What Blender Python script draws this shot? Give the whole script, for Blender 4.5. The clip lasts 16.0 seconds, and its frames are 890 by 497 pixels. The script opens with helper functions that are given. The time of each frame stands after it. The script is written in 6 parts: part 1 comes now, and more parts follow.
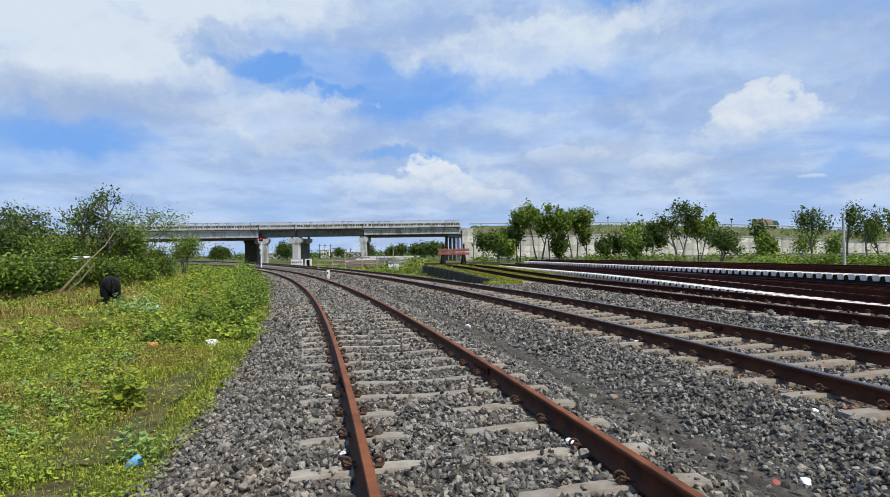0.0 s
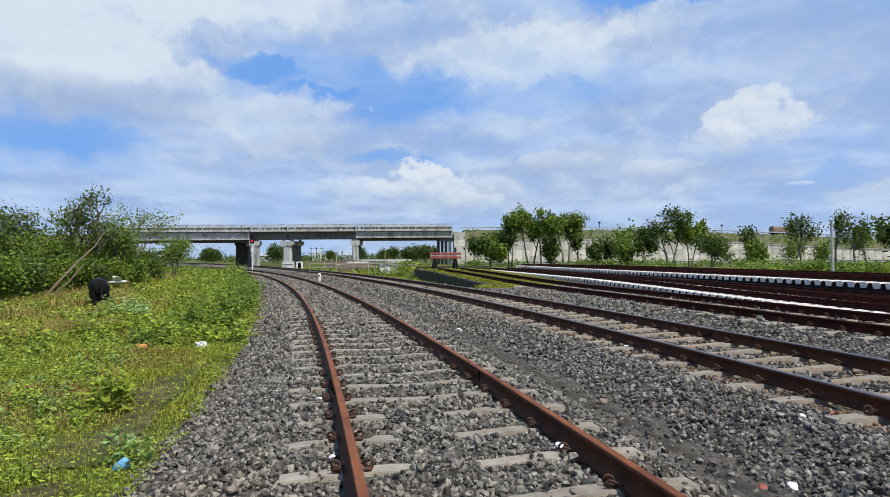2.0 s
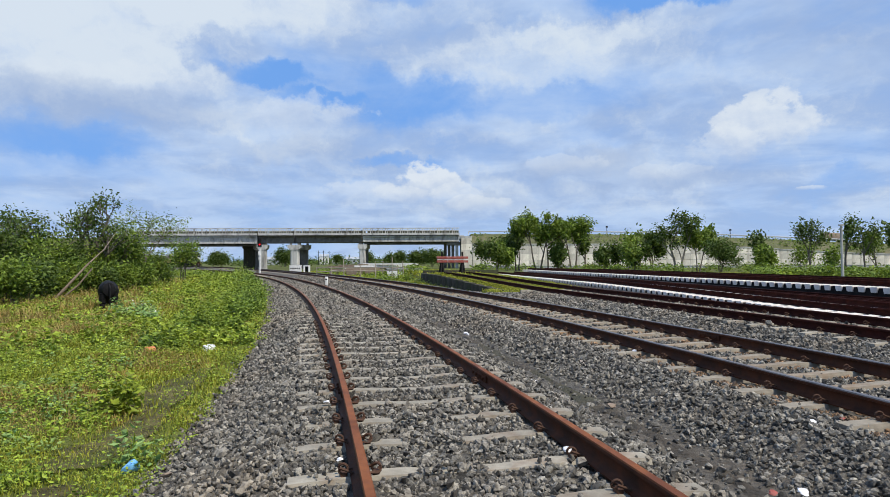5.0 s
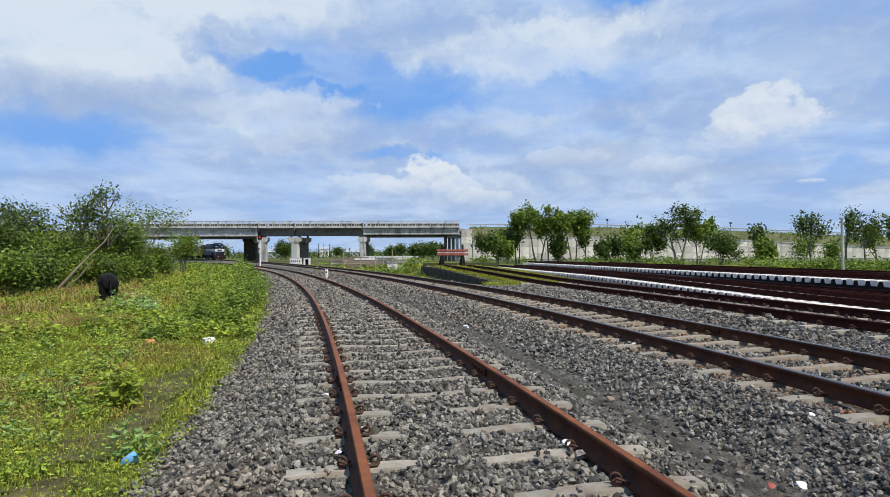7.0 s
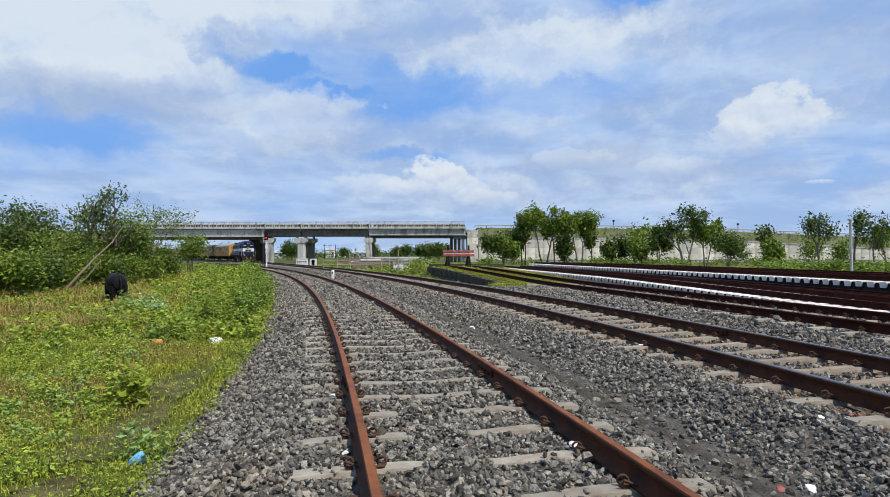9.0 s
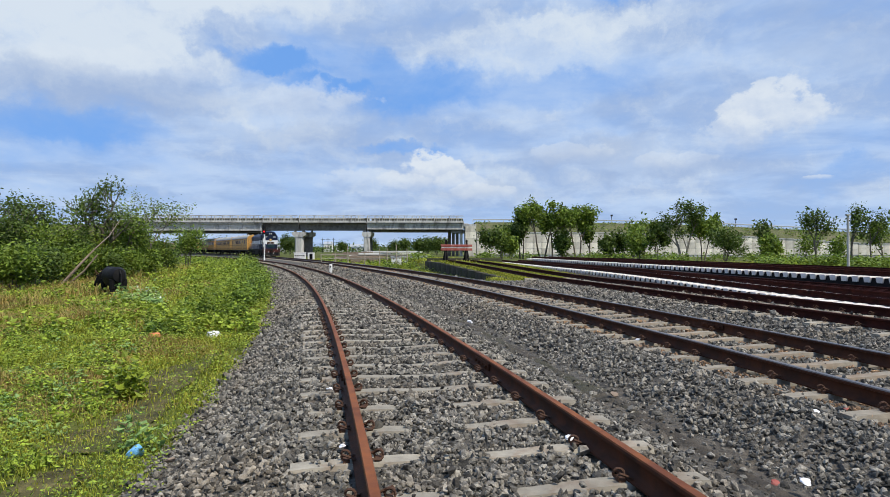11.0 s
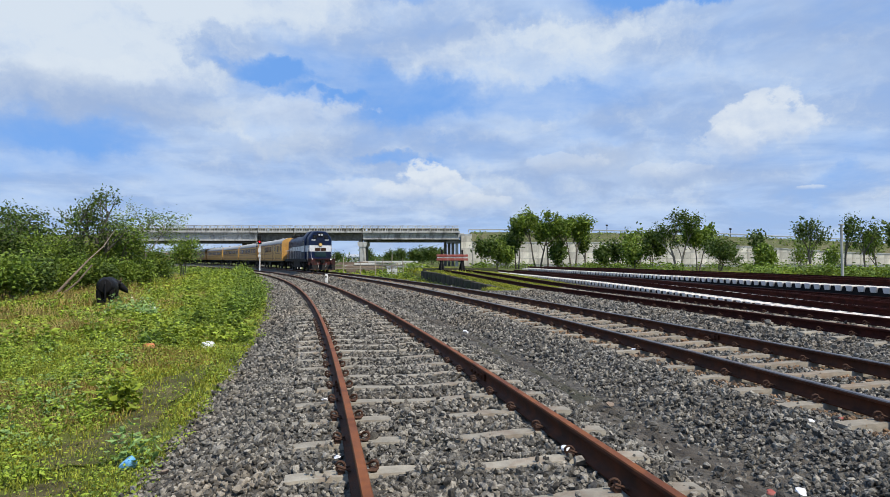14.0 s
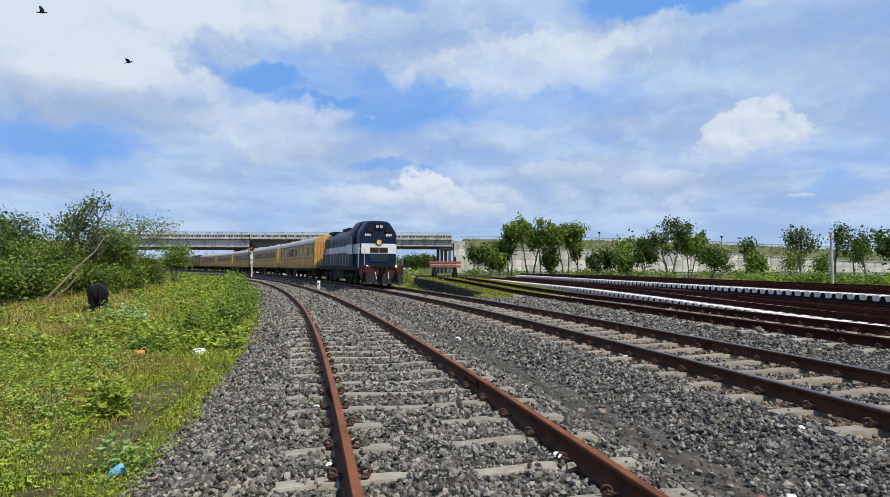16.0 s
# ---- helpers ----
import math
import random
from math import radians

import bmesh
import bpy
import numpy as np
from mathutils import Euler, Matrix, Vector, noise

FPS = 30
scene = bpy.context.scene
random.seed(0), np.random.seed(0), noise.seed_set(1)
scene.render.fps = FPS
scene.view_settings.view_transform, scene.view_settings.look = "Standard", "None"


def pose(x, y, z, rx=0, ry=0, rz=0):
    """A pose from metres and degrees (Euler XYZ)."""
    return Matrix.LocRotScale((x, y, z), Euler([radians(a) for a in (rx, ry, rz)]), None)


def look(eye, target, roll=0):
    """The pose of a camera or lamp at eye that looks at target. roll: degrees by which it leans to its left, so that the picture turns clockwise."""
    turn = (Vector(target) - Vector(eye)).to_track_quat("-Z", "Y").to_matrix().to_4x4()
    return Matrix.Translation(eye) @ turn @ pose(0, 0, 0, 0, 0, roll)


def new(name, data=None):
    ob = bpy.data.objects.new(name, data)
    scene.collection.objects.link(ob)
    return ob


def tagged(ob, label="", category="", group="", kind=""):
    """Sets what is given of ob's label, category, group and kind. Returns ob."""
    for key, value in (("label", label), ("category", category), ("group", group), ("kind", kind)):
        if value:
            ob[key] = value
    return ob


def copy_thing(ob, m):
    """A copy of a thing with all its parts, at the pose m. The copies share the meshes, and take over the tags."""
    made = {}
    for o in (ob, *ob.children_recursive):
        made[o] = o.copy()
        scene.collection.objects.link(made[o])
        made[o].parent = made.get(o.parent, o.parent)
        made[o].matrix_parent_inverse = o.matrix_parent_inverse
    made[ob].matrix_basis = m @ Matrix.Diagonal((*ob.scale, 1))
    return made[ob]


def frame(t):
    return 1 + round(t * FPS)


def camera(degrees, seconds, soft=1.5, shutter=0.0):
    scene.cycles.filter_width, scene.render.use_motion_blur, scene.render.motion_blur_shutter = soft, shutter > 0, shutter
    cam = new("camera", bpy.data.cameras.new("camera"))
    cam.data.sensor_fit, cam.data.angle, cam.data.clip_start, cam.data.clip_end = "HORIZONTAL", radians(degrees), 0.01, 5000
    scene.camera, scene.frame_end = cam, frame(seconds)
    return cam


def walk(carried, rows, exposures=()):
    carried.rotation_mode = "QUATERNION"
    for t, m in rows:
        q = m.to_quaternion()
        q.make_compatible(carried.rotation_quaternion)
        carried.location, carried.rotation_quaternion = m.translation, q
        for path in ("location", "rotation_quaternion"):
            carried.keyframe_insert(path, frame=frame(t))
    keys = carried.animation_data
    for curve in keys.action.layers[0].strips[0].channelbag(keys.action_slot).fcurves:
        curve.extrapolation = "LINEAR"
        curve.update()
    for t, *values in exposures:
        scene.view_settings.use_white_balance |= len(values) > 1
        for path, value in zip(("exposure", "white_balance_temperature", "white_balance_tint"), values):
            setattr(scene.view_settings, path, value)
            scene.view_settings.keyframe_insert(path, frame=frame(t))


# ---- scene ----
cam = camera(72.7, 16.0, soft=0.8)
CAM = [
    (0, 0.000, 0.000, 1.520, 90.468, 0.758, 0.006),
    (0.5, 0.003, -0.003, 1.516, 90.772, 0.362, -0.422),
    (1, 0.008, 0.002, 1.518, 90.431, 0.163, -0.451),
    (1.5, 0.006, 0.001, 1.519, 90.577, 0.234, -0.807),
    (2, 0.005, -0.007, 1.518, 90.819, 0.320, -0.768),
    (2.5, -0.001, -0.002, 1.516, 90.833, 0.179, -0.502),
    (3, -0.004, -0.003, 1.516, 90.935, -0.028, -0.535),
    (3.5, -0.005, -0.007, 1.517, 91.089, 0.051, -0.249),
    (4, -0.008, -0.013, 1.513, 91.224, 0.158, -0.013),
    (6.5, 0.006, 0.002, 1.516, 90.861, 0.238, -0.305),
    (7, 0.007, 0.006, 1.514, 90.529, 0.136, -0.090),
    (7.5, 0.005, 0.003, 1.517, 90.908, 0.045, 0.207),
    (8, 0.005, 0.004, 1.514, 90.902, -0.037, 0.232),
    (8.5, -0.002, 0.013, 1.515, 90.446, -0.118, 0.636),
    (9, -0.001, 0.009, 1.515, 90.610, 0.049, 0.464),
    (11.5, 0.006, 0.009, 1.513, 89.998, -0.246, 0.115),
    (12, 0.007, 0.006, 1.516, 90.650, -0.320, -0.664),
    (12.5, 0.006, 0.008, 1.514, 90.724, -0.309, -0.789),
    (13, 0.005, 0.003, 1.514, 90.861, -0.110, -0.702),
    (13.5, 0.009, 0.003, 1.515, 90.929, -0.209, -0.521),
    (14, 0.008, 0.000, 1.514, 91.006, -0.046, -0.116),
    (14.5, 0.008, -0.002, 1.513, 91.267, 0.062, -0.072),
    (15, 0.014, 0.003, 1.510, 91.344, 0.265, -0.553),
    (15.5, 0.017, -0.006, 1.511, 91.306, -0.046, -0.551),
    (16, 0.009, -0.006, 1.508, 91.670, -0.176, -0.802),
]
walk(cam, [(t, pose(x, y, z, rx, ry, rz)) for t, x, y, z, rx, ry, rz in CAM], exposures=[(0, 0.0), (16, 0.0)])

# ---- sky and sun ----
SUN_ELEVATION, SUN_AZIMUTH = radians(57), radians(130)   # azimuth clockwise from +y
sun = new("sun", bpy.data.lights.new("sun", "SUN"))
sun.data.energy, sun.data.angle, sun.data.color = 5.0, radians(0.6), (1.0, 0.925, 0.80)
to_sun = Vector((math.sin(SUN_AZIMUTH) * math.cos(SUN_ELEVATION), math.cos(SUN_AZIMUTH) * math.cos(SUN_ELEVATION), math.sin(SUN_ELEVATION)))
sun.matrix_basis = look((0, 0, 60), Vector((0, 0, 60)) - to_sun)

world = bpy.data.worlds.new("sky")
scene.world = world
world.use_nodes = True


class Nodes:
    """A short way to write node trees."""

    def __init__(self, tree):
        self.tree = tree
        tree.nodes.clear()

    def add(self, kind, inputs=None, **props):
        n = self.tree.nodes.new(kind)
        if "operation" in props:
            n.operation = props["operation"]
        if "use_clamp" in props:
            n.use_clamp = props["use_clamp"]
        if "interpolation_type" in props:
            n.interpolation_type = props["interpolation_type"]
        if "data_type" in props:
            n.data_type, n.blend_type = props["data_type"], props["blend_type"]
        for k, v in (inputs or {}).items():
            if isinstance(v, bpy.types.NodeSocket):
                self.tree.links.new(v, n.inputs[k])
            else:
                n.inputs[k].default_value = v
        return n

    def math(self, op, a, b=0.0, c=0.0, clamp=False):
        return self.add("ShaderNodeMath", {0: a, 1: b, 2: c}, operation=op, use_clamp=clamp).outputs[0]

    def vmath(self, op, a, b=(0, 0, 0)):
        n = self.add("ShaderNodeVectorMath", {0: a, 1: b}, operation=op)
        return n.outputs["Value"] if op in ("DOT_PRODUCT", "LENGTH", "DISTANCE") else n.outputs[0]

    def noise(self, vec, scale, detail=4.0, rough=0.55, distortion=0.0):
        return self.add("ShaderNodeTexNoise", {"Vector": vec, "Scale": scale, "Detail": detail, "Roughness": rough, "Distortion": distortion}).outputs["Fac"]

    def ramp(self, fac, stops, mode="LINEAR"):
        n = self.add("ShaderNodeValToRGB", {0: fac})
        n.color_ramp.interpolation = mode
        e = n.color_ramp.elements
        while len(e) < len(stops):
            e.new(0.5)
        for el, (pos, col) in zip(e, stops):
            el.position = pos
            el.color = (*col, 1) if len(col) == 3 else col
        return n.outputs[0]

    def grey(self, fac, a, b, lo=0.0, hi=1.0):
        return self.add("ShaderNodeMapRange", {0: fac, 1: a, 2: b, 3: lo, 4: hi}, interpolation_type="SMOOTHSTEP").outputs[0]

    def mix(self, fac, a, b, blend="MIX"):
        n = self.add("ShaderNodeMix", {0: fac}, data_type="RGBA", blend_type=blend)
        for i, v in ((6, a), (7, b)):
            if isinstance(v, bpy.types.NodeSocket):
                self.tree.links.new(v, n.inputs[i])
            else:
                n.inputs[i].default_value = (*v, 1)
        return n.outputs[2]


def build_sky():
    n = Nodes(world.node_tree)
    out = n.add("ShaderNodeOutputWorld")
    sky = n.add("ShaderNodeTexSky")
    sky.sky_type, sky.sun_disc, sky.sun_elevation, sky.sun_rotation = "NISHITA", False, SUN_ELEVATION, SUN_AZIMUTH
    sky.altitude, sky.dust_density, sky.ozone_density = 300.0, 0.6, 2.0
    d = n.add("ShaderNodeTexCoord").outputs["Generated"]
    sep = n.add("ShaderNodeSeparateXYZ", {0: d})
    up = n.math("MAXIMUM", sep.outputs[2], 0.0)
    # clouds lie on a flat layer overhead
    k = n.math("DIVIDE", 1.0, n.math("ADD", up, 0.16))
    flat = n.add("ShaderNodeCombineXYZ", {0: n.math("MULTIPLY", sep.outputs[0], k), 1: n.math("MULTIPLY", sep.outputs[1], k), 2: 0.0}).outputs[0]
    warp = n.add("ShaderNodeTexNoise", {"Vector": flat, "Scale": 1.3, "Detail": 2.0}).outputs["Color"]
    flat2 = n.vmath("ADD", flat, n.vmath("MULTIPLY", n.vmath("SUBTRACT", warp, (0.5, 0.5, 0.5)), (0.5, 0.5, 0)))
    big = n.noise(n.vmath("ADD", flat2, (3.1, 1.7, 0)), 0.85, 7.0, 0.52)
    fine = n.noise(n.vmath("MULTIPLY", d, (1.0, 1.0, 2.4)), 4.2, 7.0, 0.58, 0.3)
    cover = n.math("ADD", n.math("MULTIPLY", big, 0.6), n.math("MULTIPLY", fine, 0.5))

    # single heaps of cloud and gaps of blue: direction, half width, half height, weight
    def heap(az, el, w, h, weight):
        a, e = radians(az), radians(el)
        c = Vector((math.sin(a) * math.cos(e), math.cos(a) * math.cos(e), math.sin(e)))
        side = Vector((math.cos(a), -math.sin(a), 0))
        upv = side.cross(c)
        u = n.math("DIVIDE", n.vmath("DOT_PRODUCT", dw, tuple(side)), math.tan(radians(w)))
        v = n.math("DIVIDE", n.math("SUBTRACT", n.vmath("DOT_PRODUCT", dw, tuple(upv)), 0.0), math.tan(radians(h)))
        front = n.math("GREATER_THAN", n.vmath("DOT_PRODUCT", d, tuple(c)), 0.3)
        r2 = n.math("ADD", n.math("MULTIPLY", u, u), n.math("MULTIPLY", v, v))
        soft = n.grey(r2, 1.0, 0.0)
        return n.math("MULTIPLY", n.math("MULTIPLY", soft, front), weight)
    dn = n.add("ShaderNodeTexNoise", {"Vector": d, "Scale": 13.0, "Detail": 6.0, "Roughness": 0.62}).outputs["Color"]
    dw = n.vmath("ADD", d, n.vmath("MULTIPLY", n.vmath("SUBTRACT", dn, (0.5, 0.5, 0.5)), (0.13, 0.13, 0.09)))
    # broken cover overhead
    total = n.math("SUBTRACT", cover, n.math("MULTIPLY", n.grey(up, 0.46, 0.80), 0.16))
    for h in HEAPS:
        total = n.math("ADD", total, heap(*h))
    # tops of the folds catch the sun
    fold_at = n.vmath("MULTIPLY", dw, (1.0, 1.0, 1.7))
    fold = n.noise(fold_at, 9.0, 6.0, 0.6)
    fold_above = n.noise(n.vmath("ADD", fold_at, (0.012, 0.0, 0.034)), 9.0, 6.0, 0.6)
    relief = n.math("MULTIPLY", n.math("SUBTRACT", fold, fold_above), 0.7)
    dense = n.grey(n.math("ADD", total, n.math("MULTIPLY", n.math("SUBTRACT", fold, 0.5), 0.10)), 0.28, 0.62)
    bright = n.grey(n.math("ADD", total, relief), 0.50, 0.98)
    shade = n.grey(n.noise(n.vmath("ADD", flat2, (1.2, 9.9, 0)), 1.6, 5.0, 0.6), 0.40, 0.64)
    blue = n.mix(0.85, sky.outputs[0], (1.7, 4.0, 9.0))
    low = n.grey(up, 0.16, 0.0)
    blue = n.mix(n.math("MULTIPLY", low, 0.55), blue, (4.6, 6.4, 9.1))
    grey_c = n.mix(shade, (3.7, 5.0, 7.5), (5.1, 6.5, 8.8))
    cloud = n.mix(bright, grey_c, (7.1, 7.9, 8.7))
    base = heap(*BASES[0])
    for h in BASES[1:]:
        base = n.math("ADD", base, heap(*h))
    cloud = n.mix(n.math("MINIMUM", base, 0.8), cloud, (3.6, 4.6, 6.6))
    col = n.mix(n.math("MULTIPLY", dense, 0.93), blue, cloud)

    # heaped clouds with crisp tops and flat grey feet
    rough_edge = n.math("SUBTRACT", n.noise(n.vmath("MULTIPLY", d, (1.0, 1.0, 1.25)), 17.0, 7.0, 0.58), 0.5)
    billow = n.noise(n.vmath("MULTIPLY", d, (1.0, 1.0, 1.3)), 26.0, 5.0, 0.55)
    billow_above = n.noise(n.vmath("ADD", n.vmath("MULTIPLY", d, (1.0, 1.0, 1.3)), (0.004, 0.0, 0.012)), 26.0, 5.0, 0.55)
    for az, el, w, h, strength in PUFFS:
        a, e = radians(az), radians(el)
        c = Vector((math.sin(a) * math.cos(e), math.cos(a) * math.cos(e), math.sin(e)))
        side = Vector((math.cos(a), -math.sin(a), 0))
        upv = side.cross(c)
        u = n.math("DIVIDE", n.vmath("DOT_PRODUCT", d, tuple(side)), math.tan(radians(w)))
        v = n.math("DIVIDE", n.vmath("DOT_PRODUCT", d, tuple(upv)), math.tan(radians(h)))
        front = n.math("GREATER_THAN", n.vmath("DOT_PRODUCT", d, tuple(c)), 0.3)
        flat_v = n.math("MULTIPLY", v, n.add("ShaderNodeMapRange", {0: v, 1: -0.15, 2: 0.15, 3: 1.5, 4: 1.0}).outputs[0])
        r2 = n.math("ADD", n.math("MULTIPLY", u, u), n.math("MULTIPLY", flat_v, flat_v))
        r2 = n.math("ADD", r2, n.math("MULTIPLY", rough_edge, 3.8))
        top = n.grey(v, -0.7, 0.5)
        # soft below, sharp above
        soft_to = n.add("ShaderNodeMapRange", {0: v, 1: -0.5, 2: 0.4, 3: -0.4, 4: 0.62}).outputs[0]
        edge = n.add("ShaderNodeMapRange", {0: r2, 1: 1.0, 2: soft_to, 3: 0.0, 4: 1.0}, interpolation_type="SMOOTHSTEP").outputs[0]
        mask = n.math("MULTIPLY", n.math("MULTIPLY", edge, front), strength)
        lit = n.math("ADD", n.math("MULTIPLY", top, 0.92), n.math("MULTIPLY", n.math("SUBTRACT", billow, billow_above), 1.6), clamp=True)
        col = n.mix(mask, col, n.mix(lit, (4.6, 5.7, 7.7), (7.7, 8.3, 8.9)))
    bg = n.add("ShaderNodeBackground", {"Color": col, "Strength": 0.1})
    n.tree.links.new(bg.outputs[0], out.inputs[0])


HEAPS = [
    (-31, 19, 16, 7.5, 0.38), (-20, 23.5, 13, 4.5, 0.26), (-4, 23, 14, 6, 0.10), (-8, 10, 9, 3.4, 0.12), (-15, 12.6, 9, 3.6, 0.16), (2, 5.0, 8, 1.6, 0.14),
    (8, 19, 15, 3.2, 0.24), (16, 20.5, 10, 1.8, 0.14), (-22.3, 17.8, 3.0, 1.7, -0.30), (-16.6, 16.9, 5.0, 1.6, -0.24), (-12.2, 15.0, 4.5, 1.1, -0.20), (-32, 9.8, 10, 2.0, -0.14), (21, 23.4, 10, 2.4, -0.34), (-6, 24.5, 6, 2, -0.16),
    (-3, 15.5, 9, 3, -0.12), (-4, 9.3, 5, 0.9, -0.18), (10, 14.5, 12, 2.0, -0.10), (33, 6, 6, 1.6, -0.12),
]
# grey undersides of the cloud sheet
BASES = [(-30, 13.0, 13, 2.2, 0.5), (13, 9.0, 8, 1.8, 0.6), (34, 18, 8, 5, 0.30), (4, 5.6, 7, 1.2, 0.40), (-14, 10.4, 9, 1.8, 0.35), (19, 7.2, 8, 1.2, 0.4)]
# heaped clouds: direction, half width, half height, weight
PUFFS = [
    (-13.2, 12.8, 6.2, 2.7, 0.34), (-28, 14.5, 7.5, 2.0, 0.22), (28.2, 10.3, 4.6, 3.3, 0.72), (25.6, 9.6, 3.6, 2.0, 0.45), (12.0, 8.6, 5.0, 1.3, 0.30), (20, 7.6, 4.5, 1.1, 0.28), (-1.4, 7.1, 3.0, 2.3, 0.85), (-4.2, 6.0, 3.0, 1.3, 0.5), (1.4, 6.0, 2.8, 1.3, 0.5), (3.2, 5.2, 3.4, 1.0, 0.45), (-7.5, 6.4, 4.5, 1.1, 0.35), (31.5, 5.8, 1.3, 0.35, 0.5),
]
build_sky()

# ---- materials ----
def surface(name, colours, rough=0.8, scale=8.0, detail=6.0, bump=0.3, bump_scale=None, metal=0.0, stain=None, stain_scale=0.6, stain_amount=0.5, island=0.0, per_object=0.0, depth=0.02, stretch=None, spec=0.5):
    """A weathered surface: two colours by grain, stains at a larger scale, fine relief, and a change of value from piece to piece."""
    m = bpy.data.materials.new(name)
    m.use_nodes = True
    n = Nodes(m.node_tree)
    out = n.add("ShaderNodeOutputMaterial")
    pos = n.add("ShaderNodeTexCoord").outputs["Object"]
    if stretch:
        pos = n.vmath("MULTIPLY", pos, stretch)
    grain = n.noise(pos, scale, detail, 0.6)
    col = n.ramp(grain, [(0.32, colours[0]), (0.68, colours[1])])
    if stain:
        blot = n.noise(n.vmath("ADD", pos, (7.7, 3.1, 1.9)), stain_scale, 5.0, 0.6, 0.4)
        col = n.mix(n.math("MULTIPLY", n.grey(blot, 0.48, 0.66), stain_amount), col, stain)
    for amount, source in ((island, "island"), (per_object, "object")):
        if amount:
            r = n.add("ShaderNodeNewGeometry").outputs["Random Per Island"] if source == "island" else n.add("ShaderNodeObjectInfo").outputs["Random"]
            value = n.add("ShaderNodeHueSaturation", {"Value": n.math("ADD", n.math("MULTIPLY", r, 2 * amount), 1 - amount), "Color": col})
            value.inputs["Hue"].default_value = 0.5
            col = value.outputs[0]
    bs = n.add("ShaderNodeBsdfPrincipled", {"Base Color": col, "Metallic": metal, "Specular IOR Level": spec})
    n.tree.links.new(n.math("ADD", n.math("MULTIPLY", grain, 0.25), rough - 0.12, clamp=True), bs.inputs["Roughness"])
    if bump:
        relief = n.noise(pos, bump_scale or scale * 3, 5.0, 0.65)
        b = n.add("ShaderNodeBump", {"Strength": bump, "Distance": depth, "Height": relief})
        n.tree.links.new(b.outputs[0], bs.inputs["Normal"])
    n.tree.links.new(bs.outputs[0], out.inputs[0])
    return m


def leafy(name, a, b, hue=0.03, rough=0.6):
    """Leaves: every leaf its own green, and light that shines through."""
    m = bpy.data.materials.new(name)
    m.use_nodes = True
    n = Nodes(m.node_tree)
    out = n.add("ShaderNodeOutputMaterial")
    r = n.add("ShaderNodeNewGeometry").outputs["Random Per Island"]
    col = n.ramp(r, [(0.0, a), (0.85, b), (1.0, tuple(min(1, c * 1.25) for c in b))])
    blot = n.noise(n.add("ShaderNodeTexCoord").outputs["Object"], 1.1, 3.0)
    col = n.mix(n.math("MULTIPLY", n.grey(blot, 0.42, 0.62), 0.45), col, tuple((p + q) / 2 * f for p, q, f in zip(a, b, (1.35, 1.1, 0.7))))
    bs = n.add("ShaderNodeBsdfPrincipled", {"Base Color": col, "Roughness": rough, "Specular IOR Level": 0.35})
    tr = n.add("ShaderNodeBsdfTranslucent", {"Color": col})
    mx = n.add("ShaderNodeMixShader", {0: 0.28, 1: bs.outputs[0], 2: tr.outputs[0]})
    n.tree.links.new(mx.outputs[0], out.inputs[0])
    return m


def glow(name, colour, strength):
    m = bpy.data.materials.new(name)
    m.use_nodes = True
    n = Nodes(m.node_tree)
    e = n.add("ShaderNodeEmission", {"Color": (*colour, 1), "Strength": strength})
    n.tree.links.new(e.outputs[0], n.add("ShaderNodeOutputMaterial").inputs[0])
    return m


M_STONE = surface("ballast stone", ((0.058, 0.054, 0.048), (0.245, 0.225, 0.186)), 0.85, 22, 5, 0.6, 60, island=0.85, stain=(0.185, 0.138, 0.086), stain_scale=0.5, stain_amount=0.3)
M_RUST_STONE = surface("rust-stained ballast stone", ((0.095, 0.054, 0.028), (0.300, 0.185, 0.100)), 0.88, 18, 5, 0.6, 60, island=0.75, stain=(0.080, 0.074, 0.064), stain_scale=0.9, stain_amount=0.5)
M_WET_SOIL = surface("damp brown soil", ((0.026, 0.021, 0.015), (0.085, 0.068, 0.048)), 0.92, 6, 9, 1.0, 20, depth=0.04, stain=(0.05, 0.055, 0.02), stain_scale=0.9, stain_amount=0.4)
M_BED = surface("ballast bed", ((0.022, 0.020, 0.017), (0.140, 0.124, 0.100)), 0.9, 13, 8, 1.0, 18, depth=0.06, stain=(0.120, 0.088, 0.056), stain_scale=0.35, stain_amount=0.4)
# moss stain on a base dark enough to stand for shade on the bridge
M_MOSS_AND_SHADE = surface("mossy masonry, dark also for shade", ((0.028, 0.027, 0.019), (0.075, 0.068, 0.048)), 0.95, 3, 7, 0.4, 20, stain=(0.04, 0.055, 0.018), stain_scale=0.8, stain_amount=0.6, spec=0.2)
M_SOIL = surface("dark soil", ((0.040, 0.036, 0.014), (0.165, 0.142, 0.056)), 0.95, 5, 9, 1.0, 18, depth=0.05, stain=(0.06, 0.085, 0.015), stain_scale=1.4, stain_amount=0.6, spec=0.2)
M_SLEEPER = surface("sleeper concrete", ((0.205, 0.184, 0.145), (0.315, 0.286, 0.228)), 0.9, 9, 7, 0.4, 70, stain=(0.190, 0.118, 0.070), stain_scale=2.2, stain_amount=0.45, per_object=0.14, depth=0.01)
M_RUSTY_SLEEPER = surface("dusty rust-stained sleeper concrete", ((0.190, 0.166, 0.128), (0.300, 0.265, 0.208)), 0.9, 8, 7, 0.4, 60, stain=(0.200, 0.120, 0.064), stain_scale=1.6, stain_amount=0.5, per_object=0.14, depth=0.01)
M_NEW_SLEEPER = surface("new pale concrete", ((0.630, 0.580, 0.521), (0.798, 0.740, 0.670)), 0.85, 6, 6, 0.2, 60, per_object=0.08, depth=0.006)
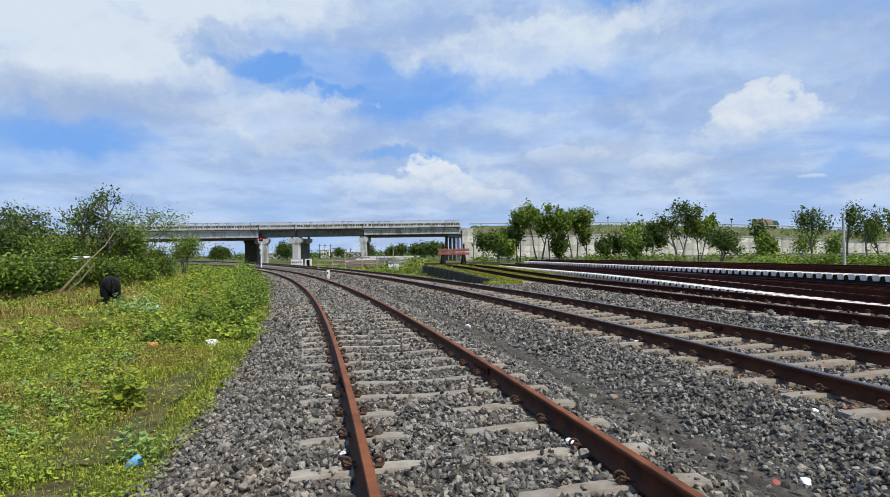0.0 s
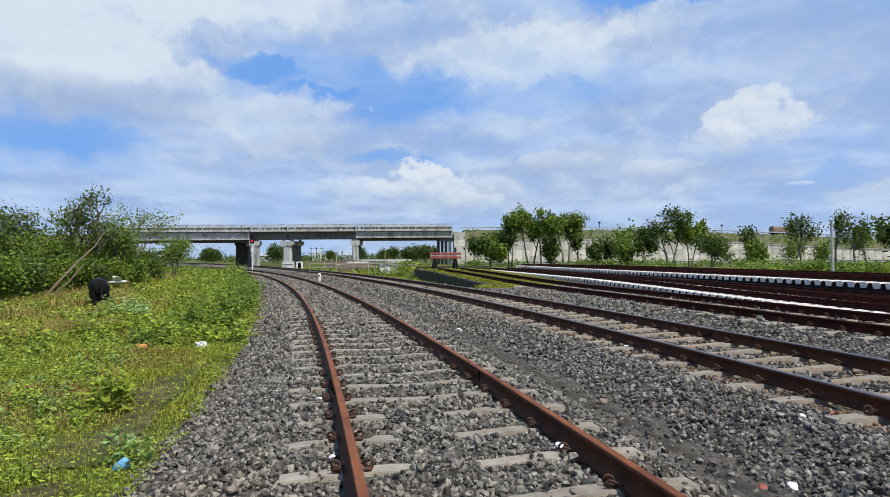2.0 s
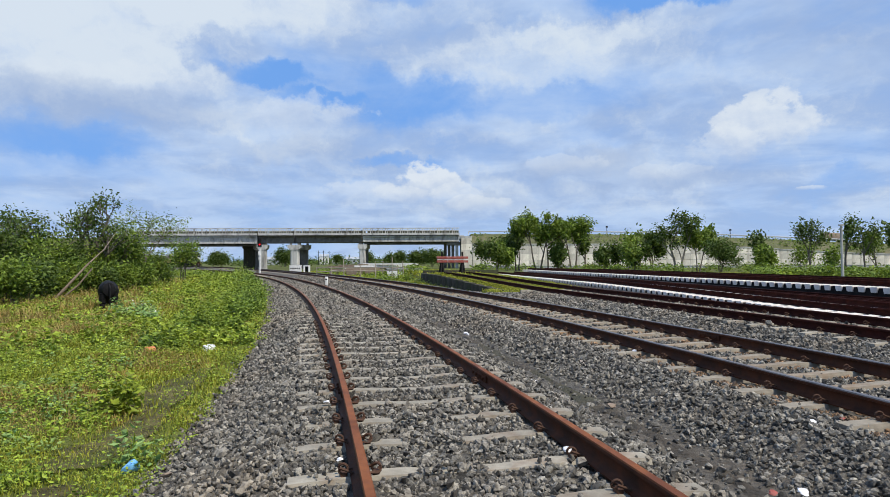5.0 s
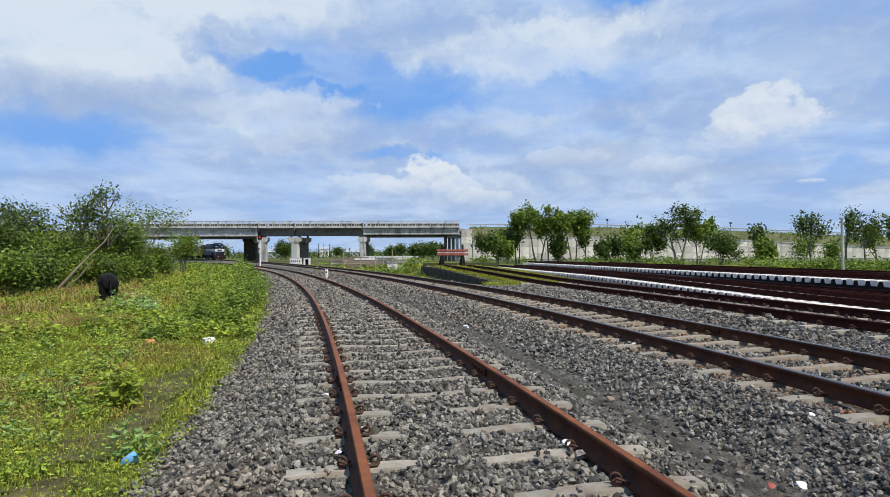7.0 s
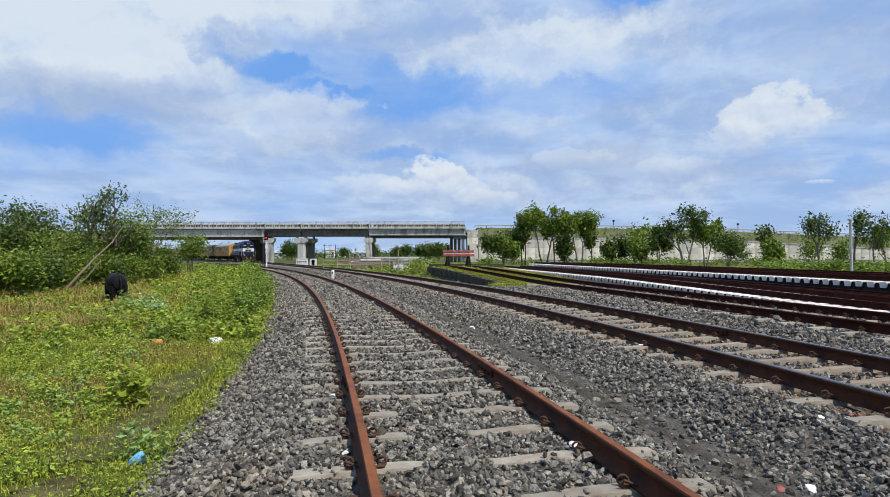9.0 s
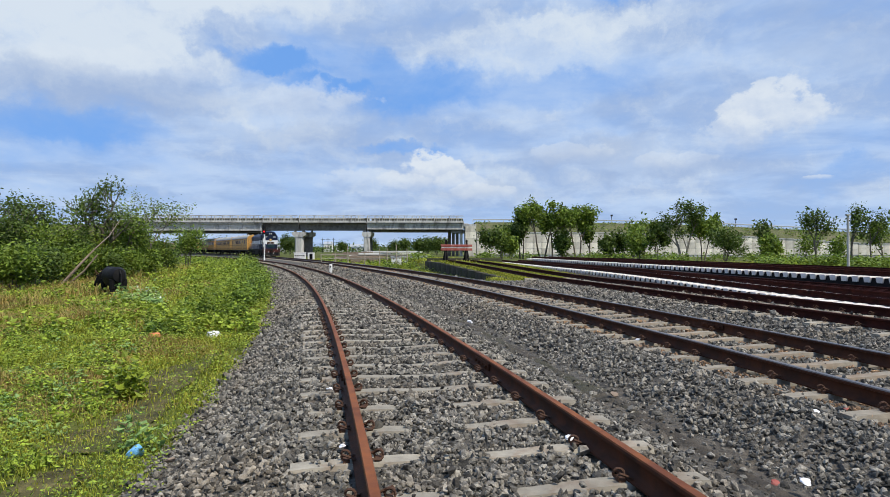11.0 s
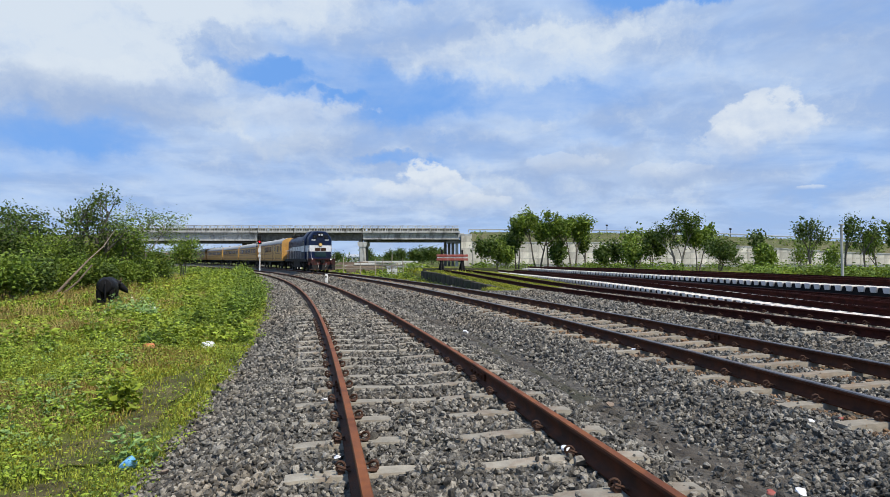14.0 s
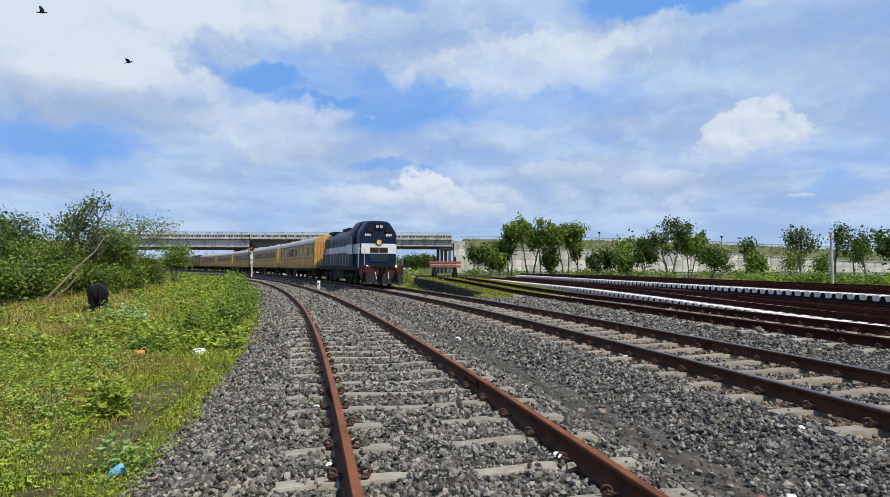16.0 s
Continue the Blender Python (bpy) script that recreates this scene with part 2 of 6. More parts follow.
M_RUST = surface("rusted rail steel", ((0.036, 0.011, 0.004), (0.088, 0.027, 0.010)), 0.72, 7, 7, 0.35, 90, stain=(0.020, 0.009, 0.005), stain_scale=2.0, stain_amount=0.6, depth=0.004, spec=0.2)
M_RAILTOP = surface("rail head", ((0.140, 0.043, 0.013), (0.225, 0.076, 0.024)), 0.65, 6, 7, 0.25, 80, stain=(0.095, 0.027, 0.009), stain_scale=1.8, stain_amount=0.75, depth=0.003, spec=0.25)
M_RUNNING = surface("worn running surface of rail steel", ((0.110, 0.090, 0.082), (0.200, 0.170, 0.155)), 0.38, 5, 6, 0.1, 80, metal=0.7, stain=(0.12, 0.05, 0.025), stain_scale=1.2, stain_amount=0.4, depth=0.002)
M_TEAL = surface("dark teal enamel", ((0.006, 0.022, 0.028), (0.012, 0.034, 0.040)), 0.45, 3, 5, 0.05, 30, spec=0.25)
M_DARK_RUST = surface("dark red rail steel", ((0.022, 0.008, 0.006), (0.058, 0.016, 0.011)), 0.85, 5, 6, 0.3, 60, depth=0.004, spec=0.06)
M_CLIP = surface("rusted clip steel", ((0.050, 0.024, 0.015), (0.095, 0.050, 0.031)), 0.75, 30, 4, 0.3, 80, depth=0.003, spec=0.25)
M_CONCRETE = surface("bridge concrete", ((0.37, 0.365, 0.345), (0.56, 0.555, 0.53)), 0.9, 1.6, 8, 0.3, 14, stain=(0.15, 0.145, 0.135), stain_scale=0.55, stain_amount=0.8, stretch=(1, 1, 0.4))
# darker copy of the bridge concrete: the shade under the deck is in its colour
M_CONCRETE_SHADE = surface("stained concrete darkened for shade", ((0.125, 0.119, 0.108), (0.215, 0.206, 0.190)), 0.9, 1.4, 8, 0.3, 12, stain=(0.075, 0.071, 0.068), stain_scale=0.5, stain_amount=0.7)
M_PANEL = surface("wall panel concrete", ((0.561, 0.525, 0.443), (0.732, 0.690, 0.594)), 0.9, 2.0, 8, 0.3, 16, stain=(0.329, 0.295, 0.238), stain_scale=0.5, stain_amount=0.7, per_object=0.24, stretch=(1.220, 1.180, 0.432))
M_WHITEWASH = surface("whitewash", ((0.66, 0.65, 0.62), (0.80, 0.79, 0.76)), 0.85, 4, 7, 0.2, 40, stain=(0.40, 0.36, 0.30), stain_scale=1.3, stain_amount=0.5)
M_GRASS_GROUND = surface("grassy ground", ((0.048, 0.062, 0.011), (0.120, 0.135, 0.028)), 0.95, 1.7, 9, 0.8, 9, stain=(0.080, 0.056, 0.030), stain_scale=0.22, stain_amount=0.45, depth=0.06, spec=0.2)
M_SLOPE = surface("scrubby slope", ((0.055, 0.066, 0.022), (0.125, 0.128, 0.048)), 0.95, 0.9, 9, 0.8, 5, stain=(0.155, 0.125, 0.075), stain_scale=0.16, stain_amount=0.6, depth=0.2)
M_GRASS = leafy("grass blade", (0.080, 0.115, 0.010), (0.385, 0.405, 0.045))
M_DRY = leafy("dry grass blade", (0.202, 0.155, 0.041), (0.378, 0.297, 0.097))
M_HERB = leafy("herb leaf", (0.052, 0.098, 0.008), (0.335, 0.435, 0.044))
M_BUSH = leafy("bush leaf", (0.030, 0.066, 0.008), (0.225, 0.325, 0.040))
M_TREE = leafy("tree leaf", (0.022, 0.050, 0.008), (0.112, 0.172, 0.026))
M_PALE_LEAF = leafy("pale milkweed leaf", (0.13, 0.23, 0.06), (0.27, 0.40, 0.13))
M_FLOWER = leafy("pale flower", (0.48, 0.52, 0.44), (0.70, 0.72, 0.64))
M_BARK = surface("bark", ((0.09, 0.075, 0.058), (0.17, 0.145, 0.115)), 0.9, 6, 7, 0.7, 24, stretch=(1, 1, 0.3))
M_PALE_BARK = surface("pale bark", ((0.204, 0.174, 0.140), (0.300, 0.263, 0.218)), 0.9, 5, 7, 0.5, 24, stretch=(0.600, 0.560, 0.156))
M_BLUE = surface("dark blue enamel", ((0.003, 0.010, 0.036), (0.006, 0.016, 0.055)), 0.42, 2, 6, 0.05, 30, stain=(0.014, 0.016, 0.022), stain_scale=0.9, stain_amount=0.5, spec=0.22)
M_WHITE = surface("white enamel", ((0.56, 0.58, 0.60), (0.70, 0.71, 0.72)), 0.45, 2, 6, 0.05, 30, stain=(0.42, 0.41, 0.39), stain_scale=1.0, stain_amount=0.5)
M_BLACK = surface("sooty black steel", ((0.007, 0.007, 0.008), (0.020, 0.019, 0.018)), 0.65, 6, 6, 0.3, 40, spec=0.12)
M_MAROON = surface("dirty red buffer beam", ((0.042, 0.011, 0.009), (0.088, 0.022, 0.017)), 0.6, 4, 7, 0.2, 40, stain=(0.020, 0.016, 0.014), stain_scale=1.6, stain_amount=0.8, spec=0.25)
M_YELLOW = surface("coach ochre", ((0.51, 0.265, 0.058), (0.62, 0.34, 0.085)), 0.5, 1.3, 6, 0.05, 30, stain=(0.37, 0.21, 0.07), stain_scale=0.5, stain_amount=0.5, stretch=(1, 0.5, 1.6), per_object=0.05)
M_BROWN = surface("brown coach band", ((0.105, 0.035, 0.018), (0.15, 0.055, 0.028)), 0.55, 2, 6, 0.05, 30)
M_ROOF = surface("grey coach roof", ((0.30, 0.295, 0.28), (0.44, 0.43, 0.41)), 0.7, 1.2, 7, 0.1, 20, stain=(0.20, 0.18, 0.15), stain_scale=0.4, stain_amount=0.5)
M_GLASS = surface("dark glass", ((0.010, 0.011, 0.012), (0.018, 0.020, 0.022)), 0.25, 3, 3, 0.0, spec=0.3)
M_LAMP = glow("lit marker lamp", (1.0, 0.95, 0.85), 2.5)
M_RED_LAMP = glow("lit red signal", (1.0, 0.02, 0.03), 1.6)
M_RED = surface("faded red paint", ((0.22, 0.042, 0.030), (0.33, 0.080, 0.060)), 0.7, 6, 6, 0.15, 40, stain=(0.33, 0.22, 0.19), stain_scale=2.0, stain_amount=0.5)
M_BADGE = surface("yellow badge", ((0.62, 0.42, 0.10), (0.72, 0.52, 0.16)), 0.5, 9, 4, 0.0)
M_STEEL = surface("galvanised steel", ((0.42, 0.43, 0.44), (0.55, 0.56, 0.57)), 0.5, 12, 5, 0.1, 60, metal=0.4)
M_HIDE = surface("black hide", ((0.006, 0.006, 0.007), (0.016, 0.015, 0.015)), 0.6, 7, 6, 0.25, 50, spec=0.12)
M_SHIN = surface("brown hide", ((0.10, 0.055, 0.03), (0.17, 0.10, 0.06)), 0.8, 7, 6, 0.2, 50)
M_FEATHER_WHITE = surface("white feather", ((0.70, 0.70, 0.68), (0.82, 0.82, 0.80)), 0.8, 9, 4, 0.1, 30)
M_FEATHER_BLACK = surface("dark feather", ((0.012, 0.011, 0.010), (0.030, 0.027, 0.024)), 0.7, 9, 4, 0.1, 30, spec=0.1)
M_PLASTIC = surface("white plastic film", ((0.68, 0.68, 0.70), (0.82, 0.82, 0.83)), 0.4, 20, 4, 0.3, 40)
M_PLASTIC_BLUE = surface("blue plastic film", ((0.10, 0.33, 0.62), (0.22, 0.50, 0.78)), 0.35, 20, 4, 0.3, 40)
M_ORANGE = surface("orange wrapper", ((0.62, 0.20, 0.06), (0.75, 0.30, 0.12)), 0.5, 20, 4, 0.3, 40)
M_BAMBOO = surface("weathered pole", ((0.26, 0.22, 0.16), (0.40, 0.35, 0.27)), 0.85, 12, 5, 0.3, 40)
M_TIMBER = surface("old timber", ((0.16, 0.115, 0.08), (0.27, 0.21, 0.16)), 0.9, 5, 6, 0.4, 40)
M_GREEN = surface("faded green paint", ((0.035, 0.085, 0.05), (0.06, 0.125, 0.075)), 0.7, 6, 6, 0.2, 40)
M_ASPHALT = surface("asphalt", ((0.045, 0.045, 0.046), (0.07, 0.07, 0.07)), 0.9, 8, 6, 0.3, 40)


# ---- mesh tools ----
def mesh_from(name, verts, faces, mat, smooth=False):
    me = bpy.data.meshes.new(name)
    me.from_pydata([tuple(v) for v in verts], [], [tuple(f) for f in faces])
    for m in mat if isinstance(mat, (list, tuple)) else [mat]:
        me.materials.append(m)
    if smooth:
        me.polygons.foreach_set("use_smooth", [True] * len(me.polygons))
    me.update()
    return me


def fast_mesh(name, verts, tris, mat):
    """A mesh from arrays of corners and triangles."""
    me = bpy.data.meshes.new(name)
    verts, tris = np.asarray(verts, np.float32), np.asarray(tris, np.int32)
    me.vertices.add(len(verts))
    me.vertices.foreach_set("co", verts.ravel())
    me.loops.add(tris.size)
    me.loops.foreach_set("vertex_index", tris.ravel())
    me.polygons.add(len(tris))
    me.polygons.foreach_set("loop_start", np.arange(0, tris.size, 3, dtype=np.int32))
    me.polygons.foreach_set("loop_total", np.full(len(tris), 3, np.int32))
    me.materials.append(mat)
    me.update(calc_edges=True)
    me.shade_flat()
    return me


def part(name, bm, material, parent, label=""):
    me = bpy.data.meshes.new(name)
    bmesh.ops.recalc_face_normals(bm, faces=bm.faces[:])
    bm.to_mesh(me)
    bm.free()
    for m in material if isinstance(material, (list, tuple)) else [material]:
        me.materials.append(m)
    me.polygons.foreach_set("use_smooth", [True] * len(me.polygons))
    me.set_sharp_from_angle(angle=radians(38))
    return shared(name, me, parent, label)


def shared(name, me, parent, label="", m=None):
    ob = new(name, me)
    ob.parent = parent
    if m is not None:
        ob.matrix_basis = m
    return tagged(ob, label)


def thing(name, label, category, group="", kind="", m=None):
    ob = tagged(new(name), label, category, group, kind)
    ob.empty_display_size = 0.2
    if m is not None:
        ob.matrix_basis = m
    return ob


def box(bm, x, y, z, sx, sy, sz, rz=0.0, bevel=0.0, m=None):
    """A box round (x, y, z) of that whole size."""
    r = bmesh.ops.create_cube(bm, size=1.0)
    mat = pose(x, y, z, 0, 0, rz) @ Matrix.Diagonal((sx, sy, sz, 1))
    if m is not None:
        mat = m @ mat
    bmesh.ops.transform(bm, matrix=mat, verts=r["verts"])
    if bevel:
        edges = list({e for v in r["verts"] for e in v.link_edges})
        bmesh.ops.bevel(bm, geom=edges, offset=bevel, segments=2, affect="EDGES", profile=0.6)
    return bm


def boxes(*rows):
    bm = bmesh.new()
    for r in rows:
        box(bm, *r)
    return bm


def tube(bm, a, b, r1, r2=None, sides=8):
    a, b = Vector(a), Vector(b)
    d = b - a
    r = bmesh.ops.create_cone(bm, cap_ends=True, segments=sides, radius1=r1, radius2=r1 if r2 is None else r2, depth=d.length)
    bmesh.ops.transform(bm, matrix=Matrix.Translation((a + b) / 2) @ d.to_track_quat("Z", "Y").to_matrix().to_4x4(), verts=r["verts"])
    return bm


def loft(rings, closed=True, caps=True):
    """A skin over rings of equally many points."""
    bm = bmesh.new()
    vs = [[bm.verts.new(p) for p in ring] for ring in rings]
    k = len(rings[0])
    for a, b in zip(vs, vs[1:]):
        for i in range(k if closed else k - 1):
            j = (i + 1) % k
            bm.faces.new((a[i], a[j], b[j], b[i]))
    if caps and closed:
        bm.faces.new(vs[0][::-1])
        bm.faces.new(vs[-1])
    return bm


def blob(rings, sides=10):
    """A rounded body along a spine: rows of centre, half width, half height; x is across."""
    out = []
    for (x, y, z), w, h in rings:
        out.append([(x + w * math.cos(2 * math.pi * i / sides), y, z + h * math.sin(2 * math.pi * i / sides)) for i in range(sides)])
    return loft(out)


def sweep(pts, radius, sides=6):
    """A round bar along a line of points, in one skin."""
    pts = [Vector(p) for p in pts]
    rings = []
    for k, p in enumerate(pts):
        d = (pts[min(k + 1, len(pts) - 1)] - pts[max(k - 1, 0)]).normalized()
        q = d.to_track_quat("Z", "Y")
        rings.append([p + q @ Vector((radius * math.cos(2 * math.pi * i / sides), radius * math.sin(2 * math.pi * i / sides), 0)) for i in range(sides)])
    return loft(rings)

# ---- lines of the railway ----
PITCH = 0.718          # from sleeper to sleeper
RAIL_H, RAIL_C = 0.17, 0.871
Z1, Z2 = 0.0, 0.078    # sleeper tops of the near and the second track


def bend(x0, y0, heading, curvature, first, last, step=0.5):
    """A line of given curvature: arrays of way, x, y, heading."""
    s = np.arange(first, last + step / 2, step)
    k = np.array([curvature(a) for a in s])
    th = np.concatenate([[0], np.cumsum((k[1:] + k[:-1]) / 2 * step)])
    th += heading - np.interp(0, s, th)
    dx, dy = -np.sin(th), np.cos(th)
    x = np.concatenate([[0], np.cumsum((dx[1:] + dx[:-1]) / 2 * step)])
    y = np.concatenate([[0], np.cumsum((dy[1:] + dy[:-1]) / 2 * step)])
    return s, x + x0 - np.interp(0, s, x), y + y0 - np.interp(0, s, y), th


def curve_two(s):
    u = s / 100
    return 0.006476 - 0.010563 * u + 0.005145 * u * u if s < 170 else 0.0


LINE1 = bend(1.165, 0.0, 0.1927, lambda s: 0.003519, -12, 125)
LINE2 = bend(5.561, 1.272, 0.14896, curve_two, -12, 580)
LINE3 = bend(9.27, 4.0, 0.187, lambda s: 0.0, -4, 46.5)
LINE4 = bend(13.0, 3.0, 0.131, lambda s: 0.0, -3, 56)
LINE5 = bend(17.5, 3.0, 0.143, lambda s: 0.0, -3, 60)


def at(line, s, lat=0.0):
    x, y, th = (np.interp(s, line[0], a) for a in line[1:])
    return x + lat * np.cos(th), y + lat * np.sin(th), th


def across(line, X, Y):
    """Way along a line and distance to the right of it, for arrays of places."""
    s = np.interp(Y, line[2], line[0])
    for _ in range(4):
        x, y, th = (np.interp(s, line[0], a) for a in line[1:])
        s = s + (-np.sin(th) * (X - x) + np.cos(th) * (Y - y)) * 0.9
    x, y, th = (np.interp(s, line[0], a) for a in line[1:])
    return s, np.cos(th) * (X - x) + np.sin(th) * (Y - y)


def smooth01(x):
    x = np.clip(x, 0, 1)
    return x * x * (3 - 2 * x)


def lumps(X, Y, size, seed):
    """Smooth rolling noise, about -1 to 1."""
    r = np.random.RandomState(seed)
    out = 0
    for _ in range(7):
        a, f, p = r.uniform(0, 2 * math.pi), r.uniform(0.6, 1.6) / size, r.uniform(0, 6.3)
        out = out + np.sin((X * np.cos(a) + Y * np.sin(a)) * f * 2 * math.pi + p)
    return out / 3.5


BANK_X, BANK_Y, BANK_TH = 2.8, 30.8, 0.224      # edge of the raised bank, beside the second track


def ground_height(X, Y):
    _, l2 = across(LINE2, X, Y)
    z = -0.34 + 0.05 * lumps(X, Y, 3.0, 3) * smooth01((-6.8 - l2) / 2)
    z = z + 0.07 * smooth01((-8.5 - l2) / 4) * (1 + lumps(X, Y, 6.0, 4)) - 0.24 * smooth01((-9.0 - l2) / 5) - 0.2 * smooth01((-16 - l2) / 10)
    # the yard lies higher, up to the bank's edge
    bx = (X - BANK_X) * math.cos(BANK_TH) + (Y - BANK_Y) * math.sin(BANK_TH)
    edge = np.where(Y > BANK_Y, bx, l2 - 3.0)
    s3, l3 = across(LINE3, X, Y)
    yard = 0.0 + 0.10 * smooth01((l3 - 1.5) / 2) + 0.30 * smooth01((l3 - 6.2) / 2.0) - 0.35 * smooth01((l3 - 16) / 14)
    yard = yard + 0.45 * smooth01((Y - 27) / 22) * smooth01((5.0 - l3) / 3)
    yard = yard * smooth01((95 - Y) / 30) - 0.3 * smooth01((Y - 65) / 30)
    return z + (yard - z) * smooth01(edge / 0.5 + 0.5) * smooth01((Y + 30) / 10)


def bare(X, Y):
    """Where the meadow is trodden down to soil: 0 to 1."""
    out = 0
    for cx, cy, rx, ry in ((-3.75, 9.0, 0.62, 2.0), (-3.3, 6.8, 0.55, 1.5), (-3.05, 4.5, 0.34, 0.5), (-5.0, 15.0, 0.6, 1.2), (-9.5, 17.5, 1.8, 1.2), (-5.2, 20, 0.5, 1.5)):
        out = np.maximum(out, smooth01(1.35 - np.hypot((X - cx) / rx, (Y - cy) / ry) + 0.25 * lumps(X, Y, 0.8, 21)))
    # a green border stays along the ballast
    return out * smooth01((-7.55 - across(LINE2, X, Y)[1]) / 0.3)


def build_ground():
    def axis(lo, hi, fine_lo, fine_hi, step):
        a = list(np.arange(fine_lo, fine_hi, step))
        v, d = fine_hi, step
        while v < hi:
            a.append(v)
            d *= 1.12
            v += d
        v, d = fine_lo, step
        low = []
        while v > lo:
            d *= 1.12
            v -= d
            low.append(v)
        return np.array(low[::-1] + a + [hi])
    xs, ys = axis(-4200, 4200, -26, 34, 0.4), axis(-1500, 4300, -2, 60, 0.4)
    X, Y = np.meshgrid(xs, ys)
    Z = ground_height(X, Y)
    verts = np.stack([X, Y, Z], -1).reshape(-1, 3)
    nx = len(xs)
    i = (np.arange(len(ys) - 1)[:, None] * nx + np.arange(nx - 1)[None]).ravel()
    tris = np.concatenate([np.stack([i, i + 1, i + nx + 1], 1), np.stack([i, i + nx + 1, i + nx], 1)])
    me = fast_mesh("ground", verts, tris, M_GRASS_GROUND)
    me.shade_smooth()
    tagged(new("ground", me), "green weedy grassland with bare earth patches reaching the horizon", "ground", kind="structure")


build_ground()

BED = [(-7.45, -0.36), (-7.0, -0.28), (-6.35, -0.06), (-6.0, -0.032), (-3.6, -0.032), (-3.2, -0.10), (-2.95, -0.2), (-2.45, -0.2), (-1.75, 0.032), (-1.15, 0.024), (-0.95, 0.004), (0.95, 0.004), (1.15, 0.024), (1.6, 0.032), (2.0, 0.02), (2.3, 0.05), (2.8, 0.15), (6.0, 0.15), (7.0, 0.02)]


def bed_height(s, lat):
    z = np.interp(lat, [b[0] for b in BED], [b[1] for b in BED])
    far = smooth01((s - 24) / 8) * smooth01((lat - 1.9) / 0.5)
    return z - 0.42 * far


def build_bed():
    s = np.concatenate([np.arange(-9, 40, 0.25), np.arange(40, 200, 1.0)])
    lat = np.arange(-7.45, 7.01, 0.145)
    S, L = np.meshgrid(s, lat, indexing="ij")
    x, y, th = at(LINE2, S)
    # the far near-track leaves the second one, and its bed with it
    spread = np.where(L < -2.7, np.interp(S, [60, 125], [0, -5.0]) * smooth01((-2.7 - L) / 2), 0)
    X, Y = x + (L + spread) * np.cos(th), y + (L + spread) * np.sin(th)
    Z = bed_height(S, L) + 0.012 * lumps(X, Y, 0.35, 11) + 0.010 * lumps(X, Y, 0.16, 12)
    n = len(lat)
    i = (np.arange(len(s) - 1)[:, None] * n + np.arange(n - 1)[None]).ravel()
    tris = np.concatenate([np.stack([i, i + n, i + n + 1], 1), np.stack([i, i + n + 1, i + 1], 1)])
    me = fast_mesh("ballast_bed", np.stack([X, Y, Z], -1).reshape(-1, 3), tris, M_BED)
    tagged(new("ballast_bed", me), "bed of grey crushed stone under the tracks", "ballast", kind="structure")


build_bed()


def stone_shapes(count, seed):
    r = np.random.RandomState(seed)
    g = (1 + 5 ** 0.5) / 2
    v = np.array([(-1, g, 0), (1, g, 0), (-1, -g, 0), (1, -g, 0), (0, -1, g), (0, 1, g), (0, -1, -g), (0, 1, -g), (g, 0, -1), (g, 0, 1), (-g, 0, -1), (-g, 0, 1)]) / 1.9
    f = np.array([(0, 11, 5), (0, 5, 1), (0, 1, 7), (0, 7, 10), (0, 10, 11), (1, 5, 9), (5, 11, 4), (11, 10, 2), (10, 7, 6), (7, 1, 8), (3, 9, 4), (3, 4, 2), (3, 2, 6), (3, 6, 8), (3, 8, 9), (4, 9, 5), (2, 4, 11), (6, 2, 10), (8, 6, 7), (9, 8, 1)])
    shapes = []
    for _ in range(count):
        p = v * r.uniform(0.75, 1.45, (12, 1)) * np.array([1.0, r.uniform(0.6, 0.95), r.uniform(0.45, 0.8)])
        # flat broken faces
        for _ in range(6):
            n = r.normal(size=3)
            n /= np.linalg.norm(n)
            d = p @ n
            p = p - np.clip(d - r.uniform(0.28, 0.55), 0, None)[:, None] * n
        shapes.append(p)
    return np.array(shapes), f


